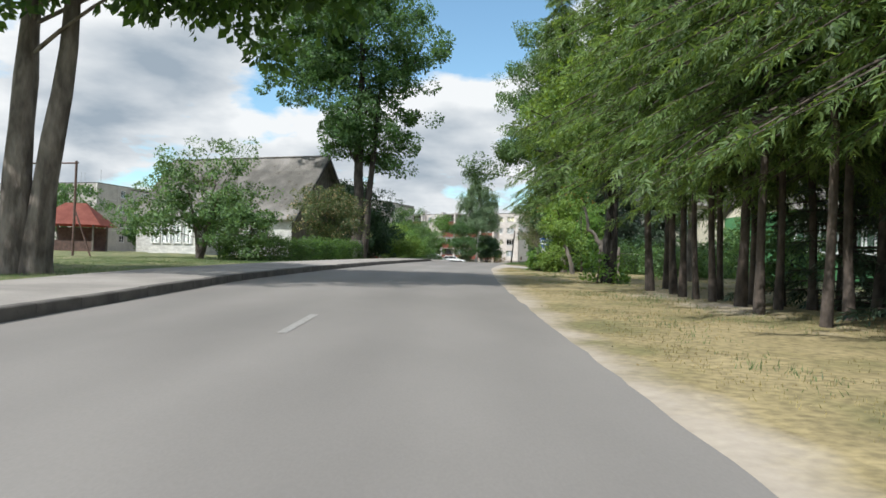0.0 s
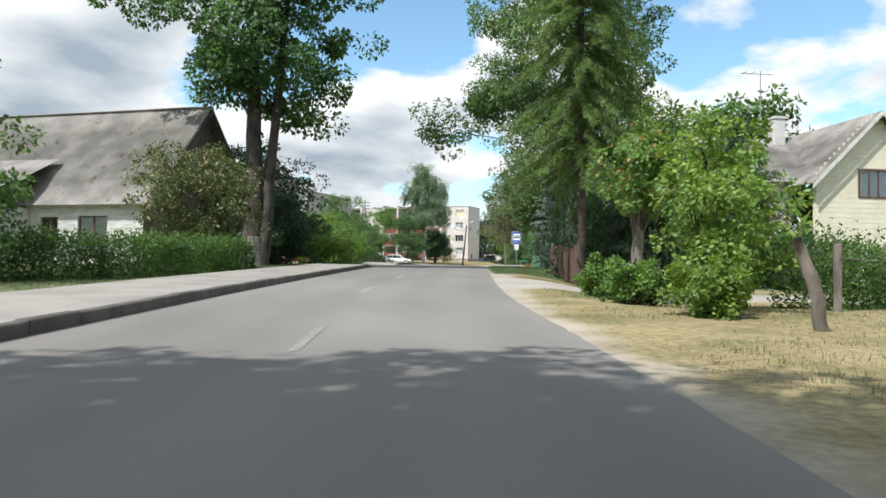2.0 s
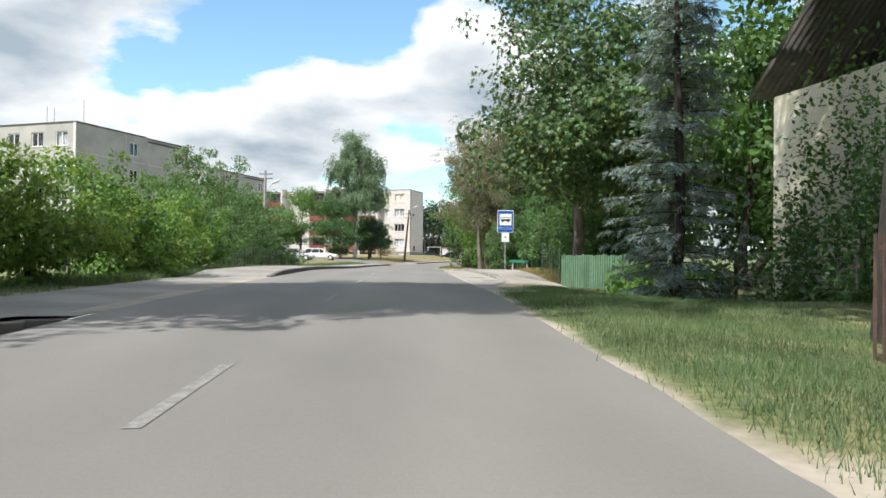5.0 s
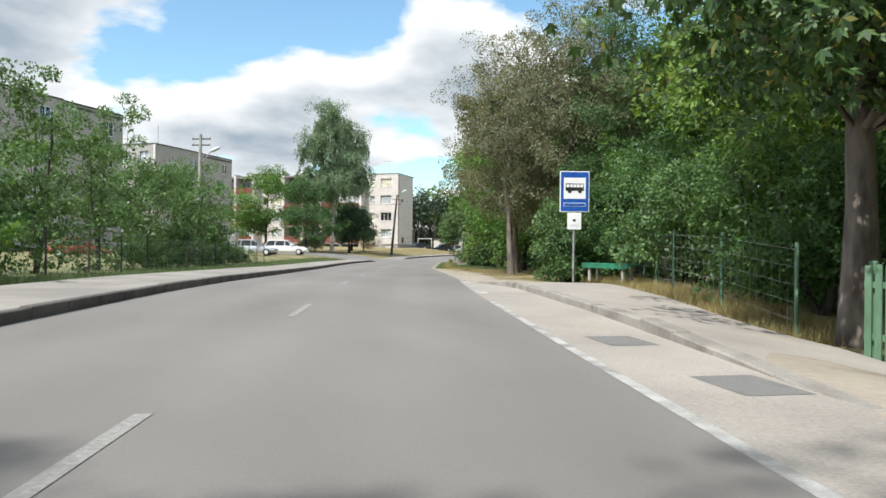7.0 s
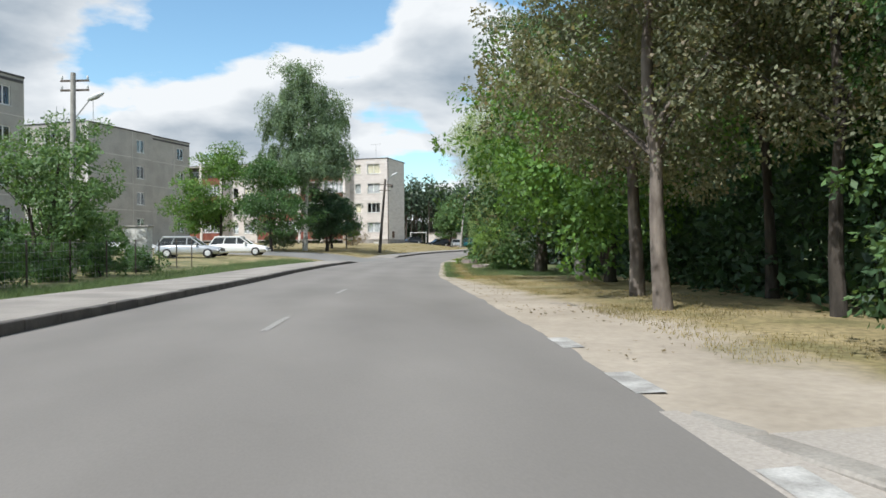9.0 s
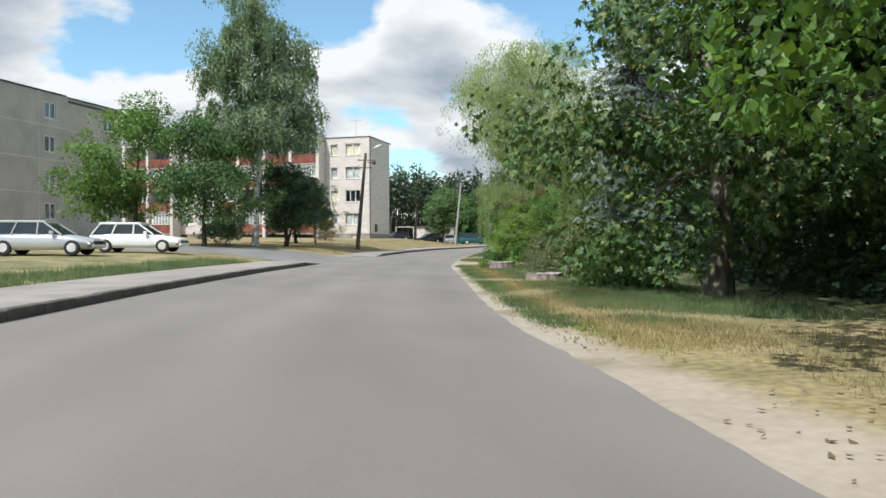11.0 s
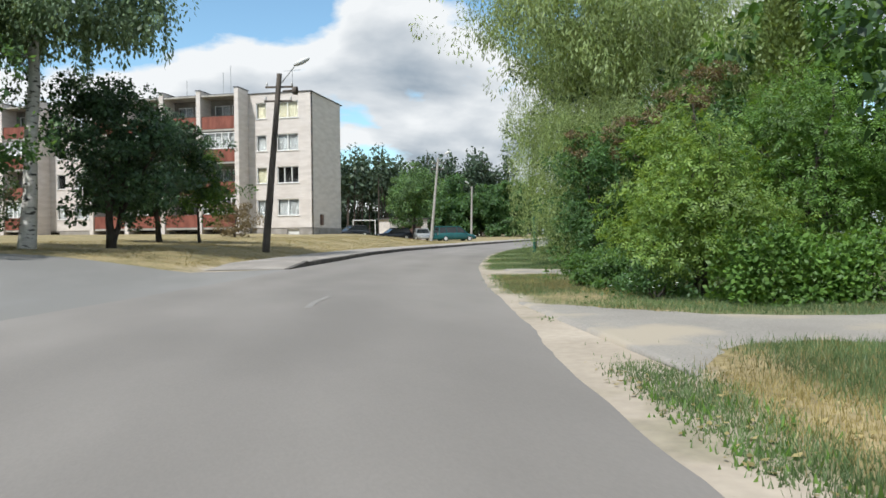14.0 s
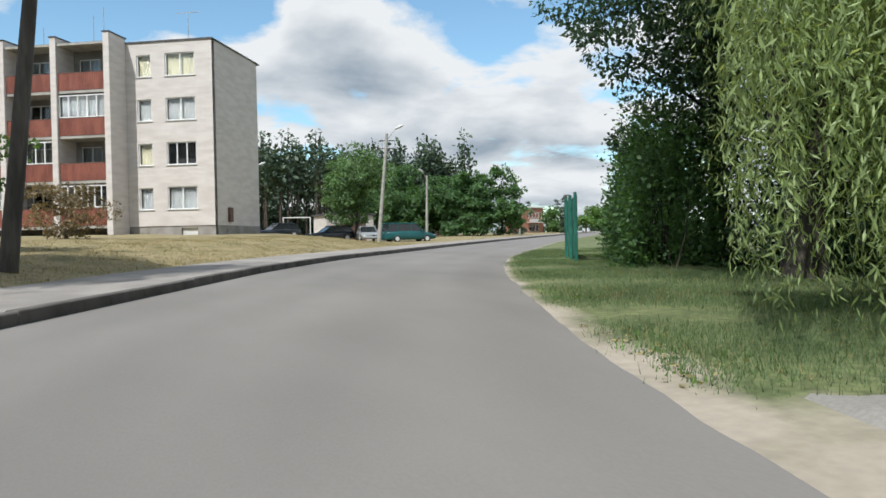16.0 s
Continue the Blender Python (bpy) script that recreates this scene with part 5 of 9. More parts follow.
broadleaf("young_tree", "slender young tree on the grass before the flats", "tree", 11.6, 160.0, [(0, 0, 3.4, 1.2, 1.2, 1.3), (0.4, 0, 2.4, 1.1, 1.0, 0.9)], 80, 50, 0.18, 0.45, L_MAPLE, None, [(0.0, 0, 4.2, 0.06)], seed=47, limb_count=10)
broadleaf("low_shrub", "low rounded shrub on the grass before the flats", "shrub", 13.2, 172.0, [(0, 0, 1.3, 1.6, 1.4, 1.1)], 60, 45, 0.15, 0.4, L_SMOKE, None, [(0.1, 0, 1.4, 0.04)], seed=48, limb_count=8)

# ---- trees and shrubs, near side of the street ----
first = spruce("spruce_tree", "tall planted spruce with a bare lower trunk", 4.9, 9.1, 11, 3.1, 2.6, 18, 8, 0.8, 0.28, L_SPRUCE, M_BARK_RED, 0.058, 51, "close-planted spruce row", dense=34)
rng_s = random.Random(6)
for x, y, s in [(4.75, 16.4, 1.3), (5.3, 17.1, 1.25), (5.0, 15.4, 1.1), (4.85, 14.6, 1.05), (4.9, 13.9, 0.9), (4.95, 13.2, 1.0), (5.3, 13.8, 0.9), (5.65, 14.5, 0.85), (4.9, 11.9, 1.25), (4.7, 10.5, 1.0), (5.3, 11.3, 0.9), (5.9, 12.6, 1.0), (6.6, 10.9, 1.1),
                (5.0, 7.6, 1.0), (5.1, 6.0, 1.05), (6.4, 9.2, 1.0), (7.2, 13.0, 1.0), (6.5, 6.6, 1.0), (5.3, 3.4, 1.0), (7.4, 4.5, 1.1), (6.0, 11.7, 1.0), (6.3, 13.5, 0.95), (5.7, 10.0, 1.0), (7.3, 10.0, 1.05), (5.35, 12.5, 0.9)]:
    sp = copy_thing(first, pose(x, y, float(gz(x, y)) - 0.05, rng_s.uniform(-1.2, 1.2), rng_s.uniform(-1.2, 1.2), rng_s.uniform(0, 360)))
    sp.scale = (s, s, s)
low = spruce("dark_spruce", "dark spruce with boughs down to the ground", 7.9, 11.2, 7.0, 0.35, 1.7, 20, 8, 0.3, 0.32, L_PINE, M_BARK_RED, 0.1, 55, "spruces behind the row", dense=26)
for x, y in [(7.3, 9.0), (8.6, 13.0), (7.0, 6.9), (6.7, 11.9), (8.9, 9.6), (8.4, 6.0)]:
    copy_thing(low, pose(x, y, float(gz(x, y)) - 0.05, 0, 0, 50 * x))
broadleaf("maple_tree", "slim maple with a fresh green crown, trunk shade in its colour", "tree", 4.5, 19.6, [(-0.1, 0, 4.7, 1.6, 1.7, 1.4), (0.7, 0.3, 6.2, 1.8, 1.8, 1.3), (-0.7, 0.2, 3.7, 0.9, 1.0, 0.8), (0.9, 0.4, 3.9, 1.3, 1.4, 1.0)], 200, 70, 0.14, 0.5, L_YELLOW, M_BARK_SHADE,
          [(0.1, 0, 5.6, 0.15), (0.35, 0.2, 5.0, 0.12)], r0=0.15, seed=52, limb_count=22)
hedge("sapling", "leafy suckers round the foot of the maple", "shrub", [(4.1, 19.3), (4.9, 19.9)], 0.8, 0.8, L_BRIGHT, 150, 0.16, 53, soft=1)
for i, (x, y, h) in enumerate([(7.9, 24.8, 1.3), (9.6, 26.2, 1.5), (11.4, 27.6, 2.2), (8.8, 18.4, 1.4)]):
    broadleaf("garden_bush", "leafy garden bush behind the spruces", "shrub", x, y, [(0, 0, h * 0.55, 0.7, 0.7, h * 0.45), (0.3, 0.2, h * 0.35, 0.8, 0.8, h * 0.35)], 60, 45, 0.13, 0.3, L_APPLE, None, [(0.1, 0, h * 0.8, 0.04)], seed=540 + i, limb_count=10, group="garden bushes")
broadleaf("walnut_tree", "broadleaf tree with large hanging leaves", "tree", 7.6, 22.0, [(0, 0, 6.6, 2.8, 2.8, 2.0), (0.8, 0.5, 8.4, 2.4, 2.4, 1.5), (1.6, 1.0, 4.6, 1.6, 1.6, 1.0)], 170, 60, 0.22, 0.7, L_YELLOW, M_BARK_GREY, [(0.2, 0, 8, 0.13)], seed=54, limb_count=22)
hedge("garden_hedge", "clipped green hedge behind a low white fence", "hedge", [(7.4, 31.4), (9.5, 32.6), (13.0, 35.4), (24, 38.5)], 1.1, 1.45, L_MAPLE, 260, 0.1, 55, ragged=0.12)
for i, (x, y, r, h, lf) in enumerate([(4.45, 33.6, 0.2, 1.0, L_BRIGHT), (4.15, 30.9, 0.23, 0.95, L_BRIGHT), (4.3, 28.3, 0.28, 0.9, L_YELLOW)]):
    broadleaf("verge_bush", "bright leafy maple bush crowding the verge", "shrub", x, y, [(0, 0, h * 0.55, r, r, h * 0.45), (0.1, 0.3, h * 0.35, r * 1.05, r, h * 0.35)], 70, 60, 0.085, 0.18, lf, None, [(0.05, 0, h * 0.9, 0.03), (-0.1, 0.1, h * 0.8, 0.025)], seed=560 + i, limb_count=10, style="oval", group="bushes along the verge")
broadleaf("maple_sapling", "tall yellow-green maple sapling on the verge", "tree", 4.75, 29.3, [(0.1, 0, 1.8, 0.6, 0.65, 0.8), (0.2, 0.1, 2.6, 0.45, 0.5, 0.5), (0, -0.2, 0.9, 0.5, 0.5, 0.5)], 80, 55, 0.11, 0.28, L_YELLOW, None, [(0.1, 0, 2.6, 0.04)], seed=157, limb_count=12, style="oval")
broadleaf("maple_sapling", "green maple sapling behind the verge bushes", "tree", 6.3, 32.2, [(0.3, 0, 1.9, 0.8, 0.8, 1.0), (0.4, 0.3, 1.1, 0.8, 0.8, 0.8), (0.3, 0, 2.6, 0.5, 0.5, 0.5)], 90, 55, 0.12, 0.36, L_BRIGHT, None, [(0.1, 0, 3.4, 0.05)], seed=57, limb_count=12)
broadleaf("red_maple", "young maple with red-tipped shoots beside the drive", "tree", 6.05, 36.0, [(0.1, 0, 3.45, 0.68, 0.8, 0.8), (0.35, 0, 4.4, 0.4, 0.4, 0.5), (-0.45, 0, 2.9, 0.4, 0.5, 0.4), (0.45, 0, 2.9, 0.55, 0.6, 0.5)], 110, 60, 0.14, 0.33, L_RED, M_BARK_GREY, [(0.1, 0, 4.2, 0.17)], seed=58, limb_count=18)
spruce("spruce_tree", "tall spruce with a bare pinkish trunk beside the gate", 7.0, 44.7, 20, 4.6, 3.4, 36, 12, 0.85, 0.30, L_SPRUCE, M_BARK_RED, 0.15, 61, dense=52)
broadleaf("linden_tree", "large linden with limbs reaching over the street", "tree", 9.0, 53.0, [(-0.6, 0, 11.0, 4.5, 4.7, 4.6), (-3.4, 1.0, 8.6, 3.0, 2.6, 1.8), (-0.2, 0, 16.0, 4.1, 4.0, 3.0), (-5.6, 1.5, 7.4, 1.8, 1.6, 0.8), (1.2, 0, 7.4, 3.1, 3.2, 2.4)], 540, 90, 0.19, 0.75, L_APPLE, M_BARK,
          [(-0.3, 0, 15, 0.36), (0.8, 0.3, 11, 0.22)], r0=0.36, seed=62, limb_count=40)
spruce("blue_spruce", "blue spruce with silvery boughs to the ground", 9.95, 60.5, 11.0, 0.5, 1.6, 28, 11, 0.36, 0.28, L_BLUE, M_BARK, 0.13, 63, "garden spruces", dense=42)
spruce("dark_spruce", "dark spruce shading the garden", 10.6, 46.6, 6.6, 0.5, 2.8, 19, 9, 0.3, 0.5, L_PINE, M_BARK_RED, 0.16, 65, "garden spruces")
spruce("dark_spruce", "dark spruce shading the garden", 14.2, 46.8, 6.8, 0.5, 2.9, 22, 9, 0.3, 0.5, L_PINE, M_BARK_RED, 0.16, 66, "garden spruces")
spruce("dark_spruce", "dark spruce shading the garden", 13.0, 52.0, 7.0, 0.5, 2.8, 18, 9, 0.3, 0.5, L_PINE, M_BARK_RED, 0.16, 67, "garden spruces")
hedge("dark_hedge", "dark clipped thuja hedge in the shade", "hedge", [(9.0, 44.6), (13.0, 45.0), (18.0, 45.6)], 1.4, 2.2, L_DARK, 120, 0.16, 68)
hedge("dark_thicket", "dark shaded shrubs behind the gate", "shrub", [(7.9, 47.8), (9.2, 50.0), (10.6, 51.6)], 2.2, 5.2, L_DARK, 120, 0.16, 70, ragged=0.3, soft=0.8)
hedge("garden_thicket", "tall dark shrubs screening the house wall", "hedge", [(12.2, 53.6), (13.0, 57.0), (14.2, 62.5)], 2.0, 4.6, L_ASH, 110, 0.17, 321, ragged=0.35, soft=0.8)
hedge("fern_clump", "bright fern clump at the foot of the gate post", "fern", [(6.95, 43.4), (7.5, 43.7)], 0.6, 0.3, L_BRIGHT, 220, 0.16, 69, soft=1)
broadleaf("chestnut_tree", "horse chestnut with broad hanging leaves over the lay-by", "tree", 11.35, 70.6, [(-0.2, -0.6, 6.8, 3.5, 3.6, 2.9), (-1.5, -1.0, 5.6, 2.4, 2.6, 1.6), (-0.3, -0.4, 9.8, 3.0, 3.1, 2.4), (0.8, 0, 5.2, 2.6, 2.8, 1.6), (-0.9, -2.2, 4.6, 1.9, 1.7, 1.1), (0.9, -2.2, 4.4, 2.0, 1.8, 1.2), (0.1, -1.9, 3.7, 1.2, 1.2, 0.8), (-1.4, -0.6, 3.7, 1.2, 1.2, 1.0)], 430, 78, 0.165, 0.85, L_CHESTNUT, M_BARK_GREY,
          [(0.35, 0.1, 9.5, 0.22)], r0=0.22, seed=71, limb_count=36, droop=0.5, aspect=0.5, style="palm")
hedge("fern_bank", "ferns and weeds along the garden edge", "fern", [(11.0, 65.7), (11.2, 64.0), (11.5, 61.5)], 1.1, 0.75, L_BRIGHT, 170, 0.2, 72, soft=1, ragged=0.35)
for i, (x, y, r, h, lf) in enumerate([(12.9, 73.2, 1.3, 3.2, L_ASH), (13.3, 75.4, 1.4, 3.9, L_MAPLE), (13.2, 77.8, 1.3, 3.0, L_APPLE), (13.9, 79.6, 1.5, 4.2, L_ASH), (13.6, 81.9, 1.3, 3.6, L_APPLE), (14.6, 84.0, 1.5, 4.4, L_MAPLE), (15.0, 76.6, 1.6, 4.6, L_YELLOW), (14.8, 72.4, 1.5, 3.6, L_APPLE)]):
    broadleaf("wild_shrub", "wild leafy shrub tangled through the wire fence", "shrub", x, y, [(0, 0, h * 0.55, r, r, h * 0.4), (0.2, 0.4, h * 0.28, r * 1.05, r * 1.1, h * 0.27), (-0.3, -0.2, h * 0.82, r * 0.6, r * 0.6, h * 0.2)], 130, 60, 0.12, 0.4, lf, None,
              [(0.3, 0.1, h * 0.8, 0.06), (-0.4, 0.3, h * 0.7, 0.05)], seed=730 + i, limb_count=14, group="wild shrubs behind the bus stop")
for i, (x, y, r, h, lf) in enumerate([(11.9, 82.9, 0.95, 2.7, L_APPLE), (13.0, 82.3, 1.1, 3.0, L_ASH)]):
    broadleaf("wild_shrub", "dense green shrub beside the bus stop sign", "shrub", x, y, [(0, 0, h * 0.55, r, r, h * 0.42), (0.0, 0.1, h * 0.25, r * 1.05, r, h * 0.26), (-0.2, 0, h * 0.85, r * 0.55, r * 0.55, h * 0.18)], 170, 60, 0.1, 0.33, lf, None,
              [(0.3, 0.1, h * 0.8, 0.05), (-0.3, 0.2, h * 0.7, 0.04)], seed=745 + i, limb_count=14, group="wild shrubs behind the bus stop")
broadleaf("wild_tree", "yellowish roadside tree behind the thicket", "tree", 17.2, 79.0, [(0, 0, 5.0, 3.4, 4.4, 2.6), (0, -3, 4.4, 3.0, 3.4, 2.2), (0.5, 2.5, 6.5, 2.6, 2.6, 2.2)], 210, 50, 0.24, 0.8, L_YELLOW, None, [(0.2, 0, 6, 0.14)], seed=75, limb_count=20)
broadleaf("wild_tree", "dark broadleaf trees filling the garden", "tree", 17.0, 69.0, [(0, 0, 6.0, 4.0, 4.6, 4.2), (1, -5, 6, 4, 4, 4)], 170, 40, 0.36, 1.0, L_MAPLE, None, [(0.2, 0, 7, 0.18), (1, -5, 7, 0.16)], seed=76, limb_count=20)
broadleaf("wild_tree", "tall dark broadleaf tree in the gardens", "tree", 20.5, 84.0, [(0, 0, 7.0, 4.4, 4.8, 5.0), (0, 7, 7, 4.2, 4.6, 5.0), (-2, -7, 6.2, 4.2, 4.4, 4.4)], 230, 36, 0.4, 1.0, L_MAPLE, None, [(0.2, 0, 9, 0.2), (0, 7, 9, 0.2), (-2, -7, 8, 0.18)], seed=77, limb_count=26)
broadleaf("wild_tree", "dense dark trees beyond the willows", "tree", 20.5, 100.0, [(0, 0, 6.0, 3.6, 4.4, 4.8), (0.5, 7, 6, 3.4, 4.2, 4.6), (2.5, 14, 6.5, 3.4, 4.0, 4.8)], 210, 36, 0.38, 0.95, L_DARK, None, [(0.2, 0, 8, 0.2), (0.5, 7, 8, 0.18)], seed=78, limb_count=26)
broadleaf("wild_tree", "dense dark garden trees behind the thujas", "tree", 27.5, 122.0, [(0, 0, 6.0, 3.6, 4.6, 4.8), (0, 8, 6.4, 3.4, 4.4, 5.0)], 170, 36, 0.38, 0.95, L_DARK, None, [(0.2, 0, 8, 0.2), (0, 8, 8, 0.18)], seed=79, limb_count=22)
backwood = broadleaf("garden_tree", "tall dense broadleaf tree filling the gardens", "tree", 25.0, 64.0, [(0, 0, 6.6, 3.8, 3.8, 4.2), (0.8, 0.4, 3.4, 3.6, 3.6, 3.0), (-0.6, 0, 9.6, 2.4, 2.4, 1.8)], 130, 34, 0.5, 1.0, L_MAPLE, None, [(0.2, 0, 9, 0.2)], seed=88, limb_count=14, group="trees filling the gardens")
for k, (x, y) in enumerate([(23.5, 67), (24, 74), (26, 80), (25, 91), (25.5, 98), (24.5, 105), (27, 111), (30, 117), (33, 124), (34.5, 131), (37, 138), (38, 146), (39, 154), (21.5, 95), (22.8, 110), (28, 104), (40, 80), (37, 60)]):
    copy_thing(backwood, pose(x, y, float(gz(x, y)) - 0.05, 0, 0, k * 67))
GREYS = [(11.9, 88.6, 9.0), (12.9, 91.6, 9.8), (13.6, 87.2, 10.2), (15.0, 90.4, 11.0), (15.4, 86.2, 10.6)]
# third tree onwards: darker bark colour in place of shade from the front crowns
for i, (x, y, h) in enumerate(GREYS):
    broadleaf("sallow_tree", "tall goat willow with brownish seeding crown", "tree", x, y, [(0, 0, h * 0.62, 2.5, 2.7, 2.6), (-0.1, 0, h * 0.84, 1.9, 2.0, 1.9), (-0.1, 0.4, h * 0.42, 2.3, 2.5, 1.7), (0.2, 0.3, h * 0.34, 1.4, 1.5, 0.8)], 260, 90, 0.1, 0.52, L_BROWN if i < 4 else L_ASH, M_BARK_GREY if i < 2 else M_BARK,
              [(-0.5, 0.1, h * 0.85, 0.115 if i < 2 else 0.085)], seed=80 + i, limb_count=22, group="goat willows beside the street")
broadleaf("wild_tree", "green broadleaf tree beyond the willows", "tree", 15.0, 97.5, [(0, 0, 5.0, 2.6, 3.2, 3.0), (-0.6, 2.5, 3.6, 2.2, 2.6, 2.2), (0, 5, 4.6, 2.4, 2.6, 2.8), (-0.4, 0, 2.4, 2.2, 2.6, 1.6)], 260, 50, 0.22, 0.7, L_BRIGHT, None, [(0.1, 0, 6, 0.14), (0, 4.6, 5.5, 0.12)], seed=86, limb_count=24)
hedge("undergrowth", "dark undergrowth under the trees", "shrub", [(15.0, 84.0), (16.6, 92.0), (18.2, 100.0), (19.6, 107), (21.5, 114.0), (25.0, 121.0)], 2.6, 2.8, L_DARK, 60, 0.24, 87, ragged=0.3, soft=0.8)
broadleaf("chestnut_tree", "horse chestnut with low sweeping boughs", "tree", 16.6, 108.0, [(0, 0, 6.0, 3.1, 3.1, 3.0), (-0.8, 0.2, 3.8, 2.3, 2.3, 1.7), (0.6, 0.2, 9.2, 2.8, 2.8, 2.4), (1.4, -1.0, 4.2, 2.4, 2.4, 1.9), (-0.7, 0.5, 2.2, 1.5, 1.6, 1.2), (1.4, -1.2, 1.9, 1.8, 1.6, 1.4), (-1.5, 0.3, 1.2, 1.0, 1.0, 1.0)], 380, 105, 0.14, 0.8, L_CHESTNUT, M_BARK_GREY,
          [(0.2, 0, 9, 0.24)], r0=0.24, seed=91, limb_count=34, droop=0.5, aspect=0.5, style="palm")
hedge("barberry_hedge", "grey-green barberry hedge sprawling over the bank", "hedge", [(17.0, 113.3), (17.3, 116.5), (18.6, 121.5), (19.6, 124.4)], 1.8, 1.1, L_BARBERRY, 700, 0.075, 92, ragged=0.24, soft=0.6)
hedge("garden_hedge", "untrimmed yellow-green shrubs under the chestnut", "hedge", [(15.7, 109.9), (16.2, 111.4), (16.9, 113.0)], 1.5, 1.0, L_APPLE, 500, 0.09, 320, ragged=0.3, soft=0.8)
spruce("blue_spruce", "tall silvery blue spruce behind the hedge", 20.95, 119.7, 13.0, 0.4, 2.4, 30, 12, 0.4, 0.34, L_BLUE, M_BARK, 0.14, 93, dense=42)
sp = copy_thing(low, pose(23.4, 123.2, float(gz(23.4, 123.2)) - 0.05, 0, 0, 70))
sp.scale = (1.5, 1.5, 1.5)
thuja(21.1, 123.9, 6.7, 0.9, 94)
thuja(21.9, 127.0, 6.6, 0.95, 95)
thuja(25.8, 136.1, 7.2, 1.0, 96)
broadleaf("elder_bush", "yellow-green elder bush beside the drive", "shrub", 20.4, 131.6, [(0, 0, 1.5, 0.85, 0.85, 0.9), (-0.3, 0.1, 0.8, 0.75, 0.7, 0.6), (0.35, -0.2, 0.9, 0.8, 0.7, 0.6), (-0.1, 0.1, 2.35, 0.5, 0.5, 0.5)], 170, 60, 0.17, 0.3, L_YELLOW, None, [(0.2, 0, 2.5, 0.035), (-0.3, 0.1, 2.2, 0.03)], seed=97, limb_count=14, style="pinnate", group="elder bushes")
broadleaf("elder_bush", "tall green elder bush beside the drive", "shrub", 22.8, 132.2, [(0, 0, 2.2, 1.15, 1.1, 1.1), (-0.7, -0.2, 1.4, 0.9, 0.9, 0.9), (0.8, -0.3, 1.5, 1.1, 1.0, 1.0), (0.1, 0, 3.1, 0.6, 0.6, 0.5)], 230, 60, 0.17, 0.34, L_BRIGHT, None, [(0.2, 0, 3.3, 0.05), (0.8, -0.3, 2.6, 0.04)], seed=98, limb_count=16, style="pinnate", group="elder bushes")
broadleaf("elder_bush", "tall green elder bush beside the drive", "shrub", 25.2, 131.0, [(0, 0, 2.0, 1.3, 1.2, 1.3), (0.6, -0.6, 1.4, 1.3, 1.1, 1.1)], 170, 55, 0.18, 0.36, L_BRIGHT, None, [(0.2, 0, 3.0, 0.05)], seed=198, limb_count=12, style="pinnate", group="elder bushes")
broadleaf("ash_leaved_maple", "bright yellow-green ash-leaved maple between the lilacs", "tree", 22.5, 135.6, [(0, 0, 2.2, 0.85, 0.8, 1.0), (0.1, 0, 3.3, 0.5, 0.5, 0.6), (0, 0, 1.1, 0.7, 0.7, 0.6)], 110, 55, 0.13, 0.3, L_YELLOW, None, [(0.1, 0, 3.2, 0.04)], seed=199, limb_count=10)
broadleaf("weed_clump", "bright broad-leaved burdock beside the stump", "weeds", 16.05, 121.95, [(0, 0, 0.2, 0.17, 0.2, 0.15), (-0.05, 0.3, 0.16, 0.15, 0.16, 0.12)], 14, 12, 0.1, 0.1, L_YELLOW, None, [(0.02, 0, 0.3, 0.012)], seed=306, limb_count=6, style="oval", group="weeds round the stump")
broadleaf("weed_clump", "yellowish broad-leaved weeds behind the stump", "weeds", 17.3, 122.6, [(0, 0, 0.2, 0.4, 0.25, 0.16)], 18, 12, 0.1, 0.12, L_YELLOW, None, [(0.02, 0, 0.3, 0.012)], seed=307, limb_count=6, style="oval", group="weeds round the stump")
hedge("raspberry_thicket", "dense knee-high raspberry thicket beside the drive", "shrub", [(19.9, 130.3), (21.2, 130.0), (24.0, 129.3)], 1.0, 0.95, L_BRIGHT, 700, 0.1, 300, soft=0.6, ragged=0.2)
for i, (x, y, r, h) in enumerate([(20.9, 134.9, 0.7, 0.85), (20.3, 133.5, 0.55, 0.7), (21.6, 134.2, 0.7, 1.1)]):
    broadleaf("low_shrub", "low green shrub at the edge of the grass", "shrub", x, y, [(0, 0, h * 0.5, r, r, h * 0.45), (-0.3, 0.3, h * 0.4, r * 0.7, r * 0.7, h * 0.36)], 100, 55, 0.08, 0.2, L_MAPLE, None, [(0.1, 0, h * 0.8, 0.02)], seed=301 + 20 * i, limb_count=8, group="low shrubs under the lilacs")


def lilac(x, y, h, r, seed, label):
    """A dark lilac with rusty spent flower heads at the top."""
    root = broadleaf("lilac_shrub", label, "shrub", x, y, [(0, 0, h * 0.55, r, r, h * 0.36), (0.1, 0.2, h * 0.28, r * 1.05, r, h * 0.26), (-0.2, 0, h * 0.82, r * 0.7, r * 0.7, h * 0.18)], int(150 * r * r + 50), 60, 0.088, 0.3, L_ASH, None,
                     [(0.2, 0, h * 0.85, 0.05), (-0.4, 0.2, h * 0.75, 0.04)], seed=seed, limb_count=14, group="lilacs beside the drive")
    rng = np.random.default_rng(seed + 7)
    (v, f), _ = crown_arrays(rng, [(-0.1, 0, h * 0.86, r * 0.78, r * 0.75, h * 0.17)], int(40 * r), 40, 0.075, 0.14)
    tagged(put("blossom", np_mesh("blossom", v, f), L_SMOKE, root, "rusty spent blossom"), kind="stuff")
    return root


lilac(21.7, 137.2, 3.5, 0.95, 302, "dark green lilac with rusty spent blossom")
lilac(22.9, 136.9, 3.9, 0.9, 303, "tall dark lilac with rusty spent blossom")
lilac(23.9, 136.1, 4.7, 1.0, 304, "tall dark lilac with rusty spent blossom")


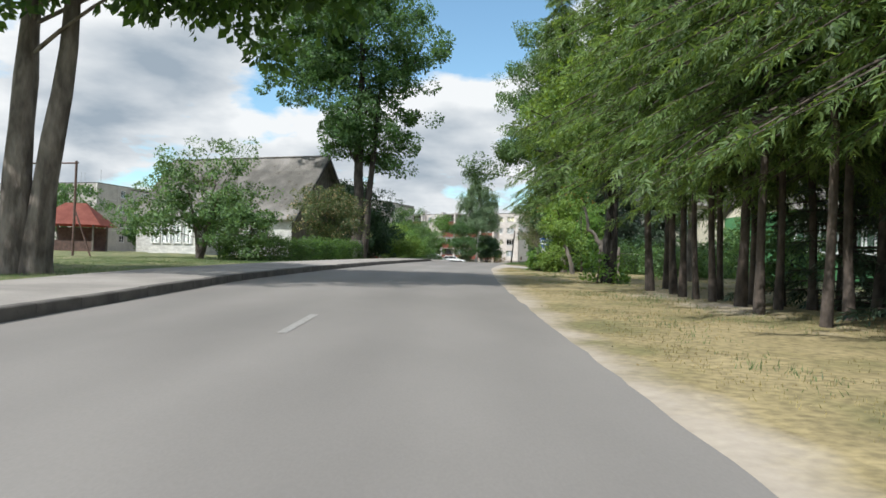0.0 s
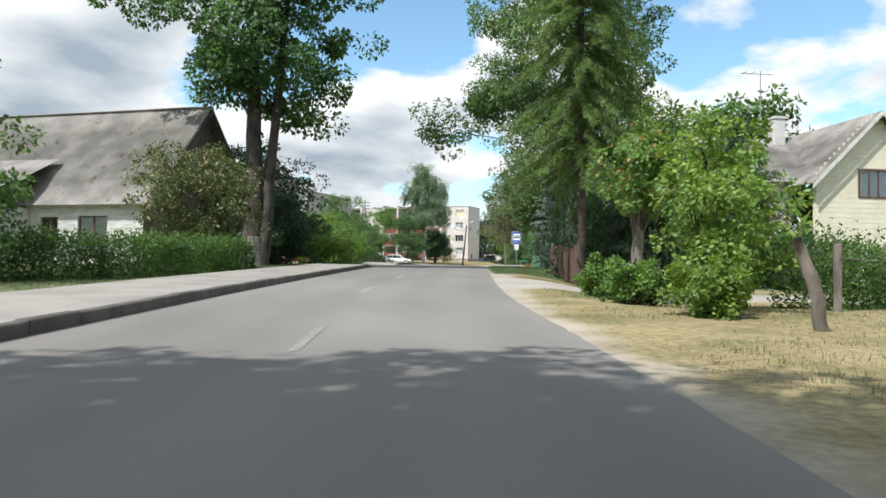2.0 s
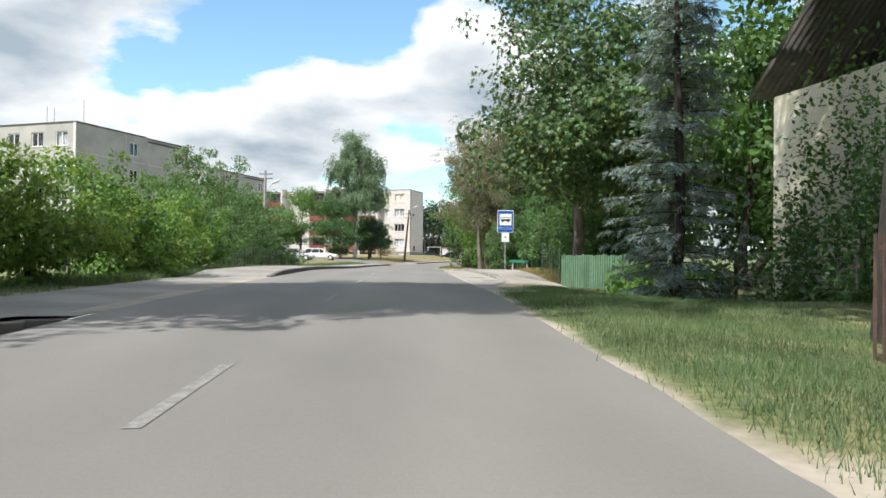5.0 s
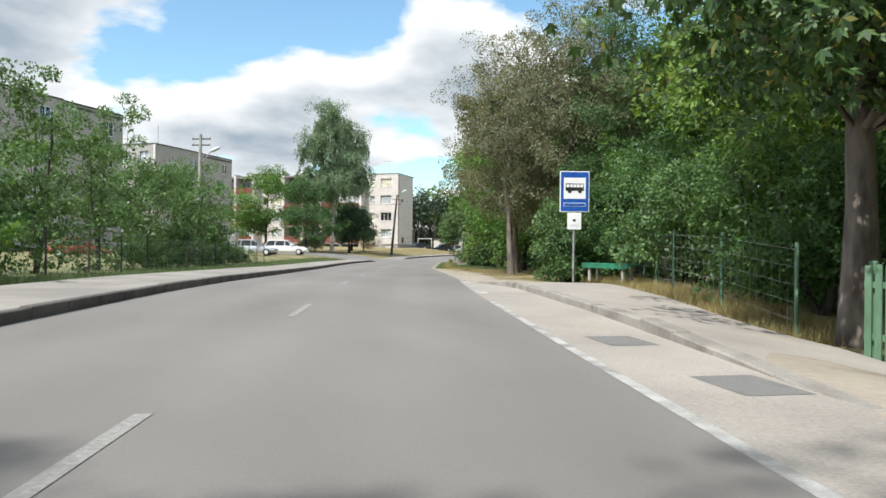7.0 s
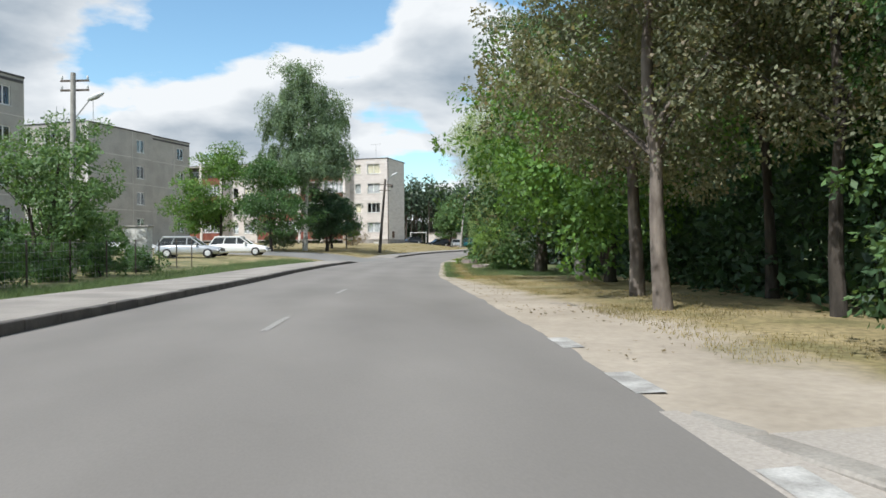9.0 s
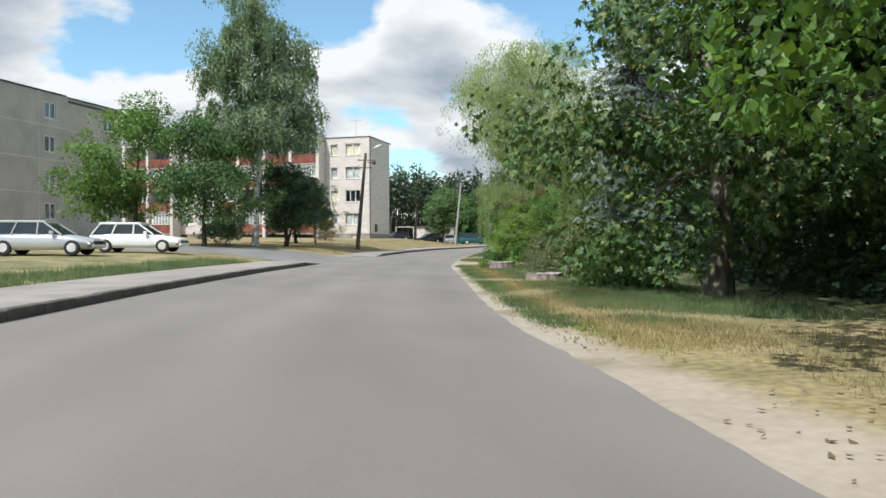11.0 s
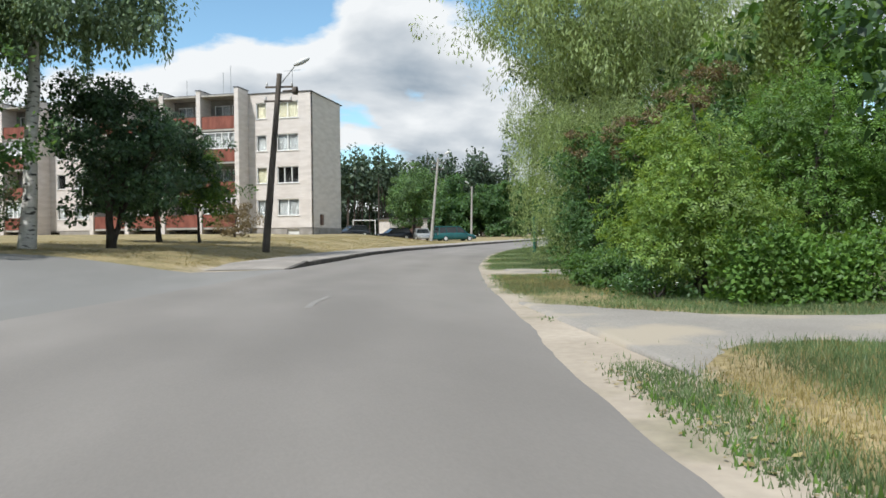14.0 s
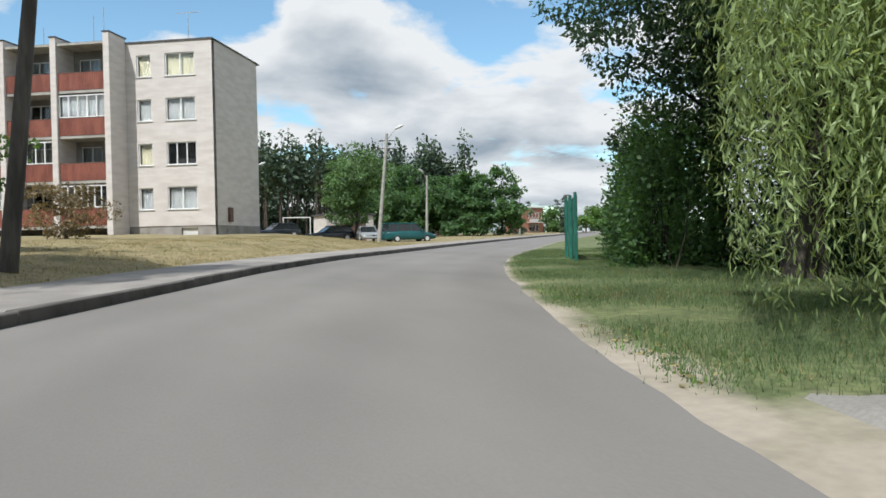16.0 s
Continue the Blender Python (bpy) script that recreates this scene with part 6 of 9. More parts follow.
def dots(name, label, xs, ys, h, size, material, seed):
    """Small flower heads on thin stalks in the grass."""
    rng = np.random.default_rng(seed)
    n = len(xs)
    p = np.stack([xs, ys, gz(xs, ys) + h * rng.uniform(0.6, 1.2, n)], -1)
    sets = [leaves(p, np.array([[math.cos(a), math.sin(a), 0.1]]) + 0 * p, np.array([[0, 0, 1.0]]) + rng.normal(size=(n, 3)) * 0.3, np.full(n, size), np.full(n, size * 0.7)) for a in np.linspace(0, 6.28, 6)[:5]]
    tagged(put(name, np_mesh(name, *join_arrays(sets)), material), label, "flowers", kind="stuff")


rng_d = np.random.default_rng(310)
dots("daisies", "small white daisies in the grass", rng_d.normal(19.5, 0.25, 26), rng_d.normal(131.3, 0.35, 26), 0.28, 0.022, M_WHITE, 311)
rose = broadleaf("rose_bush", "straggly rose bush with grey twigs", "shrub", 24.3, 141.7, [(0, 0, 0.7, 0.8, 0.8, 0.55), (0.7, -0.3, 0.6, 0.7, 0.7, 0.5)], 55, 40, 0.085, 0.22, L_APPLE, M_DEADWOOD, [(0.2, 0, 1.1, 0.014), (-0.3, 0.1, 1.0, 0.012), (0.7, -0.2, 1.0, 0.012)], seed=312, limb_count=18)
fl_v, fl_f = leaves(np.zeros((6, 3)), np.array([[math.cos(a), math.sin(a), 0.35] for a in np.linspace(0, 5.24, 6)]), np.array([[0, 0, 1.0]] * 6), np.full(6, 0.045), np.full(6, 0.036))
flower_mesh = np_mesh("flower", fl_v, fl_f)
rng_r = random.Random(14)
for k in range(16):
    ob = put("flower", flower_mesh, M_PETAL, rose, "yellow rose blossom" if k == 0 else "")
    a = rng_r.uniform(2.6, 5.8)
    ob.location = (0.35 + 0.8 * math.cos(a), -0.1 + 0.7 * math.sin(a), rng_r.uniform(0.6, 1.25))
    ob.rotation_euler = (rng_r.uniform(0.2, 0.9), 0, a + 1.57)
hedge("weed_bank", "low nettles and weeds at the edge of the grass", "weeds", [(19.4, 131.0), (20.4, 133.5), (21.6, 137.0)], 1.0, 0.35, L_ASH, 260, 0.08, 100, soft=1, ragged=0.35)
WILLOW = [(-4.6, -1.0, 10.4, 2.8, 3.0, 2.8), (-3.0, 0.4, 13.2, 3.0, 3.0, 2.4), (-0.6, 0, 10.0, 5.0, 5.0, 3.4), (-2.4, -2.6, 8.0, 3.4, 3.0, 2.4), (0.9, -3.4, 7.8, 3.6, 2.8, 2.6), (1.5, 2.2, 9.0, 3.0, 3.0, 2.4), (0, 0, 14.2, 3.4, 3.4, 2.0), (3.0, -1.5, 11.0, 3.2, 3.2, 2.6)]
WILLOW_SKIRT = [(-2.6, -2.6, 4.6, 1.4, 1.4, 1.2)] + 14 * [(-5.3, -5.0, 4.3, 1.1, 1.2, 1.0), (-4.2, -5.4, 4.2, 1.4, 1.2, 1.0), (-2.6, -5.6, 4.2, 1.6, 1.5, 1.1)]
weeping("willow_tree", "large weeping willow with yellow-green hanging shoots", 28.0, 148.0, WILLOW + WILLOW_SKIRT,
        4200, 66, 5.0, 0.105, L_WILLOW, M_BARK, [(-0.4, 0, 10, 0.32), (0.8, -0.6, 9, 0.22)], 101, aspect=0.17, clumps=1150, clump_per=48, broad=2.3,
        low=lambda px, py: 6.4 * (px < 18.2 + 0.68 * (py - 138.5)) + 4.6 * (1 - ramp(-0.2, 0.6, px - 18.2 - 0.76 * (py - 138.5))))
broadleaf("maple_tree", "dark maple beside the willow", "tree", 30.1, 152.8, [(-2.0, -1.6, 6.6, 2.0, 2.2, 1.7), (-0.5, 0, 6.8, 2.2, 2.4, 2.4), (-0.7, 0.2, 9.2, 2.1, 2.2, 2.2), (0.9, 0, 4.6, 1.9, 2.2, 1.7), (1.2, 0.5, 2.6, 1.7, 2.2, 1.6)], 300, 75, 0.17, 0.65, L_DARK, M_BARK_SHADE, [(-0.6, 0, 9, 0.2)], seed=102, limb_count=24)
broadleaf("wild_tree", "dark broadleaf trees behind the willow", "tree", 33.0, 144.0, [(1.5, 6.5, 5.5, 3.6, 4.0, 4.6), (0, 0, 5.5, 4.0, 4.6, 4.6), (0, -5, 5.5, 4, 4.6, 4.4), (0, -10, 5, 3.6, 4, 4)], 200, 36, 0.4, 1.0, L_MAPLE, None, [(0.2, 0, 7, 0.18), (0, -6, 7, 0.16)], seed=104, limb_count=20)
# thickets added in the hollow, dark leaf colour standing for deep shade
hedge("dark_thicket", "thicket under the willow, hollow's shade in its leaf colour", "shrub", [(28.6, 140.4), (29.4, 144.0), (30.4, 147.6), (31.6, 150.5)], 2.6, 4.2, L_DARK, 110, 0.2, 105, ragged=0.25, soft=0.7)
hedge("dark_thicket", "tall shrubs added under the willow, shade in their leaf colour", "shrub", [(28.9, 151.3), (31.0, 150.9), (33.4, 150.4)], 2.2, 5.4, L_DARK, 130, 0.18, 106, ragged=0.25, soft=0.7)
hedge("garden_thicket", "dark green thicket along the garden edge", "hedge", [(27.9, 151.4), (31.4, 157.6), (38.0, 166.0)], 2.2, 4.0, L_ASH, 130, 0.16, 103, ragged=0.2, soft=0.6)

# ---- distant trees ----
broadleaf("round_tree", "round green tree beside the parked cars", "tree", 32.6, 203.0, [(0, 0, 5.4, 2.5, 2.4, 2.9), (0.4, 0, 7.6, 1.7, 1.7, 1.8), (-0.5, 0, 3.8, 2.1, 2.1, 1.7)], 190, 45, 0.3, 0.75, L_APPLE, None, [(0.2, 0, 6, 0.17)], seed=111, limb_count=18)
FAR_TREES = [(43.5, 246, 10.0), (47.5, 243, 9.5), (51.5, 242, 10.5), (55.5, 240, 9.4), (59.0, 239, 10.0), (63.2, 238, 11.2), (49.5, 249, 11.5), (57.4, 246, 11.4), (61.6, 245, 10.4)]
for i, (x, y, h) in enumerate(FAR_TREES):
    broadleaf("far_tree", "distant dark green broadleaf tree", "tree", x, y, [(0, 0, h * 0.62, h * 0.27, h * 0.27, h * 0.34), (0.3, 0, h * 0.36, h * 0.3, h * 0.3, h * 0.26), (-0.3, -0.4, h * 0.16, h * 0.27, h * 0.27, h * 0.15)], 170, 30, 0.55, 0.75, L_ASH, None, [(0, 0, h * 0.7, 0.2)], seed=120 + i, limb_count=8, group="row of distant trees", z=3.0)
broadleaf("far_bush", "distant rounded green bush beside the road", "shrub", 100.0, 275.0, [(0, 0, 2.4, 4.0, 3.0, 2.3), (4.5, 0, 2.8, 4.2, 3.0, 2.6)], 110, 26, 0.7, 0.8, L_BRIGHT, None, [(0, 0, 3, 0.15)], seed=133, limb_count=8, z=3.0)
broadleaf("far_tree", "distant young green tree beside the brick house", "tree", 100.5, 290.0, [(0, 0, 3.6, 2.2, 2.2, 2.6), (0.3, 0, 1.8, 2.2, 2.2, 1.7)], 70, 26, 0.7, 0.8, L_MAPLE, None, [(0, 0, 4, 0.15)], seed=134, limb_count=8, z=3.0)
for i, (x, y, h) in enumerate([(88.0, 262, 7.2), (74.2, 256, 6.4), (118, 320, 9.5), (104.5, 312, 8.5)]):
    spruce("far_spruce", "small distant dark green spruce", x, y, h, 0.4, h * 0.24, 10, 6, 0.2, 0.9, L_PINE, M_BARK_RED, 0.12, 140 + i, "distant spruces", z=3.0)
def pine_wood():
    """A far wood: many thin trunks and loose dark crowns in one object."""
    rng = np.random.default_rng(150)
    wood, pts = [], []
    for i in range(190):
        x, y = rng.uniform(8, 64), rng.uniform(250, 300)
        h = rng.uniform(12, 18)
        wood.append(tube_arrays(np.linspace([x, y, 2.5], [x + rng.normal(0, 0.4), y, 2.5 + h], 4), [0.16, 0.14, 0.1, 0.03], 5))
        n = 220
        e = unit(rng.normal(size=(n, 3))) * rng.uniform(0.3, 1, (n, 1)) * np.array([1.9, 1.9, h * 0.3])
        pts.append(e + np.array([x, y, 2.5 + h * 0.74]))
        pts.append(unit(rng.normal(size=(150, 3))) * rng.uniform(0.3, 1, (150, 1)) * np.array([2.4, 2.4, 3.4]) + np.array([x, y + 8 + rng.uniform(0, 10), 6.0]))
    p = np.concatenate(pts)
    n = len(p)
    L = rng.uniform(0.5, 1.1, n)
    lv, lf = leaves(p, rng.normal(size=(n, 3)), rng.normal(size=(n, 3)) + np.array([0, 0, 0.8]), L, L * 0.6)
    root = thing("pine_wood", "distant pine wood with thin bare trunks", "wood", kind="stuff")
    put("trunks", np_mesh("trunks", *join_arrays(wood)), M_BARK_RED, root)
    put("crowns", np_mesh("crowns", lv, lf), L_PINE, root)


pine_wood()


def tree_belt():
    """Low far woods that close the view all round."""
    rng = np.random.default_rng(160)
    pts = []
    for a in np.arange(0, 360, 0.9):
        R = rng.uniform(330, 420)
        c = np.array([20 + R * math.cos(radians(a)), 100 + R * math.sin(radians(a)), 1.5])
        h = rng.uniform(6, 11) if math.sin(radians(a)) > 0 else rng.uniform(8, 14)
        n = 80
        e = unit(rng.normal(size=(n, 3))) * rng.uniform(0.4, 1, (n, 1)) * np.array([5.0, 5.0, h * 0.5])
        pts.append(e + c + np.array([0, 0, h * 0.5]))
    p = np.concatenate(pts)
    n = len(p)
    L = rng.uniform(1.6, 3.2, n)
    lv, lf = leaves(p, rng.normal(size=(n, 3)), rng.normal(size=(n, 3)) + np.array([0, 0, 0.8]), L, L * 0.7)
    tagged(put("far_woods", np_mesh("far_woods", lv, lf), L_PINE), "low belt of far woods on the horizon", "wood", kind="stuff")


tree_belt()

# ---- grass ----
def scatter(n, y0, y1, d0, d1, left, seed, where=None):
    rng = np.random.default_rng(seed)
    y = rng.uniform(y0, y1, n)
    d = d0 + (d1 - d0) * rng.uniform(0, 1, n) ** 1.3
    x = xl(y) - d if left else xr(y) + d
    k = np.ones(n, bool)
    if not left and d1 > 1:
        k &= ~on_drive(x, y)
    patch = np.sin(x * 1.7 + 2 * np.sin(y * 0.6)) + np.sin(y * 1.3 + x * 0.5)
    k &= patch + np.random.default_rng(seed).normal(0, 0.5, n) > (-1.6 if where is None else where)
    return x[k], y[k]


tufts("grass_verge", "dry yellow grass tufts on the verge", *scatter(9000, 2, 47, 0.7, 8, False, 201, -0.6), 0.032, L_DRY, 202)
tufts("grass_lawn", "short green grass on the garden side", *scatter(9000, 2, 62, 1.2, 11, False, 203, 0.0), 0.05, L_GRASS, 204)
tufts("grass_shade", "long green grass beside the fence", *scatter(7500, 46, 60, 0.4, 4.6, False, 205), 0.08, L_GRASS, 206, 8, 0.15, wide=0.0036)
tufts("grass_corner_shade", "long green grass before the lay-by", *scatter(2200, 59.5, 62.8, 1.3, 5.0, False, 243, -1.2), 0.08, L_GRASS, 244, 8, 0.15, wide=0.0036)
tufts("grass_fence", "long dry grass at the foot of the wire fence", *scatter(2800, 70.5, 84, 3.7, 5.2, False, 207), 0.2, L_DRY, 208)
tufts("grass_willows", "thin dry grass under the willows", *scatter(4500, 84, 112, 1.4, 4, False, 209, -0.3), 0.05, L_DRY, 210)
tufts("grass_bank", "uneven green grass on the bank", *scatter(26000, 104, 128, 1.5, 5, False, 211, -0.9), 0.07, L_GRASS, 212, 9, 0.16, wide=0.0036)
tufts("grass_edge", "low green weeds and grass along the edge of the street", *scatter(6500, 104, 128, 0.42, 0.85, False, 241, -0.7), 0.045, L_GRASS, 242, 8, 0.09, wide=0.0045)
tufts("grass_bank_dry", "dry seeded grass on the bank", *scatter(9000, 102, 128, 0.75, 2.6, False, 213, -0.9), 0.06, L_DRY, 214, 8, 0.12, wide=0.0032)
tufts("grass_corner", "fresh green grass beside the street", *scatter(36000, 128, 166, 0.5, 6, False, 215, -0.9), 0.06, L_GRASS, 216, 8, 0.17, wide=0.0038)
tufts("grass_left", "green grass behind the footway", *scatter(14000, 12, 62, 2.6, 12, True, 217), 0.07, L_GRASS, 218)
tufts("grass_left_fence", "long grass along the garden fence", *scatter(11000, 62, 130, 2.6, 5.2, True, 219), 0.2, L_GRASS, 220)
tufts("grass_field", "parched mown grass before the flats", *scatter(12000, 145, 185, 2.7, 14, True, 221), 0.06, L_DRY, 222)
tufts("weeds_strip", "broad-leaved weeds in a strip between road and drive", *scatter(420, 122.5, 143.5, 0.3, 0.5, False, 223, 0.1), 0.028, L_GRASS, 224, 9, 0.05, "weeds", 0.011)
tufts("grass_corner_dry", "dry seeded grass among the green", *scatter(6000, 128, 166, 0.5, 6, False, 225, 0.2), 0.06, L_DRY, 226)
tufts("grass_tall_dry", "tall straw-coloured grass between the drives", *scatter(2600, 131.5, 138.3, 0.5, 2.2, False, 228, -0.3), 0.065, L_DRY, 229, 6, 0.12)
tufts("verge_weeds", "broad-leaved weeds along the edge of the street", *scatter(700, 100, 150, 0.3, 1.05, False, 227, 0.3), 0.05, L_BRIGHT, 228, 8, 0.07, "weeds", 0.012)


def litter(name, label, xs, ys, size, material, seed):
    """Dry fallen leaves lying flat."""
    rng = np.random.default_rng(seed)
    n = len(xs)
    p = np.stack([xs, ys, np.maximum(gz(xs, ys), road_z(ys)) + rng.uniform(0.012, 0.03, n)], -1)
    ax = rng.normal(size=(n, 3)) * np.array([1, 1, 0.12])
    L = size * rng.uniform(0.6, 1.4, n)
    tagged(put(name, np_mesh(name, *leaves(p, ax, np.array([[0, 0, 1.0]]) + rng.normal(size=(n, 3)) * 0.25, L, L * 0.6)), material), label, "leaf litter", kind="stuff")


litter("leaf_litter", "dry fallen leaves along the edge of the street", *scatter(2600, 104, 160, 0.2, 1.05, False, 330, -0.4), 0.045, L_DRY, 331)
litter("leaf_litter", "brown twigs and leaves under the spruces", *scatter(1500, 4, 36, 0.3, 4.5, False, 332, -0.4), 0.032, L_SMOKE, 333)
litter("leaf_litter", "brown leaves on the bare earth under the willows", *scatter(1800, 84, 104, 0.2, 5.5, False, 334, -0.4), 0.05, L_SMOKE, 335)

# ---- buildings ----
def holed_wall(name, L, H, holes, depth, material, parent, z0=0.0, x0=0.0, y=0.0, label="", m=None):
    """An upright wall in the plane y, with openings (xa, xb, za, zb) and their reveals, depth metres thick inwards (to -y)."""
    xs = sorted({x0, x0 + L, *[h[0] for h in holes], *[h[1] for h in holes]})
    zs = sorted({z0, z0 + H, *[h[2] for h in holes], *[h[3] for h in holes]})
    bm = bmesh.new()

    def quad(*pts):
        bm.faces.new([bm.verts.new(p) for p in pts])

    for xa, xb in zip(xs, xs[1:]):
        for za, zb in zip(zs, zs[1:]):
            cx, cz = (xa + xb) / 2, (za + zb) / 2
            if any(h[0] < cx < h[1] and h[2] < cz < h[3] for h in holes):
                continue
            quad((xa, y, za), (xa, y, zb), (xb, y, zb), (xb, y, za))
            quad((xa, y - depth, za), (xb, y - depth, za), (xb, y - depth, zb), (xa, y - depth, zb))
    for xa, xb, za, zb in holes:
        quad((xa, y, za), (xb, y, za), (xb, y - depth, za), (xa, y - depth, za))
        quad((xa, y, zb), (xa, y - depth, zb), (xb, y - depth, zb), (xb, y, zb))
        quad((xa, y, za), (xa, y - depth, za), (xa, y - depth, zb), (xa, y, zb))
        quad((xb, y, za), (xb, y, zb), (xb, y - depth, zb), (xb, y - depth, za))
    bmesh.ops.remove_doubles(bm, verts=bm.verts, dist=0.001)
    if m is not None:
        bmesh.ops.transform(bm, matrix=m, verts=bm.verts)
    return part(name, bm, material, parent, label)


def window(parent, xa, xb, za, zb, y, panes=2, curtain=None, m=None, sill=True, bar=0.07, transom=0.0, frame_mat=None):
    """Frame, mullions, glass, sill and a curtain, set in an opening; outward is +y."""
    m = m or Matrix()
    cuts = [xa + bar] + [xa + (xb - xa) * i / panes for i in range(1, panes)] + [xb - bar]
    lights = []
    for i, (a, b) in enumerate(zip(cuts, cuts[1:])):
        a, b = a + (bar * 0.55 if i else 0), b - (bar * 0.55 if i < panes - 1 else 0)
        zc = za + (zb - za) * transom
        lights += [(a, b, za + bar, zc - bar / 2), (a, b, zc + bar / 2, zb - bar)] if transom else [(a, b, za + bar, zb - bar)]
    win = holed_wall("window", xb - xa, zb - za, lights, 0.06, frame_mat or M_WHITE, parent, za, xa, y - 0.07, m=m)
    for a, b, c, d in lights:
        g = boxes([(a - 0.01, b + 0.01, y - 0.105, y - 0.095, c - 0.01, d + 0.01)])
        bmesh.ops.transform(g, matrix=m, verts=g.verts)
        if m.determinant() < 0:
            bmesh.ops.reverse_faces(g, faces=g.faces)
        pane = part("pane", g, M_GLASS, win)
        pane.visible_shadow = False
    if sill:
        s = boxes([(xa - 0.06, xb + 0.06, y - 0.08, y + 0.07, za - 0.045, za - 0.005)])
        bmesh.ops.transform(s, matrix=m, verts=s.verts)
        part("sill", s, M_LAMP, win)
    if curtain is not None:
        n = 20
        u = np.linspace(xa + bar, xb - bar, n)
        v = [(q, y - 0.26 + 0.02 * math.sin(i * 1.9), z) for i, q in enumerate(u) for z in (za, zb)]
        f = [(2 * i, 2 * i + 1, 2 * i + 3, 2 * i + 2) for i in range(n - 1)]
        me = np_mesh("curtain", v, f)
        me.transform(m)
        put("curtain", me, curtain, win)
    return win


def frame_of(x, y, z, way):
    """A building's axes: local x along way on plan, local y to the right-hand outside."""
    d = Vector((way[0], way[1], 0)).normalized()
    return Matrix(((d.x, -d.y, 0, x), (d.y, d.x, 0, y), (0, 0, 1, z), (0, 0, 0, 1)))


STOREY = 3.03
rngb = random.Random(12)


